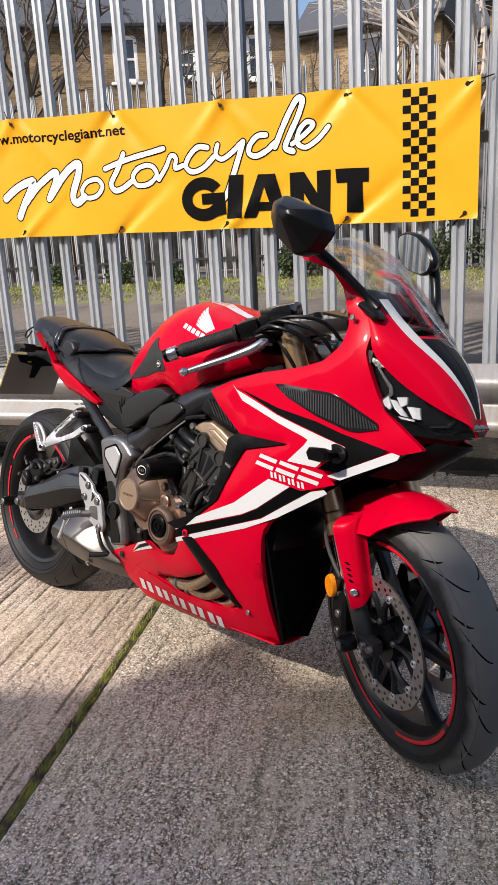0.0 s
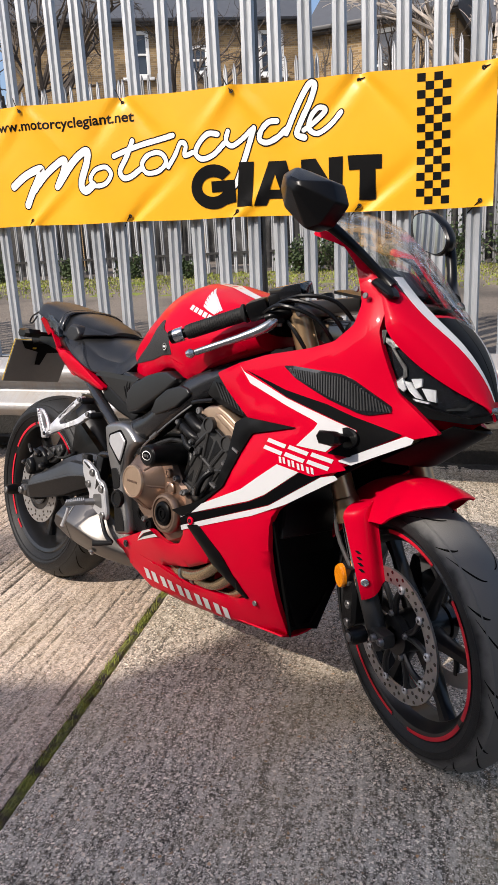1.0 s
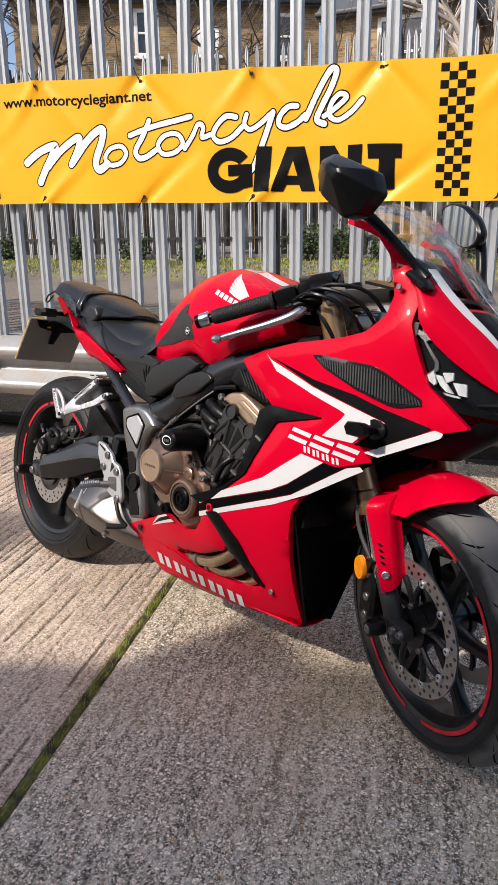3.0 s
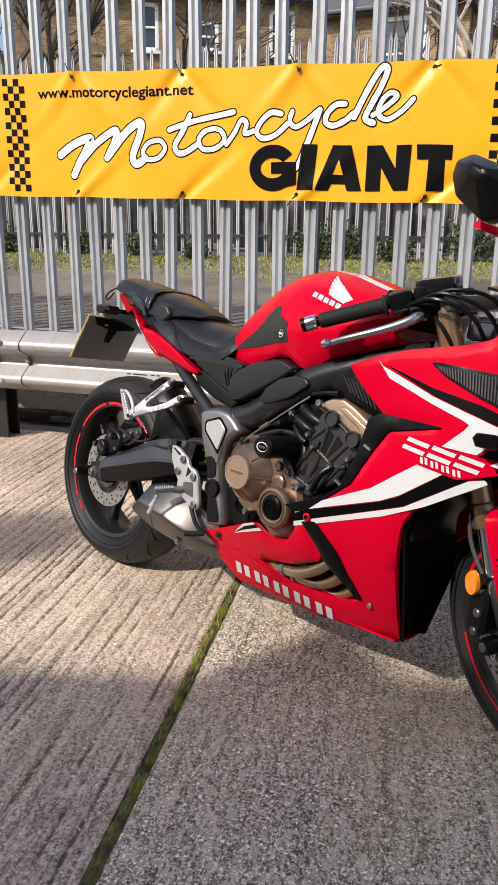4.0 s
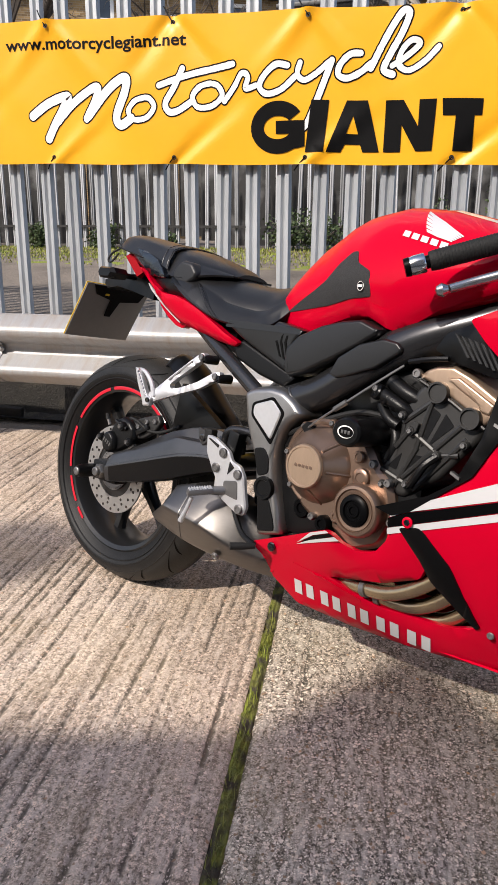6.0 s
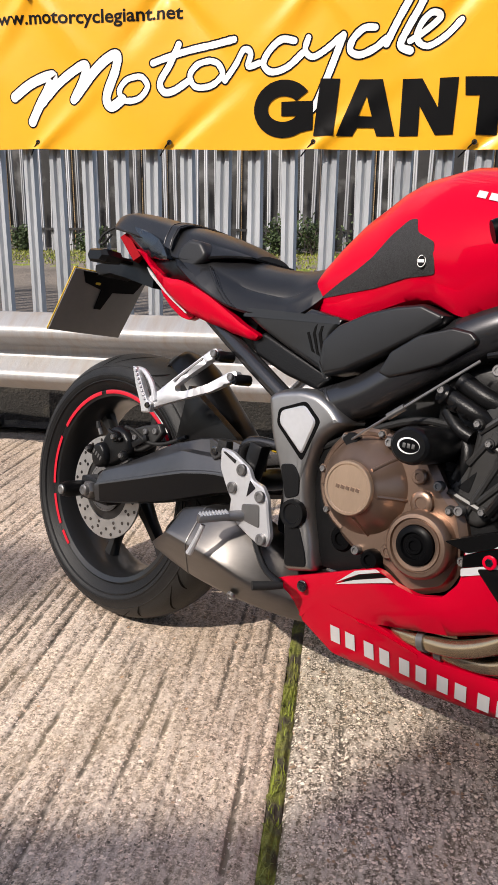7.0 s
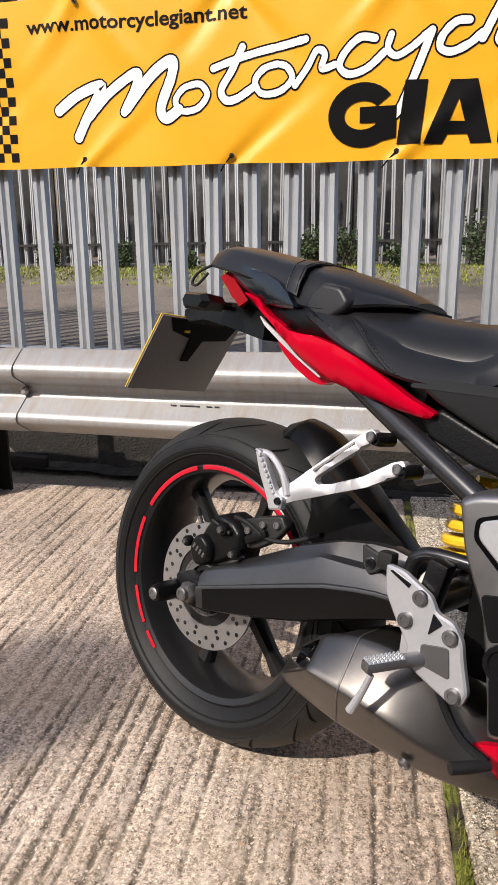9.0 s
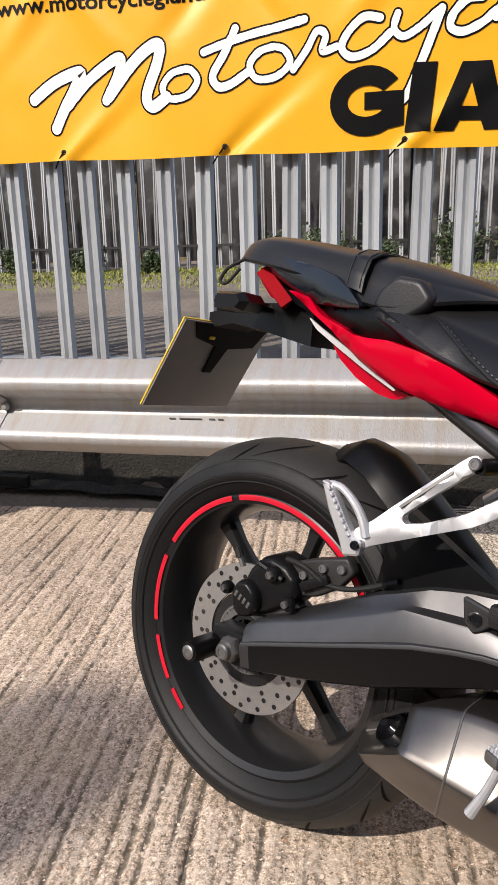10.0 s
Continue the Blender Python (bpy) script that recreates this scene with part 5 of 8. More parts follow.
part("pad_pin", tube(bmesh.new(), [(0.060, -0.138, 0.456), (0.105, -0.138, 0.442)], 0.005, 8), ENGBLK, cal)
tie = part("caliper_tie", bossed([(0.098, 0.462), (0.143, 0.480), (0.196, 0.494), (0.209, 0.474), (0.186, 0.446), (0.150, 0.424), (0.112, 0.416)], -0.112, -0.118, 0.004, -0.104, r=0.006), CHARCOAL, bike, "dark alloy caliper bracket", smooth=30)
for x, z in ((0.128, 0.452), (0.160, 0.470), (0.190, 0.476)):
    knob((x, -0.118, z), 0.007, 0.006, STEEL, tie, "bolt")
part("pad_spring", box(bmesh.new(), (0.150, -0.124, 0.447), (0.05, 0.008, 0.014), Euler((0, -0.5, 0)).to_matrix(), bevel=0.003), ENGBLK, tie)
part("caliper_bracket", solid([(0.02, 0.395), (0.10, 0.415), (0.125, 0.400), (0.09, 0.375), (0.035, 0.362), (0.0, 0.372)], -0.118, -0.092, 0.004, 0.006), GRAPHITE, bike, "bare alloy caliper bracket")
knob((0.030, -0.118, 0.376), 0.009, 0.008, STEEL, bike, "bracket_bolt")
part("brake_hose", tube(bmesh.new(), [(0.10, -0.125, 0.470), (0.135, -0.130, 0.468), (0.17, -0.122, 0.450), (0.21, -0.112, 0.452), (0.27, -0.108, 0.478)], 0.0042, 8), RUBGRIP, bike)
abs_ring = disc_mesh(0.056, 0.040, 0.003)
for k in range(40):
    a = 2 * math.pi * k / 40
    box(abs_ring, (0.052 * math.cos(a), -0.002, 0.052 * math.sin(a)), (0.003, 0.002, 0.003))
ar = part("sensor_ring", abs_ring, STEEL, rear_wheel)
ar.location = (0, -0.094, 0)

# hugger over the rear tyre
def doubled(place, nx, ny, t):
    """A thin curved sheet with real thickness from place(a, b)."""
    bm = bmesh.new()
    top = [[bm.verts.new(place(i / nx, j / ny)) for i in range(nx + 1)] for j in range(ny + 1)]
    nrm = [[None] * (nx + 1) for _ in range(ny + 1)]
    for j in range(ny + 1):
        for i in range(nx + 1):
            du = top[j][min(i + 1, nx)].co - top[j][max(i - 1, 0)].co
            dv = top[min(j + 1, ny)][i].co - top[max(j - 1, 0)][i].co
            c = du.cross(dv)
            nrm[j][i] = c.normalized() if c.length > 1e-12 else Vector((0, 0, 1))
    low = [[bm.verts.new(top[j][i].co - nrm[j][i] * t) for i in range(nx + 1)] for j in range(ny + 1)]
    for j in range(ny):
        for i in range(nx):
            bm.faces.new((top[j][i], top[j][i + 1], top[j + 1][i + 1], top[j + 1][i]))
            bm.faces.new((low[j][i], low[j + 1][i], low[j + 1][i + 1], low[j][i + 1]))
    for j in range(ny):
        bm.faces.new((top[j][0], top[j + 1][0], low[j + 1][0], low[j][0]))
        bm.faces.new((top[j][nx], low[j][nx], low[j + 1][nx], top[j + 1][nx]))
    for i in range(nx):
        bm.faces.new((top[0][i], low[0][i], low[0][i + 1], top[0][i + 1]))
        bm.faces.new((top[ny][i], top[ny][i + 1], low[ny][i + 1], low[ny][i]))
    return mend(bm)


def hug(a, b):
    # from the back edge over the tyre down to the swingarm
    p = [(0.105, 0.636), (0.150, 0.652), (0.205, 0.632), (0.270, 0.575), (0.340, 0.510), (0.400, 0.455)]
    t = a * (len(p) - 1)
    i = min(int(t), len(p) - 2)
    f = t - i
    x, z = p[i][0] * (1 - f) + p[i + 1][0] * f, p[i][1] * (1 - f) + p[i + 1][1] * f
    w = min(0.062, 0.020 + 0.10 * a)
    s = 2 * b - 1
    return Vector((x - 0.025 * abs(s) ** 3, s * w, z - 0.035 * abs(s) ** 3))


part("hugger", doubled(hug, 16, 12, 0.004), PLASTIC, bike, "matt black rear hugger")
part("hugger_side", shell([(0.255, 0.585), (0.40, 0.50), (0.43, 0.47), (0.30, 0.46), (0.235, 0.465)], flat(-0.105), thick=0.02), PLASTIC, bike)

# silencer: a five-sided can whose end is cut on the slant
CAN = [((0.256, -0.118, 0.286), (0.340, -0.160, 0.351), (0.350, -0.212, 0.309), (0.272, -0.172, 0.262), (0.245, -0.115, 0.262)),
       ((0.262, -0.112, 0.291), (0.346, -0.160, 0.355), (0.357, -0.214, 0.308), (0.282, -0.172, 0.252), (0.256, -0.108, 0.254)),
       ((0.395, -0.070, 0.366), (0.396, -0.163, 0.367), (0.402, -0.215, 0.302), (0.378, -0.172, 0.229), (0.378, -0.080, 0.229)),
       ((0.470, -0.060, 0.360), (0.466, -0.158, 0.366), (0.476, -0.210, 0.289), (0.478, -0.170, 0.219), (0.478, -0.070, 0.219)),
       ((0.540, -0.050, 0.330), (0.540, -0.145, 0.337), (0.540, -0.184, 0.264), (0.545, -0.155, 0.212), (0.545, -0.060, 0.212)),
       ((0.610, -0.040, 0.292), (0.610, -0.112, 0.295), (0.610, -0.138, 0.245), (0.615, -0.115, 0.202), (0.615, -0.050, 0.202)),
       ((0.690, -0.035, 0.262), (0.690, -0.080, 0.262), (0.690, -0.092, 0.235), (0.690, -0.080, 0.206), (0.690, -0.035, 0.206))]


def soft_ring(c, f=0.16):
    out = []
    n = len(c)
    for i in range(n):
        p, q, r = Vector(c[i - 1]), Vector(c[i]), Vector(c[(i + 1) % n])
        a, b = q.lerp(p, f), q.lerp(r, f)
        out += [a, a.lerp(q, 0.55).lerp(q.lerp(b, 0.45), 0.35), b.lerp(q, 0.55).lerp(q.lerp(a, 0.45), 0.35), b]
    return out


def along(rows, t):
    """Corner rows of the can, glided between stations."""
    i = min(int(t), len(rows) - 2)
    u = t - i
    res = []
    for k in range(5):
        p0, p1, p2, p3 = (Vector(rows[max(0, min(len(rows) - 1, i + d))][k]) for d in (-1, 0, 1, 2))
        res.append(0.5 * (2 * p1 + (p2 - p0) * u + (2 * p0 - 5 * p1 + 4 * p2 - p3) * u * u + (3 * p1 - p0 - 3 * p2 + p3) * u ** 3))
    return res


rings = [soft_ring(CAN[0])] + [soft_ring(along(CAN[1:], t)) for t in np.linspace(0, 5, 21)]
mid = sum(rings[0], Vector()) / len(rings[0])
inner = [mid.lerp(p, 0.80) + Vector((0.001, 0, 0)) for p in rings[0]]
deep = [mid.lerp(p, 0.76) + Vector((0.022, 0.012, 0.008)) for p in rings[0]]
muf = part("silencer", mend(loft(bmesh.new(), [deep, inner] + rings)), CANSTEEL, bike, "brushed steel exhaust silencer", smooth=38)
nrm = (Vector(CAN[0][1]) - Vector(CAN[0][0])).cross(Vector(CAN[0][3]) - Vector(CAN[0][0])).normalized()
nrm = nrm if nrm.x < 0 else -nrm
ax_m = Vector((0, -1, 0)).rotation_difference(nrm).to_matrix().to_4x4()
part("outlet", mend(turned(bmesh.new(), [(0.0, 0.004), (0.024, 0.004), (0.027, -0.008), (0.031, -0.008), (0.032, 0.004)], Matrix.Translation(mid + Vector((0.014, 0.008, 0.006))) @ ax_m @ Matrix.Diagonal((1.0, 1, 0.72, 1)), sides=28)), LAMPBLK, muf, "black outlet opening")
can_mid = [p for p in soft_ring(along(CAN[1:], 1.06))]
cen = sum(can_mid, Vector()) / len(can_mid)
part("seam", tube(bmesh.new(), [cen.lerp(p, 1.001) for p in can_mid[2:14]], 0.0016, 6, smooth=0), GRAPHITE, muf)
knob((0.505, -0.178, 0.228), 0.009, 0.006, STEEL, muf, axis=(0, -0.8, -0.5))

# ---------------------------------------------------------------- frame
part("frame_spar", tube(bmesh.new(), [(0.600, -0.122, 0.588), (0.640, -0.124, 0.602), (0.70, -0.125, 0.628), (0.77, -0.126, 0.675), (0.84, -0.126, 0.720), (0.90, -0.120, 0.752), (0.98, -0.105, 0.785), (1.06, -0.085, 0.815), (1.14, -0.06, 0.835)], [0.034, 0.036, 0.038, 0.040, 0.041, 0.040, 0.036, 0.034, 0.032], 24), SATIN_DARK, bike, "satin black steel frame spar")
part("weld", tube(bmesh.new(), [(0.622, -0.146, 0.622), (0.634, -0.157, 0.612), (0.648, -0.160, 0.596), (0.664, -0.156, 0.580), (0.672, -0.148, 0.572)], 0.0035, 8), SATIN, bike)
PIV = [(0.516, 0.600), (0.540, 0.613), (0.590, 0.622), (0.628, 0.618), (0.660, 0.600), (0.686, 0.574), (0.660, 0.558), (0.640, 0.538), (0.628, 0.505), (0.628, 0.465), (0.636, 0.423), (0.655, 0.372), (0.668, 0.318), (0.600, 0.300), (0.592, 0.353), (0.582, 0.400), (0.570, 0.457), (0.548, 0.500), (0.532, 0.535), (0.524, 0.568)]
pivot = part("pivot_plate", bossed(PIV, -0.150, -0.1722, 0.013, -0.100, r=0.012), PIVOTMETAL, bike, "satin black pivot plate", smooth=40)
part("inset", solid([(0.556, 0.577), (0.604, 0.594), (0.632, 0.570), (0.612, 0.510), (0.556, 0.556)], -0.1765, -0.170, 0.0025, 0.008), ALLOY, pivot, "bare alloy inset panel")
part("inset_rim", solid([(0.549, 0.580), (0.605, 0.601), (0.640, 0.572), (0.613, 0.498), (0.549, 0.553)], -0.1735, -0.170, 0.001, 0.008), BLACKLAC, pivot)
for poly in ([(0.570, 0.486), (0.598, 0.492), (0.614, 0.474), (0.618, 0.440), (0.590, 0.428), (0.582, 0.450)], [(0.596, 0.388), (0.628, 0.388), (0.648, 0.345), (0.653, 0.324), (0.608, 0.314)]):
    part("recess", solid(poly, -0.1745, -0.170, 0.0015, 0.008), ENGBLK, pivot)
knob((0.612, -0.170, 0.408), 0.024, 0.010, ENGBLK, pivot, "cap", steps=[(0, -0.007), (0.016, -0.007), (0.018, -0.010), (0.024, -0.010), (0.026, 0.0)])
part("frame_left", solid([(0.55, 0.60), (0.65, 0.66), (0.95, 0.77), (1.12, 0.84), (1.12, 0.79), (0.68, 0.57), (0.66, 0.31), (0.60, 0.30)], 0.11, 0.16, 0.01), SATIN, bike)
part("subframe_tube", tube(bmesh.new(), [(0.24, -0.085, 0.755), (0.36, -0.112, 0.692), (0.45, -0.130, 0.645), (0.555, -0.145, 0.588)], 0.017, 14), SATIN_DARK, bike, "satin black subframe tube")
part("subframe_tube", tube(bmesh.new(), [(0.20, 0.105, 0.78), (0.36, 0.128, 0.700), (0.555, 0.145, 0.588)], 0.017, 14), SATIN_DARK, bike)
part("loop_tube", tube(bmesh.new(), [(0.54, -0.13, 0.508), (0.475, -0.135, 0.508), (0.452, -0.135, 0.490), (0.448, -0.13, 0.455)], 0.010, 12), SATIN_DARK, bike)
part("under_tray", box(bmesh.new(), (0.43, 0, 0.685), (0.28, 0.14, 0.06), Euler((0, 0.32, 0)).to_matrix(), bevel=0.02), ENGBLK, bike)
part("shock_body", tube(bmesh.new(), [(0.46, 0.02, 0.40), (0.52, 0.02, 0.62)], 0.020, 14), ENGBLK, bike)
hel = [(0.466 + 0.025 * t + 0.038 * math.cos(t * 34), 0.0 + 0.040 * math.sin(t * 34), 0.470 + 0.13 * t) for t in np.linspace(0, 1, 60)]
part("shock_spring", tube(bmesh.new(), hel, 0.0085, 8, smooth=0), SPRING, bike, "yellow coil spring")
# black block added so the linkage gap reads as shade
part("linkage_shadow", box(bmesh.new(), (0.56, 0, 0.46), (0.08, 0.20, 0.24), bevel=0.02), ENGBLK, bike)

# footrest hangers
hang = part("footrest_hanger", solid([(0.437, 0.490), (0.465, 0.487), (0.509, 0.465), (0.520, 0.446), (0.545, 0.440), (0.560, 0.420), (0.566, 0.393), (0.577, 0.356), (0.570, 0.336), (0.552, 0.336), (0.500, 0.358), (0.483, 0.375), (0.486, 0.388), (0.462, 0.419), (0.441, 0.452)], -0.184, -0.170, 0.003, 0.006), ALLOY, bike, "bead-blasted alloy footrest hanger")
part("web", solid([(0.505, 0.400), (0.545, 0.408), (0.552, 0.366), (0.508, 0.372)], -0.1855, -0.183, 0.001, 0.006), GRAPHITE, hang)
part("slot", solid([(0.445, 0.483), (0.450, 0.485), (0.480, 0.474), (0.477, 0.467)], -0.1855, -0.183, 0.0006, 0.002), LAMPBLK, hang)
part("slot", solid([(0.517, 0.446), (0.532, 0.434), (0.513, 0.414)], -0.1855, -0.183, 0.0006, 0.003), LAMPBLK, hang)
for x, z in ((0.496, 0.460), (0.479, 0.424), (0.545, 0.422), (0.560, 0.349)):
    knob((x, -0.184, z), 0.0105, 0.007, GRAPHITE if x < 0.5 else STEEL, hang)
PEG_D = Vector((-0.53, -0.83, -0.15)).normalized()
PEG_R = Matrix((PEG_D.cross(Vector((0, 0, 1))).normalized(), PEG_D, Vector((0, 0, 1)))).transposed()
PEG_C = Vector((0.478, -0.226, 0.372))
pk = box(bmesh.new(), PEG_C, (0.021, 0.056, 0.014), PEG_R, bevel=0.004)
tube(pk, [(0.508, -0.178, 0.378), PEG_C - PEG_D * 0.024], [0.011, 0.009], 12)
peg = part("footpeg", pk, STEEL, bike, "serrated alloy rider footpeg")
teeth = bmesh.new()
for a in range(4):
    for b in range(9):
        c = PEG_C + PEG_R @ Vector((-0.0078 + 0.0052 * a, -0.0232 + 0.0058 * b, 0.0085))
        bmesh.ops.create_cone(teeth, cap_ends=True, segments=4, radius1=0.0032, radius2=0.0010, depth=0.0042, matrix=Matrix.Translation(c) @ PEG_R.to_4x4() @ Matrix.Rotation(radians(45), 4, "Z"))
part("peg_teeth", teeth, ALLOY, peg, smooth=None)
part("feeler", tube(bmesh.new(), [(0.471, -0.242, 0.358), (0.462, -0.244, 0.330), (0.449, -0.246, 0.300)], [0.0045, 0.005, 0.0065], 10), ALLOY, peg)
pedal = part("brake_lever", tube(bmesh.new(), [(0.530, -0.172, 0.352), (0.552, -0.178, 0.322), (0.580, -0.184, 0.298), (0.618, -0.190, 0.287)], [0.007, 0.006, 0.006, 0.007], 10), ENGBLK, bike, "black rear brake pedal")
part("pedal_tip", tube(bmesh.new(), [(0.622, -0.190, 0.286), (0.606, -0.212, 0.284), (0.590, -0.232, 0.282)], [0.006, 0.008, 0.008], 12), RUBGRIP, pedal)
part("brake_cylinder", box(bmesh.new(), (0.50, -0.155, 0.475), (0.03, 0.03, 0.07), Euler((0, 0.2, 0)).to_matrix(), bevel=0.006), ENGBLK, bike)
part("brake_switch", box(bmesh.new(), (0.485, -0.165, 0.392), (0.028, 0.026, 0.040), bevel=0.005), ALLOY, bike)

hang_y = bend([(0.250, 0.545, -0.206), (0.310, 0.600, -0.190), (0.376, 0.660, -0.168), (0.428, 0.622, -0.166), (0.340, 0.575, -0.188)])
VEE = [(0.244, 0.540), (0.250, 0.558), (0.268, 0.570), (0.316, 0.616), (0.364, 0.661), (0.376, 0.668), (0.385, 0.657), (0.376, 0.648), (0.328, 0.606), (0.304, 0.584), (0.308, 0.574), (0.330, 0.579), (0.376, 0.599), (0.416, 0.627), (0.430, 0.631),
       (0.436, 0.618), (0.424, 0.609), (0.384, 0.585), (0.330, 0.564), (0.272, 0.541), (0.256, 0.531)]
hanger = part("pillion_hanger", shell(VEE, hang_y, thick=0.015, step=0.012, roll=0.003, r=0.005), ALLOY, bike, "forked alloy pillion footrest hanger", smooth=40)
for poly in ([(0.300, 0.595), (0.303, 0.593), (0.355, 0.643), (0.353, 0.646)],):
    part("groove", shell(poly, hang_y, lift=0.0006, thick=0.003, r=0.001, roll=0.0, step=0.01), GRAPHITE, hanger)
for x, z in ((0.377, 0.657), (0.426, 0.619)):
    knob((x + 0.010, -0.128, z - 0.004), 0.0105, 0.036, ENGBLK, hanger, "bush", axis=(-0.2, -1, 0.0))
    knob((x, -0.168, z), 0.0075, 0.006, STEEL, hanger, "bolt")
pp = solid([(0.200, 0.611), (0.211, 0.609), (0.226, 0.590), (0.241, 0.566), (0.252, 0.550), (0.266, 0.545), (0.263, 0.527), (0.241, 0.523), (0.234, 0.541), (0.214, 0.576)], -0.213, -0.196, 0.003, 0.003)
tube(pp, [(0.207, -0.200, 0.607), (0.224, -0.200, 0.604), (0.243, -0.200, 0.590), (0.257, -0.200, 0.572), (0.266, -0.200, 0.550)], [0.004, 0.005, 0.0055, 0.006, 0.007], 10)
part("pillion_peg", pp, ALLOY, hanger, "folded alloy pillion peg with teeth")
for k in range(8):
    part("tooth", box(bmesh.new(), (0.214 + 0.0048 * k, -0.2125, 0.603 - 0.0074 * k), (0.005, 0.007, 0.004), Euler((0, 0.9, 0)).to_matrix(), bevel=0.001), ALLOY, hanger)
knob((0.258, -0.210, 0.540), 0.006, 0.006, LAMPBLK, hanger, "pin")
pb = tube(bmesh.new(), [(0.405, 0.150, 0.672), (0.31, 0.19, 0.598), (0.262, 0.20, 0.556)], [0.013, 0.010, 0.013], 10)
tube(pb, [(0.468, 0.150, 0.640), (0.35, 0.19, 0.583), (0.262, 0.20, 0.552)], [0.013, 0.010, 0.013], 10)
part("pillion_hanger", pb, ALLOY, bike)

# ---------------------------------------------------------------- tank, seats and tail
def lerp_table(tab):
    xs, ys = [a for a, b in tab], [b for a, b in tab]
    return lambda x: float(np.interp(x, xs, ys))


tank_top = lerp_table([(0.522, 0.835), (0.536, 0.862), (0.576, 0.908), (0.606, 0.938), (0.644, 0.963), (0.672, 0.983), (0.705, 0.998), (0.784, 1.013), (0.878, 1.006), (0.958, 0.988), (1.03, 0.968), (1.08, 0.948)])
tank_w = lerp_table([(0.522, 0.084), (0.56, 0.104), (0.60, 0.117), (0.65, 0.134), (0.70, 0.152), (0.76, 0.172), (0.84, 0.180), (0.95, 0.182), (1.03, 0.172), (1.08, 0.155)])
tank_m = lerp_table([(0.522, 0.795), (0.60, 0.815), (0.70, 0.840), (0.80, 0.848), (0.95, 0.862), (1.08, 0.880)])
tank_b = lerp_table([(0.522, 0.756), (0.56, 0.744), (0.60, 0.742), (0.633, 0.745), (0.688, 0.768), (0.779, 0.786), (0.834, 0.766), (0.905, 0.793), (0.98, 0.819), (1.08, 0.852)])


def tank_y(x, z):
    """The tank's right skin."""
    w, zt, zm, zb = tank_w(x), tank_top(x), tank_m(x), tank_b(x)
    if z >= zm:
        u = min((z - zm) / (zt - zm), 0.999)
        return -w * (1 - u ** 1.9) ** (1 / 1.75)
    u = (zm - z) / max(zm - zb, 0.01)
    return -w * (1 - 0.16 * u ** 1.5)


rings = []
for x in np.linspace(0.524, 1.08, 42):
    zt, zm, zb = tank_top(x), tank_m(x), tank_b(x)
    half = [(tank_y(x, zm + (zt - zm) * math.sin(a)), zm + (zt - zm) * math.sin(a)) for a in np.linspace(math.pi / 2, 0, 12)]
    half[0] = (0.0, zt)
    half += [(tank_y(x, zm - (zm - zb) * k), zm - (zm - zb) * k) for k in (0.33, 0.67, 1.0)] + [(tank_y(x, zb) + 0.012, zb - 0.004)]
    ring = [Vector((x, y, z)) for y, z in half] + [Vector((x, -y, z)) for y, z in half[:0:-1]]
    rings.append(ring)
tank = part("tank", mend(loft(bmesh.new(), rings)), RED, bike, "glossy red fuel tank", smooth=50)
both("tank_pad", [(0.548, 0.778), (0.600, 0.806), (0.640, 0.826), (0.672, 0.845), (0.707, 0.880), (0.734, 0.902), (0.750, 0.903), (0.760, 0.880), (0.794, 0.864), (0.800, 0.818), (0.747, 0.812), (0.682, 0.797)], tank_y, PADGRIP, tank, "black abrasive grip pad", thick=0.003, lift=0.0025, roll=0.0012, step=0.02)
for r0, m, dy, nm in ((0.0085, WHITE, 0.0034, "pad_badge"), (0.0072, INK, 0.0040, "badge_face")):
    bm = turned(bmesh.new(), [(0.0, -0.0005), (r0 * 0.95, -0.0005), (r0, 0.0)], Matrix.Translation((0.778, tank_y(0.778, 0.836) - dy, 0.836)) @ Matrix.Diagonal((0.85, 1, 1.1, 1)), sides=20)
    part(nm, bm, m, tank)
part("badge_bar", box(bmesh.new(), (0.778, tank_y(0.778, 0.836) - 0.0048, 0.836), (0.010, 0.0006, 0.0045)), WHITE, tank)
# white wing-like badge: a fan of feathers, and a row of small blocks under it
for k in range(6):
    t = k / 5
    a = Vector((0.842 + 0.036 * t, 0.990 - 0.046 * t))
    b = Vector((0.954 - 0.014 * t, 0.932 - 0.010 * t))
    d = (b - a).normalized()
    e, w = Vector((0.036, -0.046)).normalized() * 0.0042, Vector((-d.y, d.x)) * 0.0029
    poly = [tuple(a - e), tuple(a + e), tuple(a.lerp(b, 0.5) - w), tuple(b - w * 0.4), tuple(b + w * 0.4), tuple(a.lerp(b, 0.5) + w)]
    part("badge_feather", shell(poly, tank_y, lift=0.0016, double=False, roll=0, r=0, step=0.012), WHITEPAINT, tank)
for k in range(5):
    x0, z0 = 0.834 + 0.0215 * k, 0.945 - 0.0057 * k
    part("badge_block", shell([(x0, z0), (x0 + 0.016, z0 - 0.0042), (x0 + 0.0175, z0 - 0.016), (x0 + 0.0015, z0 - 0.0118)], tank_y, lift=0.0016, double=False, roll=0, r=0, step=0.012), WHITEPAINT, tank)
part("tank_stripe", shell([(0.800, 1.0125), (0.88, 1.004), (1.01, 0.967), (1.01, 0.961), (0.88, 0.997), (0.80, 1.0085)], tank_y, lift=0.0015, double=False, roll=0, r=0, step=0.02), WHITEPAINT, tank)
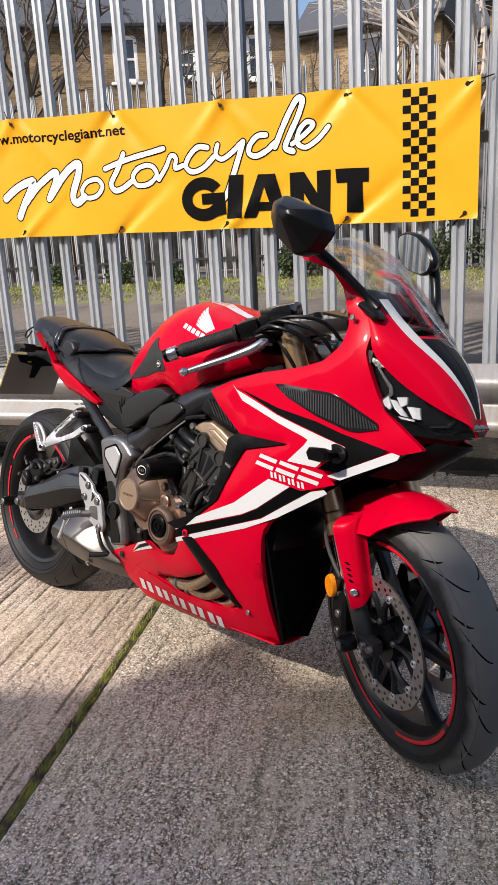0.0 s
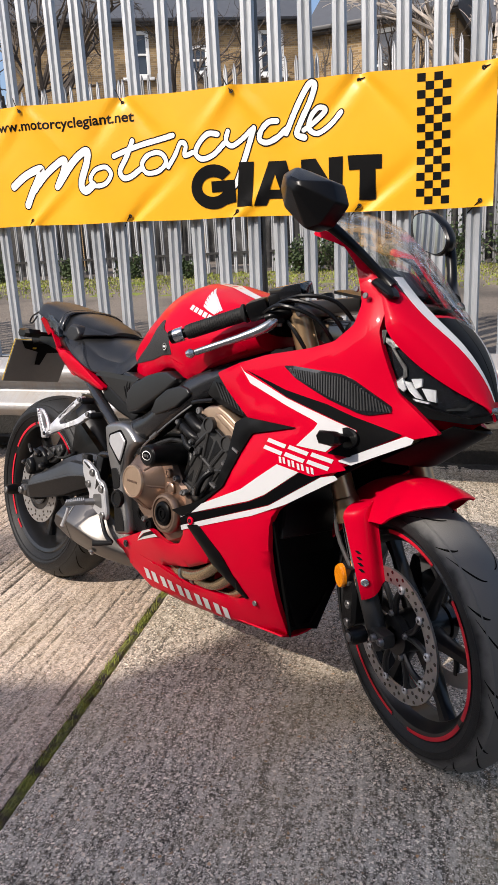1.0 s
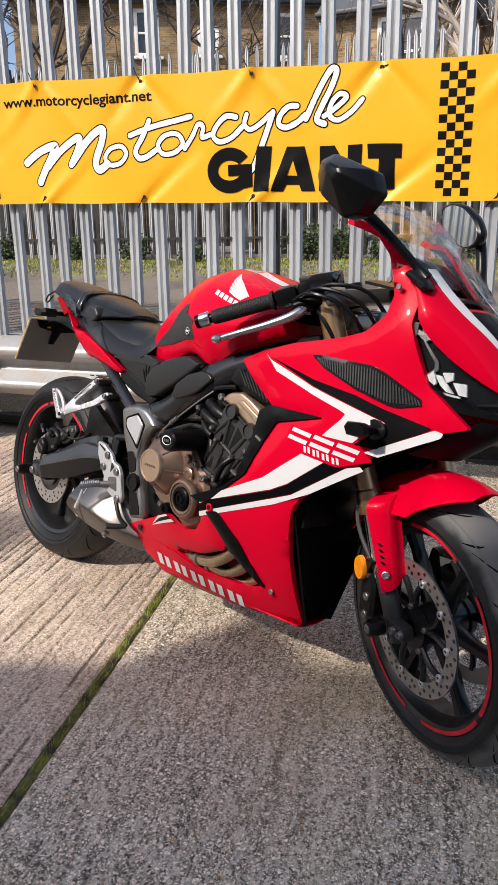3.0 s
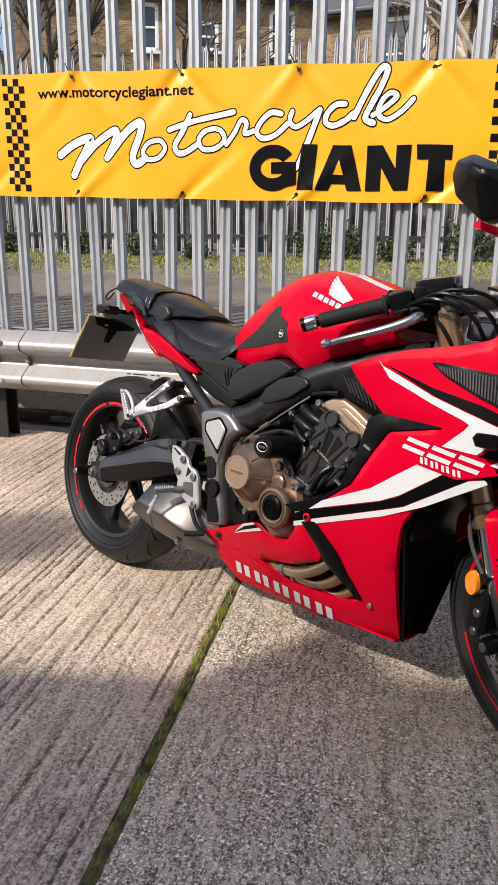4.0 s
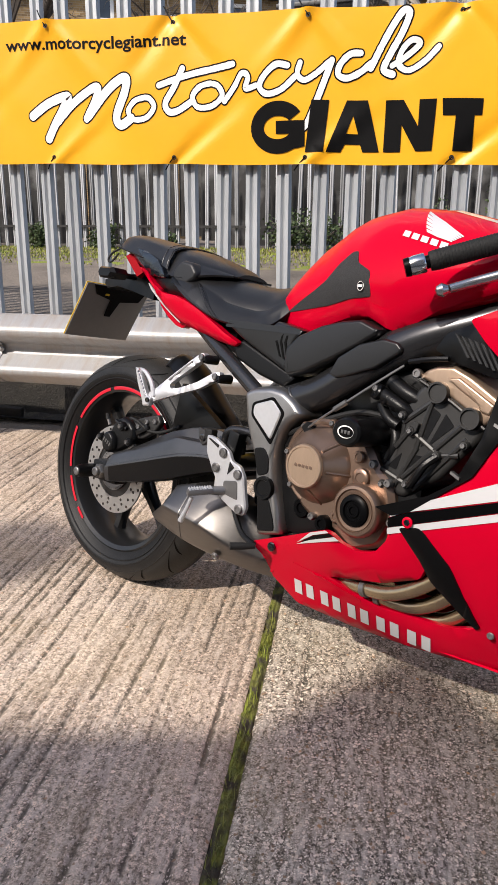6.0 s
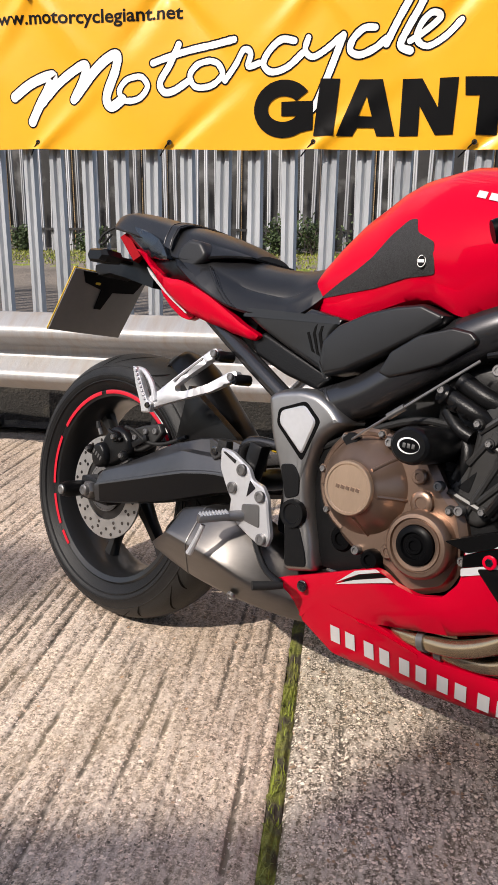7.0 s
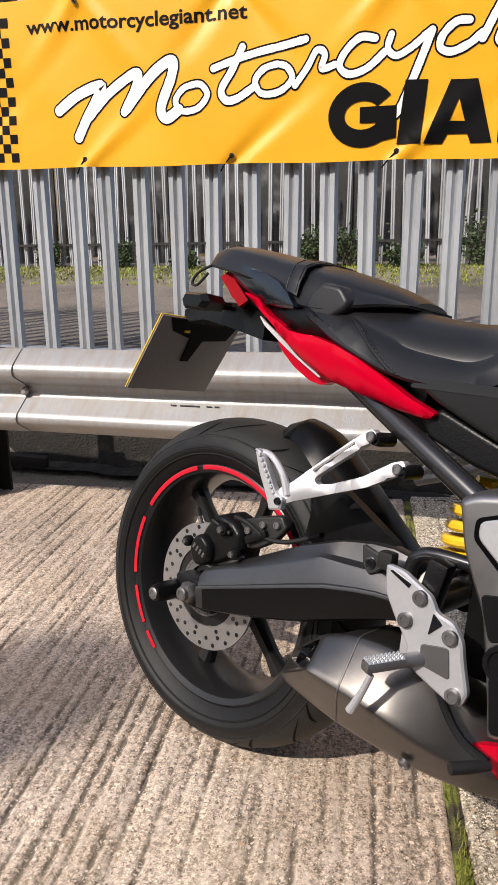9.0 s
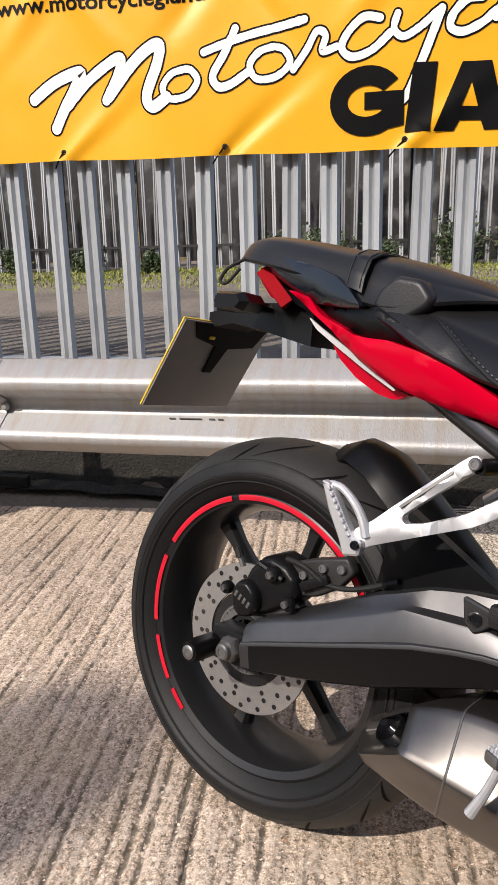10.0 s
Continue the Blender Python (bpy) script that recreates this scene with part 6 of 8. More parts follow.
both("tank_lip", [(0.526, 0.758), (0.550, 0.770), (0.590, 0.771), (0.630, 0.781), (0.700, 0.795), (0.765, 0.810), (0.800, 0.806), (0.840, 0.795), (0.884, 0.822), (0.990, 0.858), (1.040, 0.862), (1.050, 0.846), (0.985, 0.823), (0.930, 0.801), (0.880, 0.772), (0.854, 0.759), (0.834, 0.763), (0.788, 0.783), (0.740, 0.778), (0.690, 0.764), (0.630, 0.742), (0.580, 0.738), (0.548, 0.744)], tank_y, RED, tank, "sculpted lower lip of the tank", thick=0.006, lift=0.004, roll=0.0025, step=0.014)
part("tank_cover", box(bmesh.new(), (1.06, 0, 0.925), (0.10, 0.24, 0.07), Euler((0, 0.25, 0)).to_matrix(), bevel=0.02), PLASTIC, bike)


def seat_loft(stations, material, name, label, parent=bike):
    """A padded seat from stations (x, top, edge, half width, crown)."""
    rings = []
    for x, zt, ze, w, c in stations:
        zc = zt - c
        half = [(0, zt), (0.25 * w, zt - 0.03 * c), (0.48 * w, zt - 0.25 * c), (0.66 * w, zt - 0.66 * c), (0.735 * w, zc + 0.09 * c), (0.75 * w, zc), (0.785 * w, zc - 0.06 * (zc - ze)), (0.90 * w, zc - (zc - ze) * 0.48), (0.985 * w, ze + 0.10 * (zc - ze)), (w, ze + 0.004), (0.97 * w, ze)]
        rings.append([Vector((x, -y, z)) for y, z in half] + [Vector((x, y, z)) for y, z in half[:0:-1]])
    return part(name, mend(loft(bmesh.new(), rings)), material, parent, label, smooth=38)


def smooth_stations(st, k=4):
    cols = list(zip(*st))
    ts = np.arange(len(st))
    tt = np.linspace(0, len(st) - 1, (len(st) - 1) * k + 1)
    out = []
    for t in tt:
        i = min(int(t), len(st) - 2)
        f = t - i
        row = []
        for c in cols:
            a, b, d, e = c[max(i - 1, 0)], c[i], c[i + 1], c[min(i + 2, len(st) - 1)]
            row.append(0.5 * (2 * b + (d - a) * f + (2 * a - 5 * b + 4 * d - e) * f * f + (3 * b - a - 3 * d + e) * f ** 3))
        out.append(row)
    return out


SEAT_ST = smooth_stations([(0.150, 0.868, 0.835, 0.105, 0.020), (0.22, 0.872, 0.812, 0.135, 0.026), (0.27, 0.864, 0.785, 0.144, 0.036), (0.34, 0.850, 0.757, 0.148, 0.048), (0.386, 0.842, 0.743, 0.147, 0.056),
                                  (0.438, 0.836, 0.736, 0.142, 0.058), (0.478, 0.836, 0.735, 0.134, 0.060), (0.510, 0.842, 0.739, 0.126, 0.052), (0.530, 0.847, 0.748, 0.116, 0.042), (0.555, 0.855, 0.775, 0.100, 0.034), (0.580, 0.862, 0.812, 0.080, 0.024), (0.598, 0.868, 0.840, 0.062, 0.014)])
seat = seat_loft(SEAT_ST, SEATVINYL, "rider_seat", "black vinyl rider seat with stitched seams")
pillion = seat_loft(smooth_stations([(-0.105, 0.926, 0.914, 0.045, 0.006), (-0.085, 0.946, 0.908, 0.070, 0.010), (-0.04, 0.952, 0.900, 0.088, 0.012), (0.03, 0.943, 0.885, 0.098, 0.014), (0.10, 0.930, 0.866, 0.106, 0.016),
                                     (0.16, 0.919, 0.842, 0.116, 0.018), (0.215, 0.908, 0.832, 0.122, 0.022), (0.262, 0.895, 0.838, 0.116, 0.024), (0.31, 0.880, 0.845, 0.098, 0.018), (0.352, 0.862, 0.848, 0.070, 0.010)]),
                    SEATVINYL, "pillion_seat", "black vinyl pillion pad with a strap")
# strap over the pillion, and piping seams
def seat_section(x, zt, ze, w, c, grow):
    half = [(0, zt), (0.35 * w, zt - 0.002), (0.62 * w, zt - c * 0.35), (0.84 * w, zt - c), (0.965 * w, zt - c - (zt - c - ze) * 0.45), (w, ze + 0.012)]
    return [Vector((x, -y - grow if y else 0, z + grow)) for y, z in half[::-1]] + [Vector((x, y + grow, z + grow)) for y, z in half[1:]]


def strap(a, b, lift=0.0030):
    """A flat band over the pillion pad: a across its width, b from side to side."""
    dx = 0.030 * a
    row = seat_section(0.142 + dx, 0.922 - 0.21 * dx, 0.848 - 0.3 * dx, 0.113 + 0.12 * dx, 0.017, lift + 0.0012 * math.sin(math.pi * a))
    t = b * (len(row) - 1)
    i = min(int(t), len(row) - 2)
    return row[i].lerp(row[i + 1], t - i)


band = part("strap", doubled(strap, 5, 40, 0.003), SEATVINYL, pillion, "flat stitched vinyl strap", smooth=60)
for a in (0.14, 0.86):
    part("stitching", tube(bmesh.new(), [strap(a, b, 0.0036) for b in np.linspace(0.02, 0.98, 30)], 0.0008, 5, smooth=0), SATIN_DARK, band)


def seat_point(x, k, out=0.001):
    """A point of the rider seat's right side: k runs 0 at the edge of the top to 1 at the bottom."""
    zt, ze, w, c = (float(np.interp(x, [q[0] for q in SEAT_ST], [q[i] for q in SEAT_ST])) for i in (1, 2, 3, 4))
    zc = zt - c
    ys, zz = (0.75 * w, 0.785 * w, 0.90 * w, 0.985 * w), (zc, zc - 0.06 * (zc - ze), zc - (zc - ze) * 0.48, ze + 0.10 * (zc - ze))
    return Vector((x, -float(np.interp(k, (0, 0.08, 0.5, 1), ys)) - out, float(np.interp(k, (0, 0.08, 0.5, 1), zz)) + out * 0.5))


for dx in (0.0, 0.006):
    part("stitching", tube(bmesh.new(), [seat_point(0.280 + dx + 0.105 * k, min(1.0, 1.05 * k)) for k in np.linspace(0, 1, 12)], 0.0013 if dx else 0.0022, 6), SEATVINYL, seat)
for k in range(16):
    u = (k + 0.5) / 16
    a, b = seat_point(0.289 + 0.105 * u, u, 0.0016), seat_point(0.289 + 0.105 * (u + 0.03), u + 0.03, 0.0016)
    part("stitch", tube(bmesh.new(), [a, b], 0.0009, 5), SATIN_DARK, seat)
def seat_y(x, z):
    """The rider seat's right side at height z."""
    zt, ze, w, c = (float(np.interp(x, [q[0] for q in SEAT_ST], [q[i] for q in SEAT_ST])) for i in (1, 2, 3, 4))
    zc = zt - c
    zz, ys = (ze + 0.10 * (zc - ze), zc - (zc - ze) * 0.48, zc - 0.06 * (zc - ze), zc), (0.985 * w, 0.90 * w, 0.785 * w, 0.75 * w)
    return -float(np.interp(z, zz, ys))


for s in (-1, 1):
    part("seat_side", shell([(0.252, 0.806), (0.270, 0.820), (0.285, 0.824), (0.316, 0.805), (0.345, 0.780), (0.366, 0.760), (0.372, 0.752), (0.340, 0.764), (0.296, 0.782)], seat_y, side=s, thick=0.006, lift=0.0022, step=0.014, roll=0.002, r=0.004), SEATGRAIN, seat, "honeycomb-textured vinyl side panel", smooth=60)
    bol = bossed([(0.188, 0.838), (0.200, 0.862), (0.222, 0.878), (0.258, 0.872), (0.276, 0.850), (0.272, 0.836), (0.238, 0.816), (0.222, 0.812)], -0.112, -0.121, 0.008, -0.08, r=0.008)
    if s > 0:
        bmesh.ops.scale(bol, vec=(1, -1, 1), verts=bol.verts)
        bmesh.ops.reverse_faces(bol, faces=bol.faces)
    part("pillion_side", bol, SEATGRAIN, pillion, "honeycomb-textured vinyl side panel", smooth=40)
part("helmet_loop", tube(bmesh.new(), [(-0.075, -0.070, 0.912), (-0.105, -0.080, 0.895), (-0.118, -0.082, 0.875), (-0.105, -0.080, 0.872), (-0.085, -0.074, 0.895)], 0.0028, 8), RUBGRIP, pillion)

# tail: dark core, grey side panels, red flashes, lamp
rings = [[Vector((x, y, z)) for y, z in ((-w, zb), (-w, zt), (w, zt), (w, zb))] for x, w, zb, zt in ((-0.060, 0.035, 0.880, 0.905), (0.0, 0.060, 0.852, 0.89), (0.12, 0.080, 0.806, 0.86), (0.26, 0.098, 0.738, 0.83), (0.42, 0.105, 0.69, 0.76))]
part("tail_core", mend(loft(bmesh.new(), rings)), PLASTIC, bike)
tail_y = bend([(0.06, 0.857, -0.095), (0.09, 0.813, -0.098), (0.17, 0.797, -0.128), (0.166, 0.758, -0.112), (0.31, 0.763, -0.142), (0.36, 0.708, -0.130), (0.45, 0.70, -0.135), (0.25, 0.735, -0.126), (-0.03, 0.90, -0.075), (0.12, 0.87, -0.112)])
GLOSSBLUE = mat("blue_black_gloss_panel", (0.008, 0.010, 0.014), 0.22, var=0.1, vscale=8, spec=0.5, coat=0.3)
FLASH = [(0.028, 0.860), (0.044, 0.858), (0.075, 0.849), (0.094, 0.830), (0.107, 0.822), (0.152, 0.807), (0.175, 0.797), (0.195, 0.794), (0.231, 0.792), (0.280, 0.780), (0.325, 0.763), (0.361, 0.745), (0.410, 0.718), (0.455, 0.700), (0.440, 0.690),
         (0.383, 0.699), (0.361, 0.706), (0.325, 0.712), (0.283, 0.722), (0.246, 0.732), (0.210, 0.749), (0.182, 0.765), (0.157, 0.783), (0.127, 0.803), (0.088, 0.824), (0.057, 0.844)]
PANEL = [(-0.046, 0.909), (-0.018, 0.915), (0.041, 0.903), (0.090, 0.890), (0.125, 0.877), (0.157, 0.857), (0.179, 0.838), (0.181, 0.832), (0.143, 0.834), (0.087, 0.840), (0.068, 0.848), (0.023, 0.867), (-0.011, 0.884)]
INFILL = [(0.066, 0.850), (0.087, 0.842), (0.143, 0.836), (0.183, 0.832), (0.200, 0.836), (0.244, 0.814), (0.275, 0.800), (0.262, 0.786), (0.189, 0.792), (0.145, 0.803), (0.094, 0.826)]
for s in (-1, 1):
    part("tail_flash", shell(FLASH, tail_y, side=s, thick=0.02, lift=0.008, step=0.016, roll=0.004, r=0.004), RED, bike, "glossy red tail fairing", smooth=70)
    part("tail_panel", shell(PANEL, tail_y, side=s, thick=0.016, lift=0.004, step=0.016, roll=0.004, r=0.004), GLOSSBLUE, bike, "blue-black gloss tail panel", smooth=70)
    part("tail_infill", shell(INFILL, lambda x, z: tail_y(x, z) + 0.012, side=s, thick=0.016, lift=0.0005, step=0.016, roll=0.003, r=0.004), PLASTIC, bike, "dark plastic infill panel", smooth=70)
both("tail_under", [(0.107, 0.797), (0.143, 0.775), (0.184, 0.753), (0.240, 0.729), (0.256, 0.724), (0.231, 0.716), (0.202, 0.721), (0.162, 0.740), (0.130, 0.765)], lambda x, z: tail_y(x, z) + 0.010, RED, bike, thick=0.02)
both("tail_line", [(0.070, 0.822), (0.094, 0.809), (0.155, 0.780), (0.196, 0.757), (0.240, 0.730), (0.236, 0.728), (0.184, 0.754), (0.143, 0.776), (0.088, 0.804)], lambda x, z: tail_y(x, z) + 0.002, WHITEPAINT, bike, thick=0.004, roll=0)
both("lamp_side", [(-0.054, 0.898), (-0.032, 0.898), (-0.011, 0.875), (-0.001, 0.848), (-0.025, 0.851), (-0.051, 0.877)], lambda x, z: tail_y(x, z) + 0.004, REDLENS, bike, "red tail lamp lens", thick=0.02, r=0.005)
lamp_bm = doubled(lambda a, b: Vector((-0.062 + 0.055 * a + 0.03 * (2 * b - 1) ** 2, (2 * b - 1) * 0.072, 0.900 - 0.052 * a)), 6, 12, 0.02)
part("tail_lamp", lamp_bm, REDLENS, bike, "red tail lamp lens")
part("plate_arm", mend(loft(bmesh.new(), [[Vector((x, y, z)) for y, z in ((-w, z0), (-w, z1), (w, z1), (w, z0))] for x, w, z0, z1 in ((0.05, 0.05, 0.78, 0.845), (-0.05, 0.045, 0.80, 0.845), (-0.12, 0.04, 0.81, 0.838), (-0.165, 0.05, 0.80, 0.826))])), PLASTIC, bike)
for s in (-1, 1):
    ind = part("indicator", mend(loft(bmesh.new(), [[Vector((x, s * y, z)) for x, z in ((cx - 0.030 * k, 0.836), (cx - 0.022 * k, 0.836 + 0.015 * k), (cx + 0.03 * k, 0.836 + 0.014 * k), (cx + 0.042 * k, 0.836), (cx + 0.03 * k, 0.836 - 0.014 * k), (cx - 0.022 * k, 0.836 - 0.014 * k))] for cx, y, k in ((-0.050, 0.045, 0.45), (-0.050, 0.085, 0.5), (-0.048, 0.095, 0.95), (-0.045, 0.140, 1.0), (-0.045, 0.150, 0.7))])), PLASTIC, bike, "black rear indicator", smooth=30)
    part("lens", box(bmesh.new(), (-0.074, s * 0.118, 0.836), (0.006, 0.04, 0.020), bevel=0.003), LAMPBLK, ind)
# number plate seen from its blank back
PLM = Matrix(((0, 0.507, 0.862, -0.205), (1, 0, 0, 0), (0, 0.862, -0.507, 0.733), (0, 0, 0, 1)))
bm = box(bmesh.new(), (0, 0, 0), (0.222, 0.176, 0.003), bevel=0.001)
plate = part("number_plate", bm, PLATEBACK, bike, "dark back of a rear number plate")
plate.matrix_basis = PLM
yb = box(bmesh.new(), (0, 0, -0.0035), (0.2255, 0.179, 0.003), bevel=0.001)
part("plate_face", yb, YELLOW, plate, "yellow plate face, edge only")
part("plate_bracket", solid([(-0.09, 0.088), (0.10, 0.088), (0.085, 0.05), (0.02, 0.042), (0.008, -0.01), (-0.012, -0.01), (-0.016, 0.045), (-0.07, 0.058)], 0.006, 0.002, 0.001), BLACKLAC, plate).matrix_basis = Matrix(((1, 0, 0, 0), (0, 0, 1, 0), (0, 1, 0, 0), (0, 0, 0, 1)))
part("plate_light", box(bmesh.new(), (-0.035, 0.062, 0.006), (0.014, 0.006, 0.004), bevel=0.001), YELLOW, plate)

# black covers under the tank
mirrored("side_cover", lambda: bossed([(0.410, 0.742), (0.540, 0.740), (0.563, 0.756), (0.640, 0.742), (0.618, 0.715), (0.612, 0.690), (0.612, 0.664), (0.630, 0.644), (0.525, 0.684), (0.455, 0.715)], -0.134, -0.141, 0.008, -0.10, r=0.003, y_of=lambda x, z: -0.10 * max(0.0, x - 0.53)), COVER, bike, "matt black triangular side cover")
# near-black plates stand in for the shaded slots
for k in range(3):
    for s in (-1, 1):
        part("cover_slot", shell([(0.571 + 0.013 * k, 0.734 - 0.003 * k), (0.576 + 0.013 * k, 0.735 - 0.003 * k), (0.573 + 0.013 * k, 0.715), (0.584 + 0.013 * k, 0.690 - 0.004 * k), (0.590 + 0.012 * k, 0.682 - 0.004 * k), (0.583 + 0.012 * k, 0.684 - 0.004 * k), (0.567 + 0.013 * k, 0.714)], lambda x, z: -0.1425 - 0.10 * max(0.0, x - 0.53), side=s, thick=0.002, lift=0.0, r=0.001, roll=0.0, step=0.02), VOID, bike)
mirrored("knee_cover", lambda: bossed([(0.626, 0.646), (0.612, 0.668), (0.614, 0.705), (0.642, 0.733), (0.695, 0.757), (0.743, 0.770), (0.786, 0.776), (0.830, 0.761), (0.824, 0.748), (0.788, 0.724), (0.736, 0.694), (0.668, 0.658)], -0.155, -0.170, 0.007, -0.11, r=0.004), COVER, bike, "matt black knee cover")
mirrored("frame_cover", lambda: bossed([(0.728, 0.664), (0.745, 0.700), (0.789, 0.730), (0.841, 0.745), (0.872, 0.741), (0.884, 0.730), (0.880, 0.720), (0.833, 0.687), (0.781, 0.667), (0.748, 0.657)], -0.160, -0.170, 0.005, -0.13, r=0.004), COVER, bike, "matt black frame cover")
mirrored("lower_cover", lambda: bossed([(0.425, 0.690), (0.455, 0.710), (0.525, 0.682), (0.622, 0.645), (0.590, 0.618), (0.511, 0.637), (0.44, 0.665)], -0.118, -0.126, 0.008, -0.09), ENGBLK, bike, "black lower cover")
part("airbox", box(bmesh.new(), (0.85, 0, 0.745), (0.34, 0.20, 0.11), bevel=0.03), ENGBLK, bike)
both("air_duct", [(0.945, 0.735), (0.965, 0.765), (1.028, 0.792), (1.060, 0.765), (1.100, 0.715), (1.115, 0.695), (1.060, 0.700), (0.995, 0.716)], bend([(0.95, 0.74, -0.170), (1.03, 0.79, -0.18), (1.11, 0.70, -0.178), (1.0, 0.715, -0.175)]), PLASTIC, bike, "black ribbed air duct", thick=0.02, roll=0.005)
for k in range(7):
    part("duct_rib", shell([(0.985 + 0.012 * k, 0.766 - 0.003 * k), (0.990 + 0.012 * k, 0.764 - 0.003 * k), (1.018 + 0.012 * k, 0.728 - 0.004 * k), (1.013 + 0.012 * k, 0.728 - 0.004 * k)], flat(-0.180), lift=0.003, thick=0.005, r=0, step=0.02), SLATGREY, bike)

# ---------------------------------------------------------------- engine
part("crankcase", box(bmesh.new(), (0.79, 0, 0.43), (0.34, 0.30, 0.22), bevel=0.03), ENGBLK, bike, "black engine crankcase")
part("gearbox", box(bmesh.new(), (0.66, 0, 0.42), (0.14, 0.26, 0.20), bevel=0.03), ENGBLK, bike)
cyl = bossed([(0.900, 0.625), (0.922, 0.664), (0.940, 0.682), (1.000, 0.664), (1.062, 0.628), (1.050, 0.590), (0.990, 0.510), (0.925, 0.462), (0.880, 0.466), (0.868, 0.506), (0.896, 0.560)], -0.150, -0.160, 0.010, 0.150)
cyl = part("cylinder_block", cyl, CHARCOAL, bike, "charcoal grey cylinder block", smooth=30)
head = bossed([(0.920, 0.684), (0.935, 0.700), (0.952, 0.708), (0.985, 0.712), (1.020, 0.698), (1.084, 0.662), (1.080, 0.640), (1.056, 0.616), (1.020, 0.638), (0.985, 0.656), (0.950, 0.674)], -0.154, -0.164, 0.007, 0.150, r=0.005)
head = part("head_cover", head, BRONZE_CAP, bike, "bronze cylinder head cover", smooth=30)
part("cover_step", bossed([(0.975, 0.690), (1.000, 0.694), (1.072, 0.655), (1.064, 0.636), (1.046, 0.640), (1.040, 0.652), (0.996, 0.676)], -0.163, -0.1685, 0.004, -0.155, r=0.004), BRONZE_CAP, head)
part("gasket", tube(bmesh.new(), [(0.926, -0.162, 0.678), (0.985, -0.164, 0.653), (1.020, -0.164, 0.634), (1.058, -0.162, 0.613)], 0.004, 8), ENGBLK, head)
for x, z, r in ((0.967, 0.662, 0.0195), (1.033, 0.627, 0.0195)):
    knob((x, -0.160, z), r, 0.016, CHARCOAL, head, "cam_cap", sides=28, steps=[(0, -0.012), (r * 0.78, -0.012), (r * 0.80, -0.016), (r * 0.96, -0.016), (r, -0.013), (r, 0)])
for a, b in (((0.955, 0.644), (0.938, 0.560)), ((1.016, 0.610), (0.920, 0.500)), ((1.030, 0.590), (0.945, 0.482)), ((0.922, 0.588), (0.985, 0.553)), ((0.874, 0.507), (0.930, 0.489)), ((0.897, 0.552), (0.920, 0.588)), ((0.905, 0.480), (0.940, 0.560)), ((0.905, 0.600), (0.955, 0.644)), ((0.985, 0.553), (1.020, 0.560))):
    part("rib", tube(bmesh.new(), [(a[0], -0.160, a[1]), (b[0], -0.160, b[1])], 0.0055, 8), CHARCOAL, cyl)
# flat dark plates paint the shade of pockets between the ribs
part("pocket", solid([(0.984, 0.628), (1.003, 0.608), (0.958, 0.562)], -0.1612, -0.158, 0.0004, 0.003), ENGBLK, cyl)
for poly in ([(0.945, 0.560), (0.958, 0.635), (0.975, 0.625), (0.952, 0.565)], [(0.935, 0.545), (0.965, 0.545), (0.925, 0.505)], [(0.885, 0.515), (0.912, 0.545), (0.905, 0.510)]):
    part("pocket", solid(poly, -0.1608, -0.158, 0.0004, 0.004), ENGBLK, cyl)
for x, z in ((0.926, 0.587), (0.982, 0.553), (0.933, 0.490), (0.905, 0.612), (1.030, 0.580), (0.885, 0.480)):
    knob((x, -0.160, z), 0.0085, 0.012, CHARCOAL, cyl, "boss")
    knob((x, -0.171, z), 0.0055, 0.006, STEEL, cyl, "bolt", sides=6)
part("clip", solid([(0.928, 0.606), (0.940, 0.602), (0.936, 0.585), (0.924, 0.588)], -0.170, -0.160, 0.001, 0.003), CHARCOAL, cyl)
part("oil_line", tube(bmesh.new(), [(0.985, -0.170, 0.552), (0.970, -0.180, 0.535), (0.958, -0.182, 0.512), (0.945, -0.175, 0.492)], 0.008, 10), ENGBLK, cyl)
for pts, r in ((((0.835, -0.150, 0.648), (0.860, -0.158, 0.640), (0.895, -0.160, 0.625), (0.915, -0.150, 0.615)), 0.013), (((0.845, -0.145, 0.622), (0.870, -0.155, 0.600), (0.892, -0.155, 0.590)), 0.010), (((0.860, -0.145, 0.668), (0.90, -0.150, 0.650), (0.925, -0.145, 0.640)), 0.015), (((0.875, -0.14, 0.590), (0.890, -0.15, 0.560), (0.880, -0.15, 0.525)), 0.012)):
    part("coolant_hose", tube(bmesh.new(), pts, r, 12), ENGBLK, bike)
for k in range(3):
    knob((0.845 + 0.020 * k, -0.156, 0.644 - 0.009 * k), 0.0155 - 0.001 * k, 0.012, PLASTIC, bike, "throttle_plug", axis=(-0.5, -0.7, 0.3))
knob((0.838, -0.160, 0.652), 0.006, 0.008, STEEL, bike, "hose_bolt")
knob((0.918, -0.158, 0.690), 0.009, 0.010, STEEL, bike, "hose_bolt")
part("bracket_rod", tube(bmesh.new(), [(0.905, -0.175, 0.708), (0.94, -0.178, 0.716), (0.979, -0.175, 0.722)], 0.005, 8), ENGBLK, bike)
part("throttle_body", box(bmesh.new(), (0.86, 0, 0.66), (0.10, 0.24, 0.09), Euler((0, 0.4, 0)).to_matrix(), bevel=0.02), ENGBLK, bike)
for pts, r in ((((0.70, -0.172, 0.550), (0.745, -0.195, 0.578), (0.80, -0.195, 0.620), (0.86, -0.180, 0.672), (0.89, -0.165, 0.700)), 0.0024), (((0.62, -0.14, 0.52), (0.70, -0.15, 0.56), (0.80, -0.15, 0.60), (0.88, -0.15, 0.60)), 0.006)):
    part("cable", tube(bmesh.new(), pts, r, 8), STEEL if r < 0.003 else RUBGRIP, bike)
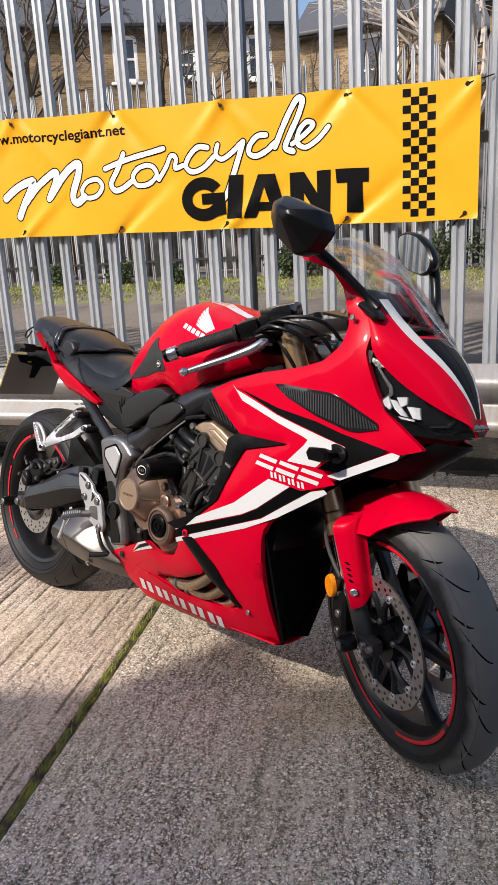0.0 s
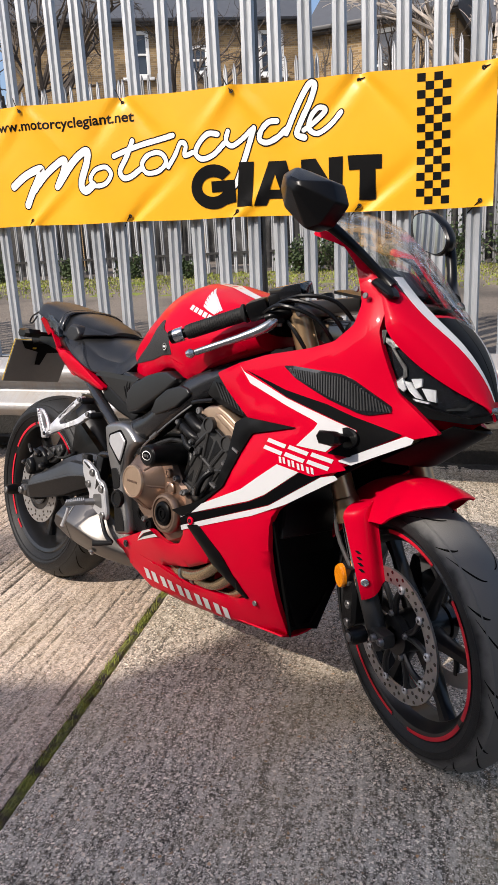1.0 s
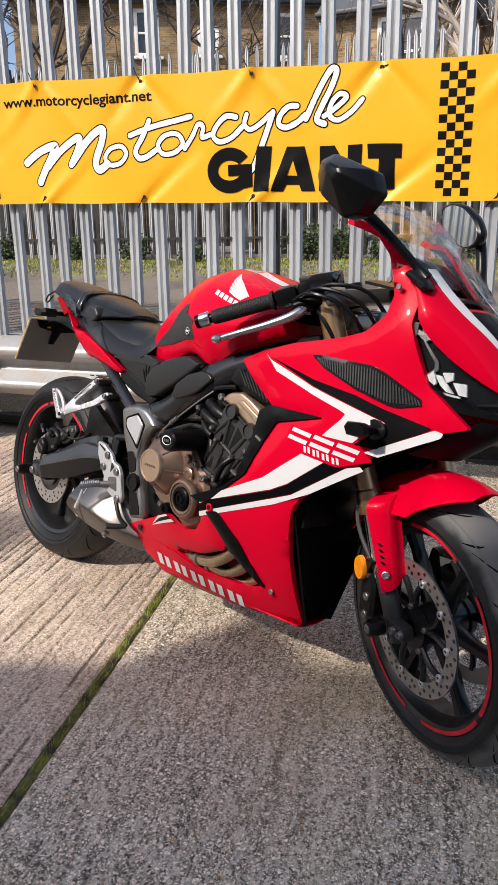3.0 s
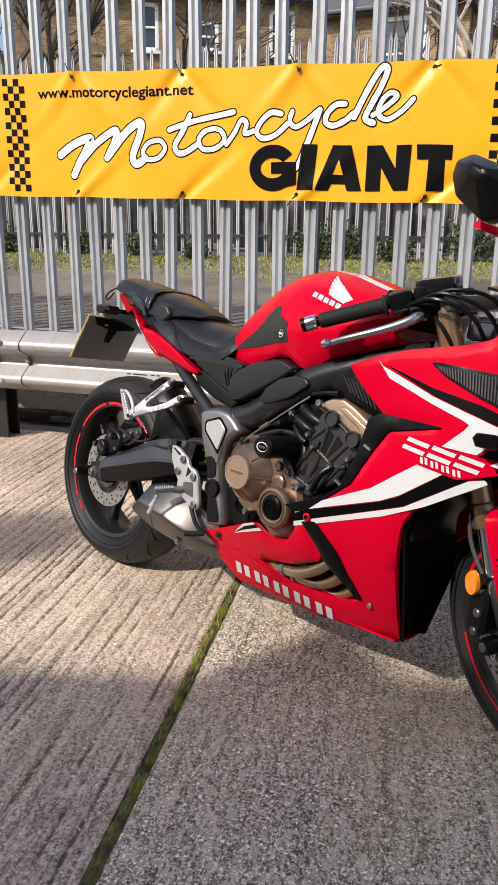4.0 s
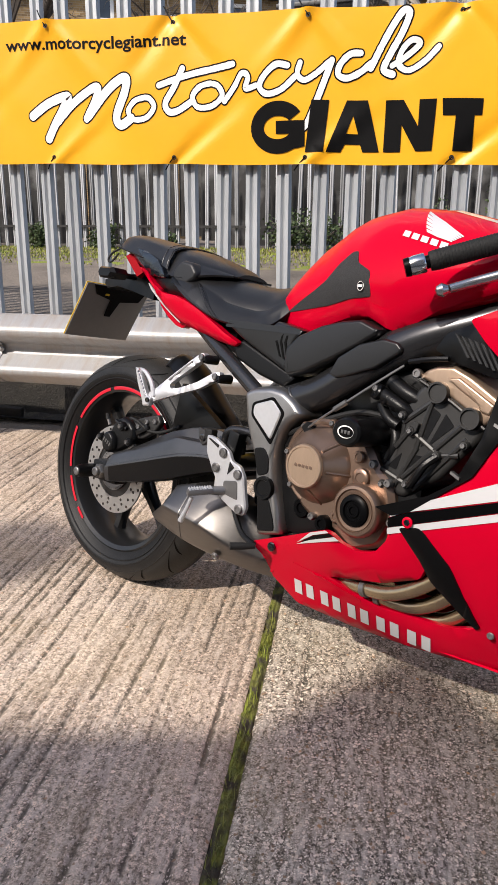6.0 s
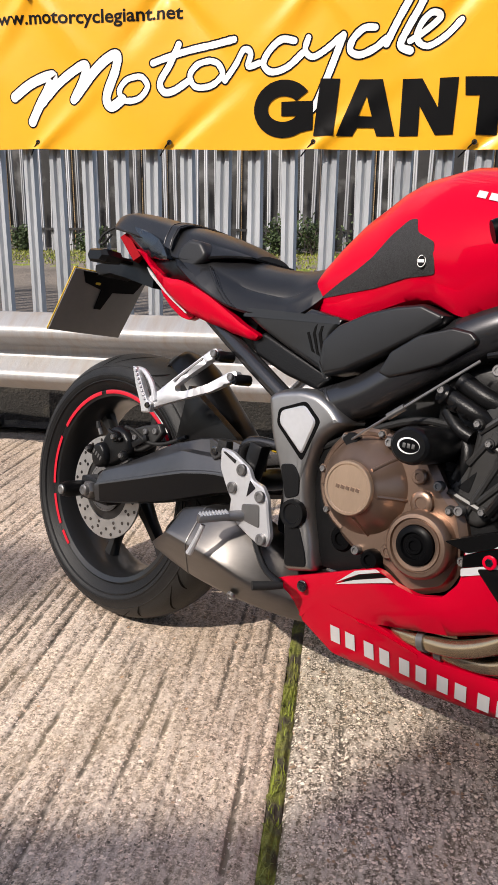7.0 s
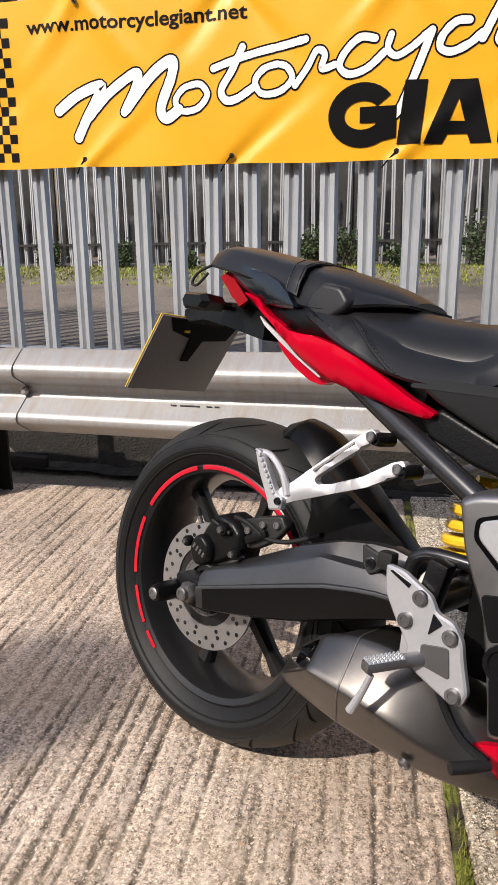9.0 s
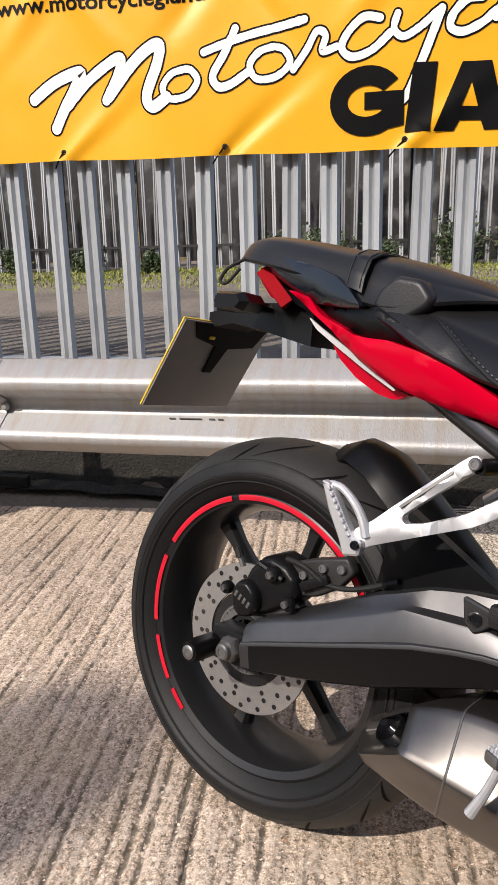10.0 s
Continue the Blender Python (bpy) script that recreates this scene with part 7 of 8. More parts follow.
part("cable_adjuster", tube(bmesh.new(), [(0.775, -0.196, 0.601), (0.800, -0.195, 0.620)], 0.0055, 10), GRAPHITE, bike)
part("clutch_arm", solid([(0.688, 0.552), (0.700, 0.565), (0.722, 0.560), (0.716, 0.545), (0.700, 0.540)], -0.178, -0.160, 0.002, 0.004), ENGBLK, bike)
# black filler box, put in for the shade between the engine parts
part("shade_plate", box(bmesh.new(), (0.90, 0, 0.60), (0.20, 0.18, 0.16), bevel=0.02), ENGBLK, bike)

# clutch cover
CC = Vector((0.738, 0, 0.484))
cprof = [(0.0000, -0.214), (0.0435, -0.214), (0.0448, -0.211), (0.0478, -0.207), (0.0583, -0.195), (0.0696, -0.180), (0.0783, -0.168), (0.0835, -0.155), (0.0870, -0.150), (0.0870, -0.13)]
clutch = part("clutch_cover", mend(turned(bmesh.new(), cprof, Matrix.Translation(CC), sides=48)), BRONZE, bike, "bronze clutch cover", smooth=35)
cap = turned(bmesh.new(), [(0.0000, -0.2190), (0.0365, -0.2190), (0.0378, -0.2205), (0.0413, -0.2205), (0.0426, -0.219), (0.0435, -0.213)], Matrix.Translation(CC), sides=40)
cap = part("cap", mend(cap), BRONZE_CAP, clutch, "brushed bronze round cap")
for k in range(5):
    part("cap_mark", box(bmesh.new(), (CC.x - 0.018 + 0.009 * k, -0.2195, CC.z), (0.0058, 0.0012, 0.0058), Euler((0, 0.22, 0)).to_matrix()), BRONZE, cap)
for k in range(7):
    a = radians(35 + 46 * k)
    if k in (5,):
        continue
    c = CC + Vector((0.087 * math.cos(a), -0.150, 0.087 * math.sin(a)))
    knob(c, 0.009, 0.012, BRONZE, clutch, "boss")
    knob(c + Vector((0, -0.011, 0)), 0.006, 0.006, STEEL, clutch, "bolt", sides=6)
for a0 in (47, -4, -75, 190):
    a = radians(a0)
    part("rib", tube(bmesh.new(), [CC + Vector((0.0465 * math.cos(a), -0.2085, 0.0465 * math.sin(a))), CC + Vector((0.079 * math.cos(a), -0.1665, 0.079 * math.sin(a)))], 0.0030, 8), BRONZE, clutch)
part("flange", mend(turned(bmesh.new(), [(0.0800, -0.150), (0.0818, -0.162), (0.0870, -0.163), (0.0922, -0.158), (0.0931, -0.13)], Matrix.Translation(CC), sides=48)), BRONZE, clutch, smooth=35)
body = solid([(0.695, 0.400), (0.780, 0.565), (0.835, 0.560), (0.875, 0.505), (0.905, 0.480), (0.925, 0.420), (0.900, 0.360), (0.840, 0.335), (0.790, 0.365), (0.735, 0.375)], -0.170, -0.12, 0.010, 0.015)
case = part("case_cover", body, BRONZE, bike, "bronze engine side cover", smooth=30)
for x, z, r in ((0.832, 0.520, 0.012), (0.842, 0.482, 0.018), (0.800, 0.395, 0.012)):
    knob((x, -0.170, z), r, 0.010, BRONZE, case, "boss")
for x, z in ((0.775, 0.562), (0.865, 0.513), (0.902, 0.485), (0.920, 0.415), (0.745, 0.382)):
    knob((x, -0.170, z), 0.008, 0.012, STEEL, case, "bolt")
SC = Vector((0.856, 0, 0.424))
sprof = [(0.0000, -0.196), (0.0296, -0.196), (0.0309, -0.2015), (0.0374, -0.2025), (0.0378, -0.200), (0.0396, -0.200), (0.0409, -0.2045), (0.0461, -0.2035), (0.0487, -0.197), (0.0496, -0.185), (0.0505, -0.15)]
stator = part("pulser_cover", mend(turned(bmesh.new(), sprof, Matrix.Translation(SC), sides=48)), BRONZE, bike, "round bronze pulser cover with black centre", smooth=35)
inner = turned(bmesh.new(), [(0.0000, -0.2055), (0.0070, -0.2055), (0.0078, -0.2085), (0.0122, -0.2085), (0.0139, -0.2060), (0.0183, -0.2060), (0.0200, -0.2100), (0.0252, -0.2095), (0.0296, -0.2065), (0.0296, -0.199)], Matrix.Translation(SC), sides=40)
part("centre", mend(inner), BLACKLAC, stator, "black ringed centre")
part("rim_ring", mend(turned(bmesh.new(), [(0.0461, -0.2035), (0.0509, -0.1975), (0.0518, -0.19)], Matrix.Translation(SC), sides=48)), BRONZE, stator)
knob((0.775, -0.165, 0.375), 0.017, 0.022, BLACKLAC, bike, "oil_cap")
knob((0.700, -0.135, 0.385), 0.022, 0.020, BLACKLAC, bike, "oil_level_cap")
part("sight_plate", box(bmesh.new(), (0.702, -0.14, 0.348), (0.012, 0.006, 0.026), Euler((0, 0.3, 0)).to_matrix(), bevel=0.002), ALLOY, bike)
bb = turned(bmesh.new(), [(0.0, -0.262), (0.022, -0.262), (0.026, -0.258), (0.0275, -0.250), (0.0275, -0.20), (0.026, -0.14)], Matrix.Translation((0.850, 0, 0.572)) @ Matrix.Diagonal((1.15, 1, 1, 1)), sides=32)
bob = part("crash_bobbin", mend(bb), PLASTIC, bike, "black plastic crash bobbin")
badge = part("badge", mend(turned(bmesh.new(), [(0.0, -0.2630), (0.0165, -0.2630), (0.0172, -0.262)], Matrix.Translation((0.850, 0, 0.572)) @ Matrix.Diagonal((1, 1, 0.68, 1)), sides=28)), WHITE, bob)
part("badge_face", mend(turned(bmesh.new(), [(0.0, -0.2638), (0.0150, -0.2638), (0.0154, -0.263)], Matrix.Translation((0.8515, 0, 0.572)) @ Matrix.Diagonal((1, 1, 0.62, 1)), sides=28)), BLACKLAC, badge)
for k in range(3):
    part("mark_bar", box(bmesh.new(), (0.8445 + 0.0070 * k, -0.2642, 0.572), (0.0045, 0.0008, 0.0065), bevel=0.0003), GRAPHITE, badge)

# exhaust headers
for k in range(4):
    dx, dy, dz = 0.034 * k, 0.028 * k, -0.020 * k
    pts = [(1.060 + 0.3 * dx, -0.125 + dy, 0.50), (1.055 + 0.6 * dx, -0.135 + dy, 0.410), (1.020 + dx, -0.140 + dy, 0.345 + 0.5 * dz), (0.975 + dx, -0.138 + dy, 0.302 + dz), (0.920 + dx, -0.132 + dy, 0.272 + dz), (0.860 + 0.6 * dx, -0.122 + 0.8 * dy, 0.260 + 0.7 * dz), (0.77, -0.10 + 0.5 * dy, 0.250 + 0.4 * dz)]
    hp = part("header_pipe", tube(bmesh.new(), pts, 0.0145, 16), HEADER, bike, "heat-stained exhaust header pipe")
    part("clamp", mend(turned(bmesh.new(), [(0.014, -0.006), (0.0175, -0.006), (0.0175, 0.006), (0.014, 0.006)], Matrix.Translation(Vector(pts[5]) + Vector((0.0, 0, 0))) @ Vector((0, 1, 0)).rotation_difference(Vector(pts[4]) - Vector(pts[5])).to_matrix().to_4x4(), sides=20, closed=True)), GRAPHITE, hp)
part("collector", tube(bmesh.new(), [(0.87, -0.07, 0.245), (0.76, -0.06, 0.218), (0.66, -0.08, 0.215)], [0.042, 0.040, 0.034], 16), HEADER, bike)
part("sump", box(bmesh.new(), (0.86, 0.01, 0.32), (0.26, 0.18, 0.10), bevel=0.02), ENGBLK, bike)
part("radiator", box(bmesh.new(), (1.155, 0, 0.56), (0.045, 0.28, 0.26), Euler((0, -0.25, 0)).to_matrix(), bevel=0.006), ENGBLK, bike)

# ---------------------------------------------------------------- fairing
FAIR = bend([(.58, .28, -.15), (.60, .21, -.12), (.75, .17, -.088), (.97, .18, -.075), (1.14, .19, -.058), (.97, .43, -.205), (.80, .35, -.19), (1.113, .256, -.110), (1.15, .45, -.185), (1.09, .65, -.20),
             (1.095, .804, -.195), (1.2, .81, -.178), (1.3, .70, -.175), (1.44, .757, -.128), (1.457, .70, -.13), (1.42, .895, -.135), (1.374, 1.01, -.11), (1.30, 1.03, -.13), (1.53, .68, -.105)])
SIDE = [(1.019, 0.789), (1.075, 0.815), (1.145, 0.839), (1.256, 0.862), (1.306, 0.879), (1.342, 0.915), (1.347, 0.957), (1.334, 0.990), (1.317, 1.035), (1.285, 1.072), (1.214, 1.095), (1.222, 1.108), (1.300, 1.085), (1.365, 1.020),
        (1.405, 0.975), (1.401, 0.931), (1.400, 0.904), (1.413, 0.872), (1.431, 0.831), (1.450, 0.790), (1.480, 0.766), (1.509, 0.743), (1.538, 0.720), (1.469, 0.697), (1.419, 0.671), (1.365, 0.634), (1.331, 0.605), (1.268, 0.558),
        (1.213, 0.510), (1.196, 0.475), (1.188, 0.415), (1.180, 0.316), (1.170, 0.220), (1.165, 0.180), (1.075, 0.168), (0.943, 0.155), (0.808, 0.152), (0.677, 0.160), (0.617, 0.213), (0.563, 0.273), (0.689, 0.325), (0.790, 0.368),
        (0.806, 0.366), (0.825, 0.352), (0.860, 0.344), (0.900, 0.355), (0.925, 0.385), (0.934, 0.420), (0.930, 0.436), (0.945, 0.439), (0.971, 0.453), (1.068, 0.539), (1.111, 0.628), (1.133, 0.665), (1.246, 0.693), (1.119, 0.697), (1.094, 0.717), (1.051, 0.754)]
WINDOW = [(0.780, 0.262), (0.910, 0.292), (0.985, 0.325), (1.005, 0.362), (1.040, 0.356), (1.091, 0.262), (1.030, 0.238), (0.884, 0.230)]
for s in (-1, 1):
    fairing = part("side_fairing", shell(SIDE, FAIR, thick=0.014, step=0.022, side=s, holes=(WINDOW,), r=0.008, roll=0.004), RED, bike, "glossy red side fairing", smooth=50)
    for poly, m, nm in (
            ([(1.085, .811), (1.099, .798), (1.218, .754), (1.314, .728), (1.386, .707), (1.385, .698), (1.359, .688), (1.328, .656), (1.259, .659), (1.297, .699), (1.304, .711), (1.291, .717), (1.222, .738), (1.118, .775)], WHITEPAINT, "white_stripe"),
            ([(1.098, .804), (1.215, .770), (1.318, .752), (1.376, .734), (1.474, .711), (1.460, .702), (1.376, .652), (1.331, .654), (1.388, .699), (1.387, .708), (1.314, .730), (1.218, .756)], BLACKLAC, "black_stripe"),
            ([(1.481, .709), (1.497, .705), (1.493, .695), (1.383, .637), (1.353, .641)], WHITEPAINT, "white_stripe"),
            ([(1.225, .620), (1.279, .611), (1.187, .540), (1.146, .518), (0.966, .451), (0.935, .434), (0.937, .448), (1.122, .540), (1.166, .575)], WHITEPAINT, "white_stripe"),
            ([(1.280, .610), (1.321, .604), (1.199, .520), (1.155, .502), (0.941, .417), (0.932, .414), (0.932, .432), (0.966, .449), (1.146, .516), (1.187, .538)], BLACKLAC, "black_stripe"),
            ([(1.351, .611), (1.358, .604), (1.241, .529), (1.155, .486), (0.930, .400), (0.930, .412), (1.155, .500), (1.199, .518), (1.321, .602)], WHITEPAINT, "white_stripe"),
            ([(0.716, .319), (0.742, .341), (0.758, .354), (0.798, .3695), (0.805, .3665), (0.764, .350)], WHITEPAINT, "white_stripe"),
            ([(0.725, .322), (0.764, .349), (0.806, .3655), (0.816, .3625), (0.775, .345)], BLACKLAC, "black_stripe"),
            ([(0.712, .314), (0.751, .335), (0.817, .3615), (0.827, .356), (0.789, .343)], WHITEPAINT, "white_stripe")):
        part(nm, shell(poly, FAIR, lift=0.0016, double=False, side=s, roll=0, r=0.002, step=0.02), m, fairing)
    # slanting white bars where the maker's mark stands, on a red ground
    part("mark_ground", shell([(1.180, .668), (1.240, .660), (1.352, .646), (1.375, .626), (1.300, .600), (1.215, .612), (1.170, .640)], FAIR, lift=0.0022, double=False, side=s, roll=0, r=0.004, step=0.02), RED, fairing)
    for k in range(3):
        x0, z0 = 1.188 + 0.056 * k, 0.640 - 0.007 * k
        for u0, u1, v0, v1 in ((0.0, 1.0, 0.66, 1.0), (0.0, 1.0, 0.0, 0.34)):
            pts = [(x0 + 0.048 * u - 0.012 * (1 - v), z0 - 0.008 * u + 0.025 * v) for u, v in ((u0, v0), (u1, v0), (u1, v1), (u0, v1))]
            part("mark_bar", shell(pts, FAIR, lift=0.0034, double=False, side=s, roll=0, r=0, step=0.02), WHITEPAINT, fairing)
    for k in range(4):
        x0, z0 = 1.222 + 0.023 * k, 0.617 - 0.0035 * k
        for du in (0.0, 0.010):
            part("mark_bar", shell([(x0 + du, z0), (x0 + du + 0.006, z0 - 0.001), (x0 + du + 0.003, z0 + 0.012), (x0 + du - 0.003, z0 + 0.013)], FAIR, lift=0.0034, double=False, side=s, roll=0, r=0, step=0.02), WHITEPAINT, fairing)
    for k in range(5):
        x0, z0 = 0.688 + 0.0645 * k, 0.226 - 0.006 * k
        for u0, u1, v0, v1 in ((0.0, 0.36, 0.0, 1.0), (0.58, 0.94, 0.0, 1.0)):
            pts = [(x0 + 0.050 * u - 0.005 * v, z0 - 0.004 * u - 0.035 * v) for u, v in ((u0, v0), (u1, v0), (u1, v1), (u0, v1))]
            part("mark_block", shell(pts, FAIR, lift=0.002, double=False, side=s, roll=0, r=0, step=0.02), WHITEPAINT, fairing)
    part("crease", shell([(0.690, .304), (0.684, .304), (0.619, .219), (0.625, .217)], FAIR, side=s, thick=0.004, lift=0.003, roll=0.003, r=0.002, step=0.02), RED, fairing)
    part("lip", shell([(0.692, .266), (0.767, .256), (0.850, .233), (0.850, .226), (0.767, .247)], FAIR, side=s, thick=0.004, lift=0.005, roll=0.004, r=0.001, step=0.02), RED, fairing)
    trim = part("trim", shell([(1.252, .695), (1.113, .700), (1.088, .684), (1.074, .600), (1.042, .520), (1.000, .488), (0.905, .446), (0.938, .437), (0.971, .452), (1.070, .536), (1.114, .626), (1.138, .667)], FAIR, side=s, thick=0.05, lift=0.006, roll=0.004, step=0.022, r=0.004), TRIMBLK, fairing, "matt black trim")
    for a in ((1.090, .625), (1.035, .535)):
        part("trim_clip", shell([(a[0], a[1]), (a[0] + 0.016, a[1] - 0.008), (a[0] + 0.017, a[1] - 0.003), (a[0] + 0.001, a[1] + 0.005)], FAIR, side=s, thick=0.01, lift=0.009, r=0, step=0.02), STEEL, trim)
    vent = part("vent", shell([(1.200, .820), (1.221, .822), (1.340, .815), (1.367, .806), (1.446, .762), (1.448, .751), (1.405, .740), (1.385, .742), (1.315, .764), (1.234, .797)], FAIR, side=s, thick=0.01, lift=0.0045, roll=0.001, r=0.006, step=0.018), LAMPBLK, fairing, "black slatted side vent")
    for k in range(37):
        x0 = 1.215 + 0.0062 * k
        z_hi = float(np.interp(x0, [1.2, 1.34, 1.367, 1.446], [.820, .812, .802, .760])) - 0.003
        z_lo = float(np.interp(x0 + 0.008, [1.2, 1.234, 1.315, 1.385, 1.448], [.818, .799, .766, .745, .748])) + 0.003
        if z_hi - z_lo > 0.006:
            part("slat", shell([(x0, z_hi), (x0 + 0.0028, z_hi), (x0 + 0.0098, z_lo), (x0 + 0.007, z_lo)], FAIR, side=s, thick=0.003, lift=0.0062, roll=0, r=0, step=0.02), SLATGREY, vent)
    fin = part("fin", shell([(0.952, .418), (0.990, .428), (1.000, .420), (1.045, .372), (1.094, .262), (1.085, .258), (1.010, .330), (0.992, .365)], FAIR, side=s, thick=0.02, lift=0.008, roll=0.006, step=0.02), TRIMBLK, fairing, "matt black fin")
    for x, z, m in ((0.970, 0.433, RED), (1.113, 0.256, STEEL), (0.640, 0.285, LAMPBLK)):
        ob = knob((x, s * -(FAIR(x, z) - 0.002), z), 0.0065 if m is STEEL else 0.010, 0.004, m, fairing, "bolt", axis=(0, s, 0))
    ob = knob((0.970, s * -(FAIR(0.970, 0.433) - 0.004), 0.433), 0.006, 0.004, LAMPBLK, fairing, "bolt_head", axis=(0, s, 0), sides=6)
    # indicator on its stalk
    rub = turned(bmesh.new(), [(0.0, -0.003), (0.019, -0.003), (0.022, 0.0), (0.022, 0.012)], Matrix.Translation((1.362, s * 0.158, .690)) @ (Matrix.Identity(4) if s < 0 else Matrix.Rotation(math.pi, 4, "Z")) @ Matrix.Diagonal((1.5, 1, 1, 1)), sides=24)
    ind = part("indicator", mend(rub), PLASTIC, bike, "black front indicator")
    body = loft(bmesh.new(), [[Vector((1.364 + dx * 0.86 * k, s * y, .690 + dz * k)) for dx, dz in ((-.036, .002), (-.028, .013), (.012, .015), (.030, .008), (.032, -.006), (.014, -.014), (-.026, -.013))] for y, k in ((0.166, 0.55), (0.185, 0.75), (0.200, 1.0), (0.212, 0.98), (0.218, 0.8))])
    part("lens", mend(body), BLACKLAC, ind, "smoked lens", smooth=30)

part("belly_floor", doubled(lambda a, b: Vector((0.68 + 0.48 * a, (2 * b - 1) * (0.082 - 0.025 * a), 0.166 + 0.014 * a - 0.008 * (1 - (2 * b - 1) ** 2))), 8, 8, 0.004), RED, bike)
# inner panels behind the front wheel, coloured near-black in place of deep shade
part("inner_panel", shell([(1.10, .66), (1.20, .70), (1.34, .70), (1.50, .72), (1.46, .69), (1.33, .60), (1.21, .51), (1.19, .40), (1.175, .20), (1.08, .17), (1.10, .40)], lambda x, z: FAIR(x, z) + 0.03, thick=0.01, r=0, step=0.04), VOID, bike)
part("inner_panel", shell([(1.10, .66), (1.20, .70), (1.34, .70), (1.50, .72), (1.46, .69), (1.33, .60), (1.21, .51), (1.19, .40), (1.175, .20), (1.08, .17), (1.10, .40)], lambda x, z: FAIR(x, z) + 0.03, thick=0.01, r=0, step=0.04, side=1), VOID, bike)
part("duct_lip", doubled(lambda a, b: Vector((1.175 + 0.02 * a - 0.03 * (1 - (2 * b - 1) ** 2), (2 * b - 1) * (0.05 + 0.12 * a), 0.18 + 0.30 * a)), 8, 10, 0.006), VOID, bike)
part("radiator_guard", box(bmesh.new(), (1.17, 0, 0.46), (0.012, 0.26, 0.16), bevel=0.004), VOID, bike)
part("chin_panel", doubled(lambda a, b: Vector((1.590 - 0.12 * a - 0.05 * (2 * b - 1) ** 2, (2 * b - 1) * (0.055 + 0.055 * a), 0.735 - 0.085 * a - 0.008 * (1 - (2 * b - 1) ** 2))), 8, 10, 0.006), TRIMBLK, bike, "matt black chin panel")
both("chin_side", [(1.45, .79), (1.50, .752), (1.565, .745), (1.60, .760), (1.606, .735), (1.575, .695), (1.49, .625), (1.44, .63), (1.44, .70), (1.538, .722), (1.48, .768)], bend([(1.45, .79, -.115), (1.6, .75, -.03), (1.575, .70, -.035), (1.49, .63, -.07), (1.54, .72, -.085), (1.44, .66, -.09)]), PLASTIC, bike, thick=0.01)

both("inner_liner", [(1.256, .850), (1.306, .868), (1.350, .912), (1.355, .957), (1.340, .992), (1.322, 1.035), (1.290, 1.066), (1.240, 1.088), (1.298, 1.078), (1.360, 1.016), (1.398, .973), (1.394, .930), (1.393, .900), (1.400, .860), (1.360, .800), (1.260, .800)], FAIR, PLASTIC, bike, "unpainted black inside of the fairing", lift=-0.017, thick=0.002, step=0.02, roll=0)

# nose cowl: a skin from the right seam over the middle to the left seam
EDGE = [(1.300, 0.128, 1.078), (1.370, 0.122, 1.012), (1.404, 0.132, 0.950), (1.425, 0.136, 0.900), (1.478, 0.112, 0.848), (1.545, 0.078, 0.805), (1.598, 0.034, 0.775), (1.604, 0.012, 0.755)]
MID = [(1.330, 0.0, 1.070), (1.385, 0.0, 1.025), (1.435, 0.0, 0.980), (1.485, 0.0, 0.938), (1.535, 0.0, 0.892), (1.568, 0.0, 0.845), (1.590, 0.0, 0.795), (1.600, 0.0, 0.755)]
E_S = spline([Vector(p) for p in EDGE], 5)
M_S = spline([Vector(p) for p in MID], 5)


def cowl(a, b, lift=0.0):
    """a along the cowl from screen to nose, b from the right seam (0) over the middle (0.5) to the left (1)."""
    t = a * (len(E_S) - 1)
    i = min(int(t), len(E_S) - 2)
    f = t - i
    e, m = E_S[i].lerp(E_S[i + 1], f), M_S[i].lerp(M_S[i + 1], f)
    s = 2 * b - 1
    u = 1 - abs(s)
    p = Vector((e.x, 0, e.z)).lerp(Vector((m.x, 0, m.z)), math.sin(u * math.pi / 2) ** 0.9)
    y = e.y * math.cos(u * math.pi / 2) ** 0.95
    out = Vector((0.35, 0, 0.9)) * lift + Vector((0, s * lift * 0.6, 0))
    return Vector((p.x, y * (1 if s > 0 else -1), p.z)) + out


nose = part("nose_cowl", doubled(lambda a, b: cowl(0.40 + 0.60 * a, b), 28, 28, 0.005), RED, bike, "glossy red nose cowl", smooth=60)
for s in (0, 1):
    def stripe(a, b, s=s, lo=0.24, hi=0.33, l1=0.405, h1=0.43):
        q = (lo + (l1 - lo) * a) + ((hi - lo) + ((h1 - l1) - (hi - lo)) * a) * b
        return cowl(0.17 + 0.71 * a, q if s == 0 else 1 - q, 0.0022)

    def dark(a, b, s=s):
        q = (0.345 + 0.085 * a) * (1 - b) + 0.5 * b
        return cowl(0.42 + 0.46 * a, q if s == 0 else 1 - q, 0.0018)

    part("screen_edge", doubled(lambda a, b, s=s: cowl(0.02 + 0.385 * a, b * (0.12 + 0.22 * a) if s == 0 else 1 - b * (0.03 + 0.26 * a * a)), 12, 8, 0.005), RED if s == 0 else PLASTIC, nose, smooth=60)
    part("white_stripe", doubled(stripe, 24, 4, 0.0006), WHITEPAINT, nose)
    part("dark_panel", doubled(dark, 24, 6, 0.0006), BLACKLAC, nose)

# screen
SE = spline([Vector(p) for p in ((1.205, 0.105, 1.100), (1.290, 0.112, 1.062), (1.370, 0.098, 1.015), (1.440, 0.070, 0.972), (1.500, 0.035, 0.940), (1.528, 0.002, 0.922))], 5)
SM = spline([Vector(p) for p in ((1.250, 0.0, 1.158), (1.325, 0.0, 1.128), (1.400, 0.0, 1.060), (1.455, 0.0, 1.000), (1.505, 0.0, 0.948), (1.530, 0.0, 0.923))], 5)


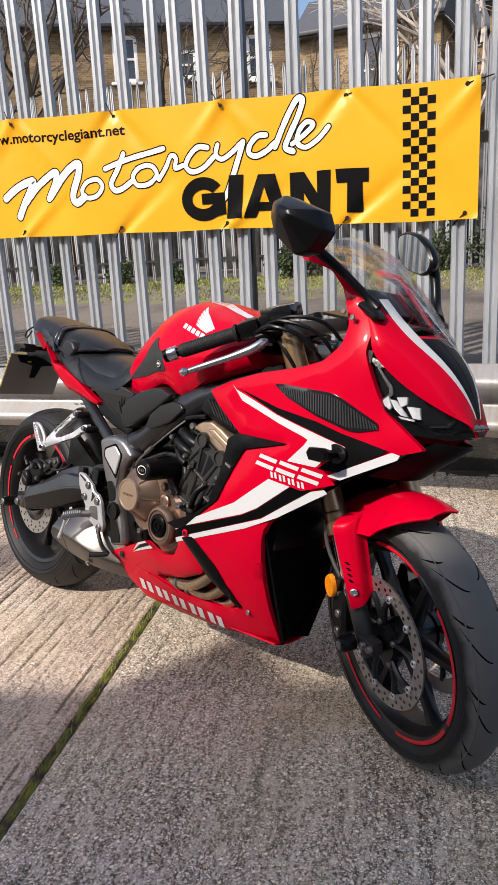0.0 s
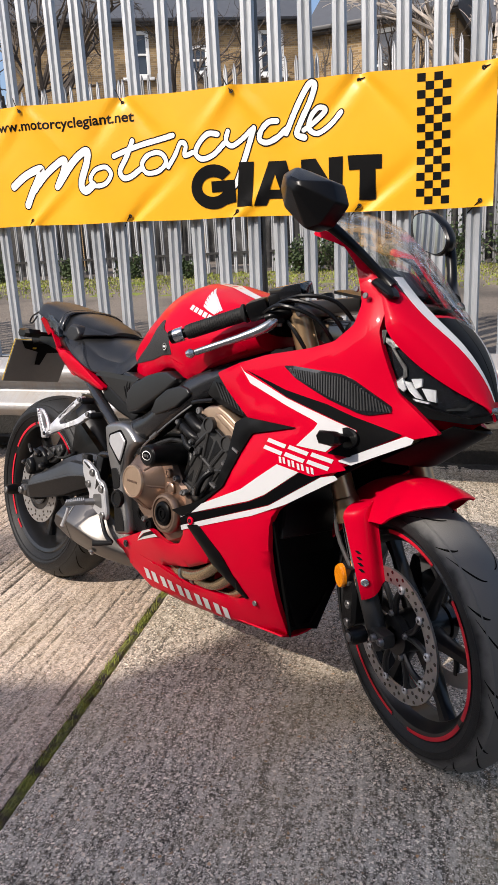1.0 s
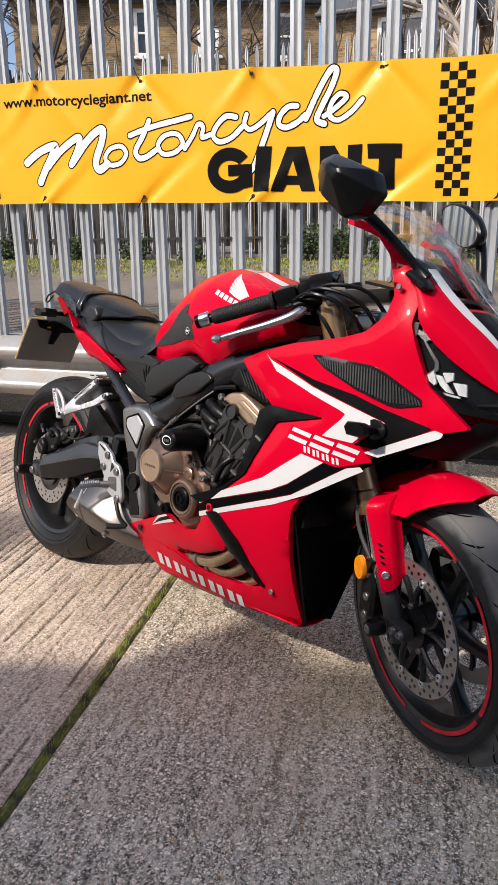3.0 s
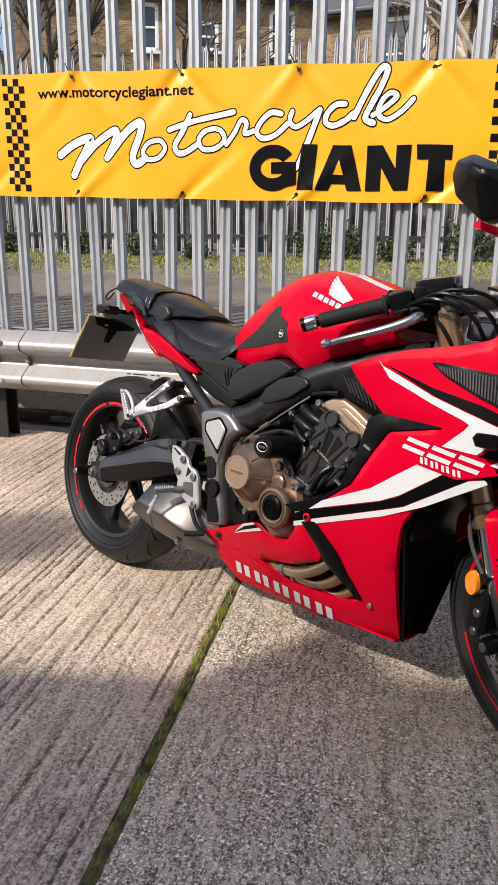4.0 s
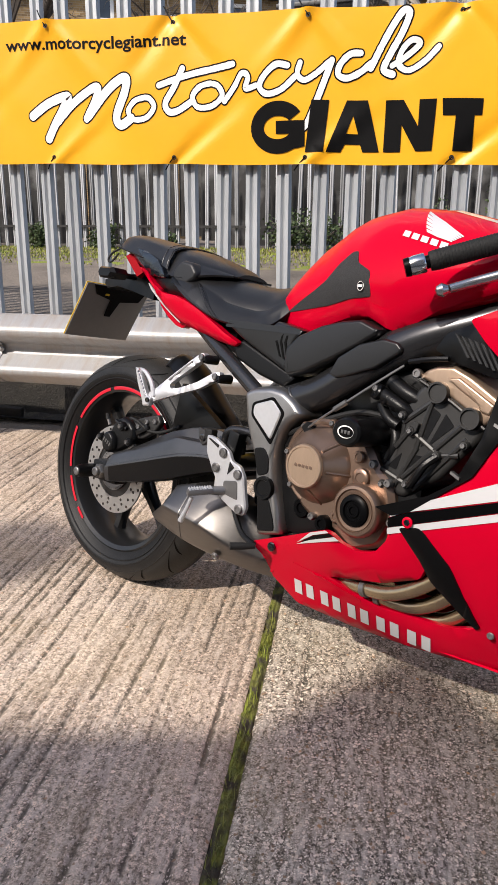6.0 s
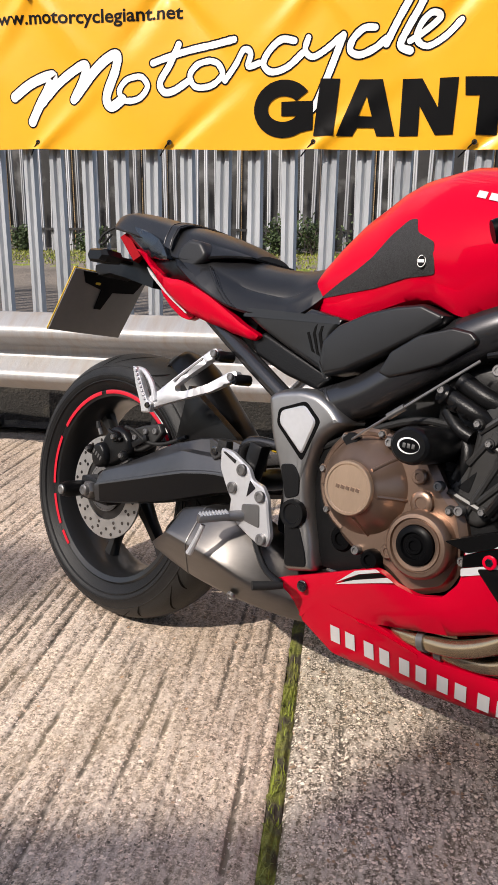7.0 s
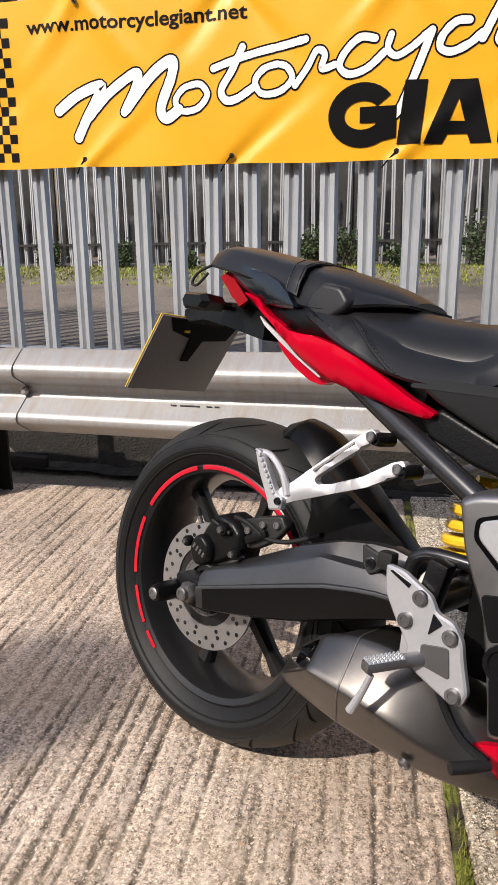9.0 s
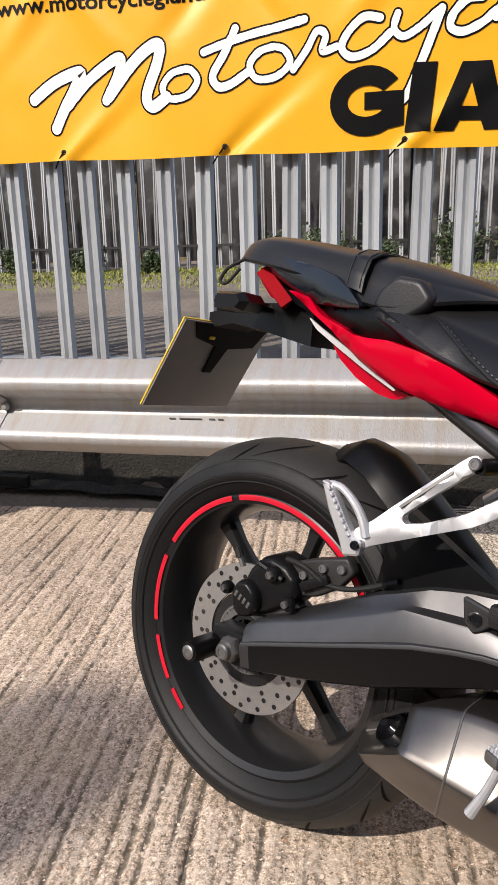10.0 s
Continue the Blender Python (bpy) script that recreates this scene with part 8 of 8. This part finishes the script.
def screen(a, b):
    t = a * (len(SE) - 1)
    i = min(int(t), len(SE) - 2)
    f = t - i
    e, m = SE[i].lerp(SE[i + 1], f), SM[i].lerp(SM[i + 1], f)
    s = 2 * b - 1
    u = 1 - abs(s)
    p = Vector((e.x, 0, e.z)).lerp(Vector((m.x, 0, m.z)), math.sin(u * math.pi / 2))
    return Vector((p.x, e.y * math.cos(u * math.pi / 2) * (1 if s > 0 else -1), p.z))


part("screen", doubled(screen, 24, 24, 0.003), SCREENMAT, bike, "clear acrylic windscreen", smooth=60)
part("dash", box(bmesh.new(), (1.335, 0, 1.00), (0.05, 0.15, 0.07), Euler((0, -0.7, 0)).to_matrix(), bevel=0.01), PLASTIC, bike, "black instrument panel")
part("dash_shroud", doubled(lambda a, b: Vector((1.25 + 0.20 * a, (2 * b - 1) * (0.10 - 0.03 * a), 0.985 - 0.03 * a + 0.01 * (1 - (2 * b - 1) ** 2))), 6, 10, 0.006), COVER, bike)
part("cockpit_floor", box(bmesh.new(), (1.30, 0, 0.90), (0.16, 0.20, 0.05), bevel=0.01), LAMPBLK, bike)

# headlamps
LAMPREF = mat("lamp_reflector", (0.78, 0.79, 0.80), 0.22, 0.25, var=0.2, vscale=60)
hl_y = bend([(1.411, .904, -.128), (1.434, .895, -.126), (1.494, .836, -.100), (1.604, .778, -.022), (1.601, .765, -.022), (1.564, .752, -.055), (1.502, .758, -.095), (1.456, .79, -.118), (1.43, .841, -.130)])
LAMP = [(1.400, .910), (1.436, .895), (1.500, .840), (1.560, .808), (1.580, .790), (1.603, .772), (1.602, .764), (1.564, .752), (1.527, .756), (1.475, .772), (1.440, .798), (1.420, .834), (1.402, .875)]
RIBBED = mat("ribbed_chrome", (0.16, 0.16, 0.16), 0.3, 1.0, var=0.6, vscale=160, fine=400, bump=0.002, bscale=250)
for s in (-1, 1):
    hl = part("headlamp", shell(LAMP, lambda x, z: hl_y(x, z) + 0.020, side=s, thick=0.03, step=0.02), LAMPBLK, bike, "dark headlamp with bright reflectors")
    for poly in ([(1.4357, 0.8045), (1.4508, 0.8200), (1.4580, 0.7980), (1.4535, 0.7912)], [(1.4540, 0.8135), (1.4650, 0.8118), (1.4745, 0.7990), (1.4885, 0.7810), (1.4765, 0.7829), (1.4640, 0.7950)],
                 [(1.4660, 0.8185), (1.4843, 0.8208), (1.4848, 0.8062), (1.4745, 0.8002)], [(1.4850, 0.8022), (1.5075, 0.8015), (1.5115, 0.7780), (1.4975, 0.7798)], [(1.4685, 0.7815), (1.4990, 0.7772), (1.5000, 0.7735), (1.4752, 0.7765)]):
        part("reflector", shell(poly, lambda x, z: hl_y(x, z) + 0.010, side=s, thick=0.005, r=0.001, step=0.008, roll=0.0008), LAMPREF, hl)
    part("light_bar", shell([(1.424, 0.874), (1.430, 0.872), (1.456, 0.839), (1.458, 0.823), (1.442, 0.806), (1.436, 0.809), (1.451, 0.824), (1.450, 0.836)], lambda x, z: hl_y(x, z) + 0.011, side=s, thick=0.004, r=0.001, step=0.01, roll=0.0006), GRAPHITE, hl)
    part("light_bar", shell([(1.503, 0.829), (1.558, 0.799), (1.571, 0.785), (1.560, 0.768), (1.528, 0.764), (1.527, 0.768), (1.557, 0.773), (1.565, 0.785), (1.555, 0.795)], lambda x, z: hl_y(x, z) + 0.012, side=s, thick=0.004, r=0.001, step=0.01, roll=0.0006), SLATGREY, hl)
    part("light_guide", shell([(1.4045, 0.897), (1.4253, 0.8879), (1.4390, 0.8760), (1.428, 0.8730), (1.4085, 0.8860)], lambda x, z: hl_y(x, z) + 0.009, side=s, thick=0.006, r=0.002, step=0.006, roll=0.001), RIBBED, hl)
    part("lens", shell(LAMP, hl_y, side=s, thick=0.003, step=0.02, roll=0.002), LENSMAT, hl, "clear lens")
    part("surround", shell([(1.398, .908), (1.410, .908), (1.410, .876), (1.426, .836), (1.445, .800), (1.478, .776), (1.528, .759), (1.565, .754), (1.602, .766), (1.606, .755), (1.566, .742), (1.500, .746), (1.446, .786), (1.414, .834)], lambda x, z: hl_y(x, z) + 0.004, side=s, thick=0.02, r=0.002, step=0.02), PLASTIC, hl)

# mirrors
for s in (-1, 1):
    m = thing("mirror")
    m.parent = bike
    tagged(m, "black mirror on a stalk")
    out = [(1.250, 1.178), (1.280, 1.186), (1.330, 1.172), (1.375, 1.150), (1.392, 1.122), (1.392, 1.098), (1.360, 1.076), (1.325, 1.068), (1.290, 1.085), (1.258, 1.115), (1.246, 1.145)]
    c = Vector((1.318, 0, 1.128))
    back_, up_ = -0.016, 0.010
    if s < 0:
        rings = []
        cut = [(1.247, 1.150), (1.252, 1.177), (1.284, 1.187), (1.378, 1.150), (1.394, 1.112), (1.360, 1.074), (1.322, 1.067), (1.262, 1.112)]
        for y, k, dx, dz in ((-0.212, 0.90, 0, 0), (-0.218, 1.0, 0, 0), (-0.250, 1.0, 0, 0), (-0.256, 0.97, 0, 0), (-0.297, 0.30, 0.004, 0.012), (-0.301, 0.16, 0.004, 0.013)):
            rings.append([Vector((c.x + (x - c.x) * k + dx - 0.013 + back_, y, c.z + (z - c.z) * k + dz + 0.005 + up_)) for x, z in rounded(cut, 0.006)])
        part("housing", mend(loft(bmesh.new(), rings)), PLASTIC, m, smooth=27)
        part("glass", mend(loft(bmesh.new(), [[Vector((c.x - 0.013 + back_ + (x - c.x) * 0.84, y, c.z + 0.005 + up_ + (z - c.z) * 0.84)) for x, z in rounded(out, 0.02)] for y in (-0.2095, -0.2085)])), MIRROR, m)
        part("stalk", tube(bmesh.new(), [(1.404, -0.112, 0.992), (1.380, -0.125, 1.018), (1.345, -0.165, 1.062), (1.304, -0.205, 1.102), (1.288, -0.228, 1.116)], [0.014, 0.0085, 0.009, 0.012, 0.021], 14), PLASTIC, m)
        knob((1.289, -0.224, 1.113), 0.024, 0.03, PLASTIC, m, "joint", axis=(-0.2, -0.8, 0.5))
    else:
        n, u = Vector((-0.45, -0.88, -0.13)).normalized(), Vector((0.89, -0.455, 0.0)).normalized()
        w = u.cross(n) if u.cross(n).z > 0 else n.cross(u)
        c = Vector((1.247, 0.240, 1.158))
        disc = rounded([(-0.082, 0.053), (-0.040, 0.058), (0.011, 0.045), (0.060, 0.010), (0.080, -0.026), (0.068, -0.046), (0.032, -0.054), (-0.043, -0.032), (-0.072, -0.008), (-0.084, 0.022)], 0.018)
        def face(k, out):
            return [c + u * p * k + w * q * k + n * out for p, q in disc]
        part("housing", mend(loft(bmesh.new(), [face(0.96, 0.001), face(1.0, 0.002), face(1.06, -0.002), face(1.06, -0.012), face(0.95, -0.024), face(0.5, -0.045)])), PLASTIC, m, smooth=35)
        part("glass", mend(loft(bmesh.new(), [face(0.95, 0.0012), face(0.945, 0.0030)])), MIRROR, m)
        part("stalk", tube(bmesh.new(), [(1.404, 0.112, 0.985), (1.365, 0.185, 0.995), (1.328, 0.232, 1.028), (1.312, 0.246, 1.080), (1.296, 0.250, 1.128), (1.268, 0.262, 1.142)], [0.020, 0.016, 0.013, 0.012, 0.014, 0.016], 14), PLASTIC, m)
    foot = solid([(1.366, 0.998), (1.384, 1.008), (1.422, 0.984), (1.428, 0.969), (1.412, 0.966)], s * 0.140, s * 0.108, 0.006, 0.008)
    part("foot", foot, PLASTIC, m)
    for x, z in ((1.338, 0.985), (1.362, 0.972)):
        knob((x, s * 0.136, z), 0.006, 0.004, STEEL, m, "screw", axis=(0, s, 0))

# ---------------------------------------------------------------- steered parts
fork = thing("fork", STEER)
fork.parent = bike
tagged(fork, "upside-down front fork with gold upper tubes")
FD = Vector((-0.345, 0, 0.938)).normalized()
SH = STEER.to_3x3().inverted() @ LOW.translation
for s in (-1, 1):
    a = Vector((1.455, s * 0.103, 0.306))
    part("lower_leg", tube(bmesh.new(), [a - FD * 0.03 + Vector((0.022, 0, 0)), a + FD * 0.02 + Vector((0.016, 0, 0)), a + FD * 0.09 + Vector((0.008, 0, 0)), a + FD * 0.125], [0.017, 0.0215, 0.0205, 0.020], 16, smooth=0), CHARCOAL, fork, "dark cast fork bottom")
    part("stanchion", tube(bmesh.new(), [a + FD * 0.10, a + FD * 0.26], 0.0205, 16), CHROME, fork, "polished stanchion")
    part("upper_tube", tube(bmesh.new(), [a + SH + FD * 0.235, a + SH + FD * 0.239, a + SH * 0.95 + FD * 0.285, a + SH * 0.94 + FD * 0.29, a + FD * 0.70], [0.027, 0.0285, 0.0285, 0.0255, 0.0255], 18, smooth=0), GOLD, fork, "gold anodised fork tube")
    knob(a + FD * 0.70, 0.024, 0.010, BLACKLAC, fork, "fork_cap", axis=FD)
    knob((1.455, s * 0.128, 0.306), 0.019, 0.035, PLASTIC, fork, "axle_bobbin", "black axle slider", axis=(0, s, 0))
    knob((1.455, s * 0.162, 0.306), 0.010, 0.004, STEEL, fork, axis=(0, s, 0))
    part("axle_clamp", box(bmesh.new(), (1.492, s * 0.108, 0.312), (0.066, 0.030, 0.033), bevel=0.009), CHARCOAL, fork)
    for dx, dz in ((0.040, 0.008), (0.066, 0.010)):
        knob((1.455 + dx, s * 0.124, 0.306 + dz), 0.008, 0.010, STEEL, fork, "pinch_bolt", axis=(0, s, 0))
    dd = part("brake_disc", disc_mesh(0.150, 0.116, 0.005), DISC, front_wheel, "drilled steel brake disc")
    dd.location = (0, s * 0.066, 0)
    if s < 0:
        drilled(dd, 0, 0.005, ((0.143, 24, 0), (0.133, 24, 0.5), (0.124, 24, 0.2)), LAMPBLK)
    ring = turned(bmesh.new(), [(0.018, s * 0.072), (0.044, s * 0.070), (0.046, s * 0.055), (0.018, s * 0.055)], sides=28, closed=True)
    ring = part("disc_carrier", mend(ring), RIMBLK, front_wheel)
    for k in range(10):
        an, b = radians(72 * (k // 2) + 20), (-0.32, 0.32)[k % 2]
        part("carrier_arm", tube(bmesh.new(), [(0.035 * math.cos(an), s * 0.062, 0.035 * math.sin(an)), (0.085 * math.cos(an + b * 0.5), s * 0.066, 0.085 * math.sin(an + b * 0.5)), (0.120 * math.cos(an + b), s * 0.066, 0.120 * math.sin(an + b))], 0.007, 8), RIMBLK, ring)
    for k in range(10):
        an = radians(36 * k + 2)
        knob((0.119 * math.cos(an), s * 0.067, 0.119 * math.sin(an)), 0.009, 0.006, ALLOY, front_wheel, "disc_button", axis=(0, s, 0), sides=14)
    for k in range(5):
        an = radians(72 * k + 20)
        knob((0.050 * math.cos(an), s * 0.068, 0.050 * math.sin(an)), 0.007, 0.008, STEEL, front_wheel, axis=(0, s, 0), sides=10)
    cl = solid([(1.352, 0.300), (1.375, 0.275), (1.405, 0.300), (1.415, 0.370), (1.405, 0.420), (1.380, 0.425), (1.362, 0.375)], s * 0.125, s * 0.045, 0.008, 0.008)
    cl = part("brake_caliper", cl, ENGBLK, fork, "black radial brake caliper")
    for x, z in ((1.385, 0.300), (1.392, 0.345), (1.393, 0.400)):
        knob((x, s * 0.123, z), 0.010, 0.008, GRAPHITE, cl, axis=(0, s, 0))
    part("brake_hose", tube(bmesh.new(), [(1.385, s * 0.11, 0.42), (1.352, s * 0.125, 0.50), (1.345, s * 0.12, 0.60), (1.31, s * 0.10, 0.72)], 0.005, 8), STEEL, fork)
    rf = turned(bmesh.new(), [(0.0, s * 0.143), (0.020, s * 0.143), (0.022, s * 0.139), (0.022, s * 0.132)], Matrix.Translation((1.383, 0, 0.412)) @ Matrix.Diagonal((0.85, 1, 1.25, 1)), sides=28)
    part("reflector", mend(rf), AMBER, fork, "round amber reflector")
    part("reflector_arm", solid([(1.375, 0.385), (1.40, 0.40), (1.425, 0.44), (1.395, 0.435)], s * 0.133, s * 0.105, 0.003), PLASTIC, fork)

def bar_between(p, q, s):
    """A small printed bar standing just proud of the stay."""
    d = Vector((0.0016, s * 0.0010, 0))
    bm = bmesh.new()
    loft(bm, [[v + d, v + d + Vector((0.004, -s * 0.006, 0)), v + Vector((0.004, -s * 0.006, 0)), v] for v in (p, q)])
    return mend(bm)


# front mudguard
def guard(a, b):
    a = a ** 1.6
    th = radians(68.2 + 76.0 * a)
    s = 2 * b - 1
    w = 0.0915 * min(1.0, 0.36 + 1.9 * a ** 0.7) * (1 - 0.06 * a)
    drop = 0.081 * abs(s) ** 2.2 * min(1.0, 0.10 + 3.2 * a)
    r = 0.340 - 0.017 * math.sin(math.pi * a) - drop
    return Vector((1.492 + r * math.cos(th), -0.009 + s * w, 0.307 + r * math.sin(th)))


mud = part("mudguard", doubled(guard, 30, 16, 0.004), RED, fork, "glossy red front mudguard", smooth=60)
for s in (-1, 1):
    # the stay wraps round the front of the fork leg
    def stay(a, b, s=s):
        top = max(0.0, (0.2 - a) / 0.2) * math.pi / 2
        a = max(0.0, (a - 0.2) / 0.8)
        z0 = 0.552 * (1 - b) + 0.566 * b
        z1 = 0.384 * (1 - b) + 0.416 * b - 0.006 * math.sin(math.pi * b)
        z = z0 + (z1 - z0) * a
        x = (1.458 + 0.300 * (0.386 - z)) * (1 - b) + (1.462 + 0.18 * (0.416 - z)) * b + 0.016 * math.sin(math.pi * min(1.0, b * 1.1)) * (1 - 0.4 * a)
        y = (0.132 + 0.055 * (z - 0.386)) * (1 - b) + 0.076 * b
        return Vector((x - 0.010 * math.sin(top), s * (y - 0.055 * (1 - math.cos(top))), z + 0.028 * math.sin(top)))

    part("mudguard_side", doubled(stay, 20, 10, 0.004), RED, mud, smooth=60)
    knob(stay(0.84, 0.25) + Vector((-0.002, s * 0.002, 0)), 0.009, 0.006, CHROME, mud, axis=(0.75, s * 0.62, 0))
    for k in range(4):
        p, q = stay(0.52 + 0.06 * k, 0.10), stay(0.555 + 0.06 * k, 0.17)
        part("mark_bar", bar_between(p, q, s), INK, mud)

for ob in fork.children:
    if ob.name.split(".")[0] in ("lower_leg", "axle_clamp", "stanchion", "axle_bobbin", "pinch_bolt", "bolt", "brake_caliper", "brake_hose", "reflector", "reflector_arm", "mudguard"):
        ob.location = SH

# yokes and bars
LEVER = mat("cast_alloy_lever", (0.50, 0.50, 0.51), 0.26, 0.95, var=0.10, vscale=20)
part("lower_yoke", box(bmesh.new(), (1.262, 0, 0.80), (0.08, 0.26, 0.04), Euler((0, -0.35, 0)).to_matrix(), bevel=0.012), ENGBLK, fork)
part("upper_yoke", box(bmesh.new(), (1.195, 0, 0.958), (0.11, 0.24, 0.034), Euler((0, -0.12, 0)).to_matrix(), bevel=0.012), GRAPHITE, fork)
for s in (-1, 1):
    bar = thing("handlebar")
    bar.parent = fork
    p0, p1 = Vector((1.185, s * 0.125, 0.980)), Vector((1.0387, s * 0.330, 0.9149))
    d = (p1 - p0).normalized()
    part("clip_on", tube(bmesh.new(), [Vector((1.215, s * 0.103, 0.984)), p0, p1], 0.0110, 12, smooth=0), BLACKLAC, bar)
    g0 = p0 + d * 0.085
    grip = part("grip", tube(bmesh.new(), [g0, g0 + d * 0.004, g0 + d * 0.010, g0 + d * 0.14, g0 + d * 0.146], [0.021, 0.022, 0.0165, 0.0165, 0.0155], 18, smooth=0), RUBGRIP, bar, "black rubber grip")
    for k in range(22):
        c = g0 + d * (0.018 + 0.0055 * k)
        bm = turned(bmesh.new(), [(0.0163, -0.0014), (0.0172, -0.0009), (0.0172, 0.0009), (0.0163, 0.0014)], Matrix.Translation(c) @ Vector((0, 1, 0)).rotation_difference(d).to_matrix().to_4x4(), sides=18, closed=True)
        part("grip_rib", mend(bm), RUBGRIP, grip)
    part("bar_end", tube(bmesh.new(), [p1 - d * 0.022, p1 - d * 0.020, p1 - d * 0.004, p1 + d * 0.004], [0.0155, 0.0165, 0.0165, 0.0150], 18, smooth=0), CHROME, bar, "polished bar-end weight")
    part("bar_end_cap", tube(bmesh.new(), [p1 + d * 0.003, p1 + d * 0.012], [0.016, 0.015], 18), BLACKLAC, bar)
    sw = p0 + d * 0.055
    part("switch_box", box(bmesh.new(), sw, (0.048, 0.050, 0.044), Vector((0, 1, 0)).rotation_difference(d * s).to_matrix(), bevel=0.010), PLASTIC, bar, "black switch housing")
    d = (p1 - Vector((1.185, s * 0.125, 0.955))).normalized()
    lv0 = Vector((1.2007, s * 0.1410, 0.9470)) + d * 0.004
    lev = part("lever", tube(bmesh.new(), [lv0, lv0 + d * 0.04 + Vector((0.024, 0, -0.012)), lv0 + d * 0.10 + Vector((0.026, 0, -0.022)), lv0 + d * 0.16 + Vector((0.018, 0, -0.030)), lv0 + d * 0.205 + Vector((0.026, 0, -0.034))], [0.013, 0.0115, 0.0088, 0.0078, 0.0072], 14), LEVER, bar, "polished alloy lever")
    knob(lv0 + d * 0.205 + Vector((0.026, 0, -0.034)), 0.0110, 0.009, LEVER, lev, "ball_end", axis=d, steps=[(0.0, -0.022), (0.007, -0.020), (0.0112, -0.011), (0.007, -0.002), (0.0, 0.0)])
    part("pivot_bolt", tube(bmesh.new(), [lv0 + Vector((0.004, 0, 0.016)), lv0 + Vector((0.004, 0, -0.018))], 0.007, 10), STEEL, lev)
    part("master_cylinder", tube(bmesh.new(), [lv0 - d * 0.030 + Vector((0.004, 0, 0.010)), lv0 - d * 0.004 + Vector((0.004, 0, 0.008)), lv0 + d * 0.030 + Vector((0.006, 0, 0.004))], [0.014, 0.016, 0.013], 14), BLACKLAC, bar)
    part("switch_button", box(bmesh.new(), sw + Vector((-0.026, 0, 0.006)), (0.012, 0.018, 0.012), Vector((0, 1, 0)).rotation_difference(d * s).to_matrix(), bevel=0.003), SLATGREY, bar)
    part("clamp", box(bmesh.new(), p0 + d * 0.012, (0.050, 0.030, 0.042), Vector((0, 1, 0)).rotation_difference(d * s).to_matrix(), bevel=0.008), ENGBLK, bar)
    part("perch", box(bmesh.new(), lv0 + Vector((-0.008, 0, 0.002)), (0.045, 0.045, 0.03), Vector((0, 1, 0)).rotation_difference(d * s).to_matrix(), bevel=0.008), BLACKLAC, bar)
part("reservoir", box(bmesh.new(), (1.205, -0.112, 1.000), (0.085, 0.05, 0.032), Euler((0.08, -0.12, 0.5)).to_matrix(), bevel=0.006), LAMPBLK, fork, "black brake fluid reservoir")
part("ignition", tube(bmesh.new(), [(1.17, 0, 0.93), (1.15, 0, 0.985)], 0.020, 14), ENGBLK, fork)
for pts in (((1.20, -0.15, 0.972), (1.26, -0.12, 0.992), (1.31, -0.06, 0.975), (1.33, -0.01, 0.90)), ((1.19, -0.16, 0.962), (1.25, -0.14, 0.985), (1.31, -0.08, 0.955), (1.32, -0.03, 0.88)),
            ((1.17, -0.17, 0.955), (1.25, -0.16, 0.975), (1.30, -0.10, 0.94), (1.30, -0.05, 0.86)), ((1.20, 0.16, 0.955), (1.28, 0.13, 0.97), (1.33, 0.06, 0.90)), ((1.21, -0.13, 0.945), (1.25, -0.12, 0.90), (1.26, -0.09, 0.84))):
    part("control_cable", tube(bmesh.new(), pts, 0.0045, 8), PLASTIC, fork)
# side stand on the far side
part("side_stand", tube(bmesh.new(), [(0.66, 0.14, 0.30), (0.60, 0.24, 0.16), (0.575, 0.315, 0.055)], [0.016, 0.014, 0.012], 10), SATIN, bike, "black side stand")
part("stand_foot", box(bmesh.new(), (0.57, 0.325, 0.056), (0.06, 0.04, 0.008), Euler((radians(10.5), 0, 0)).to_matrix(), bevel=0.002), SATIN, bike)


# tread grooves as dark strips laid over both tyres
def grooves(w, R, crown, half, count, seed):
    r = random.Random(seed)
    for k in range(count):
        a0 = 2 * math.pi * k / count + r.uniform(-0.02, 0.02)
        for s in (-1, 1):
            b0, b1, sweep = (0.22, 0.98, 0.26) if k % 2 else (0.55, 1.08, 0.12)
            bm = bmesh.new()
            prev = None
            n = 9
            for i in range(n + 1):
                t = i / n
                b = s * (b0 + (b1 - b0) * t)
                a = a0 + sweep * t ** 1.7 + (0.5 * math.pi / count if s > 0 else 0)
                rad = R - crown + crown * math.cos(b) + 0.0006
                wd = 0.0026 * (0.30 + math.sin(math.pi * min(max(t, 0.04), 0.96))) / rad
                pr = [bm.verts.new((rad * math.cos(a + e), half * math.sin(b) * (1 + 0.0006 / half), rad * math.sin(a + e))) for e in (-wd, wd)]
                if prev:
                    bm.faces.new((prev[0], prev[1], pr[1], pr[0]))
                prev = pr
            part("tread_groove", mend(bm), VOID, w)


grooves(front_wheel, 0.300, 0.060, 0.060, 26, 1)
grooves(rear_wheel, 0.318, 0.066, 0.092, 22, 2)
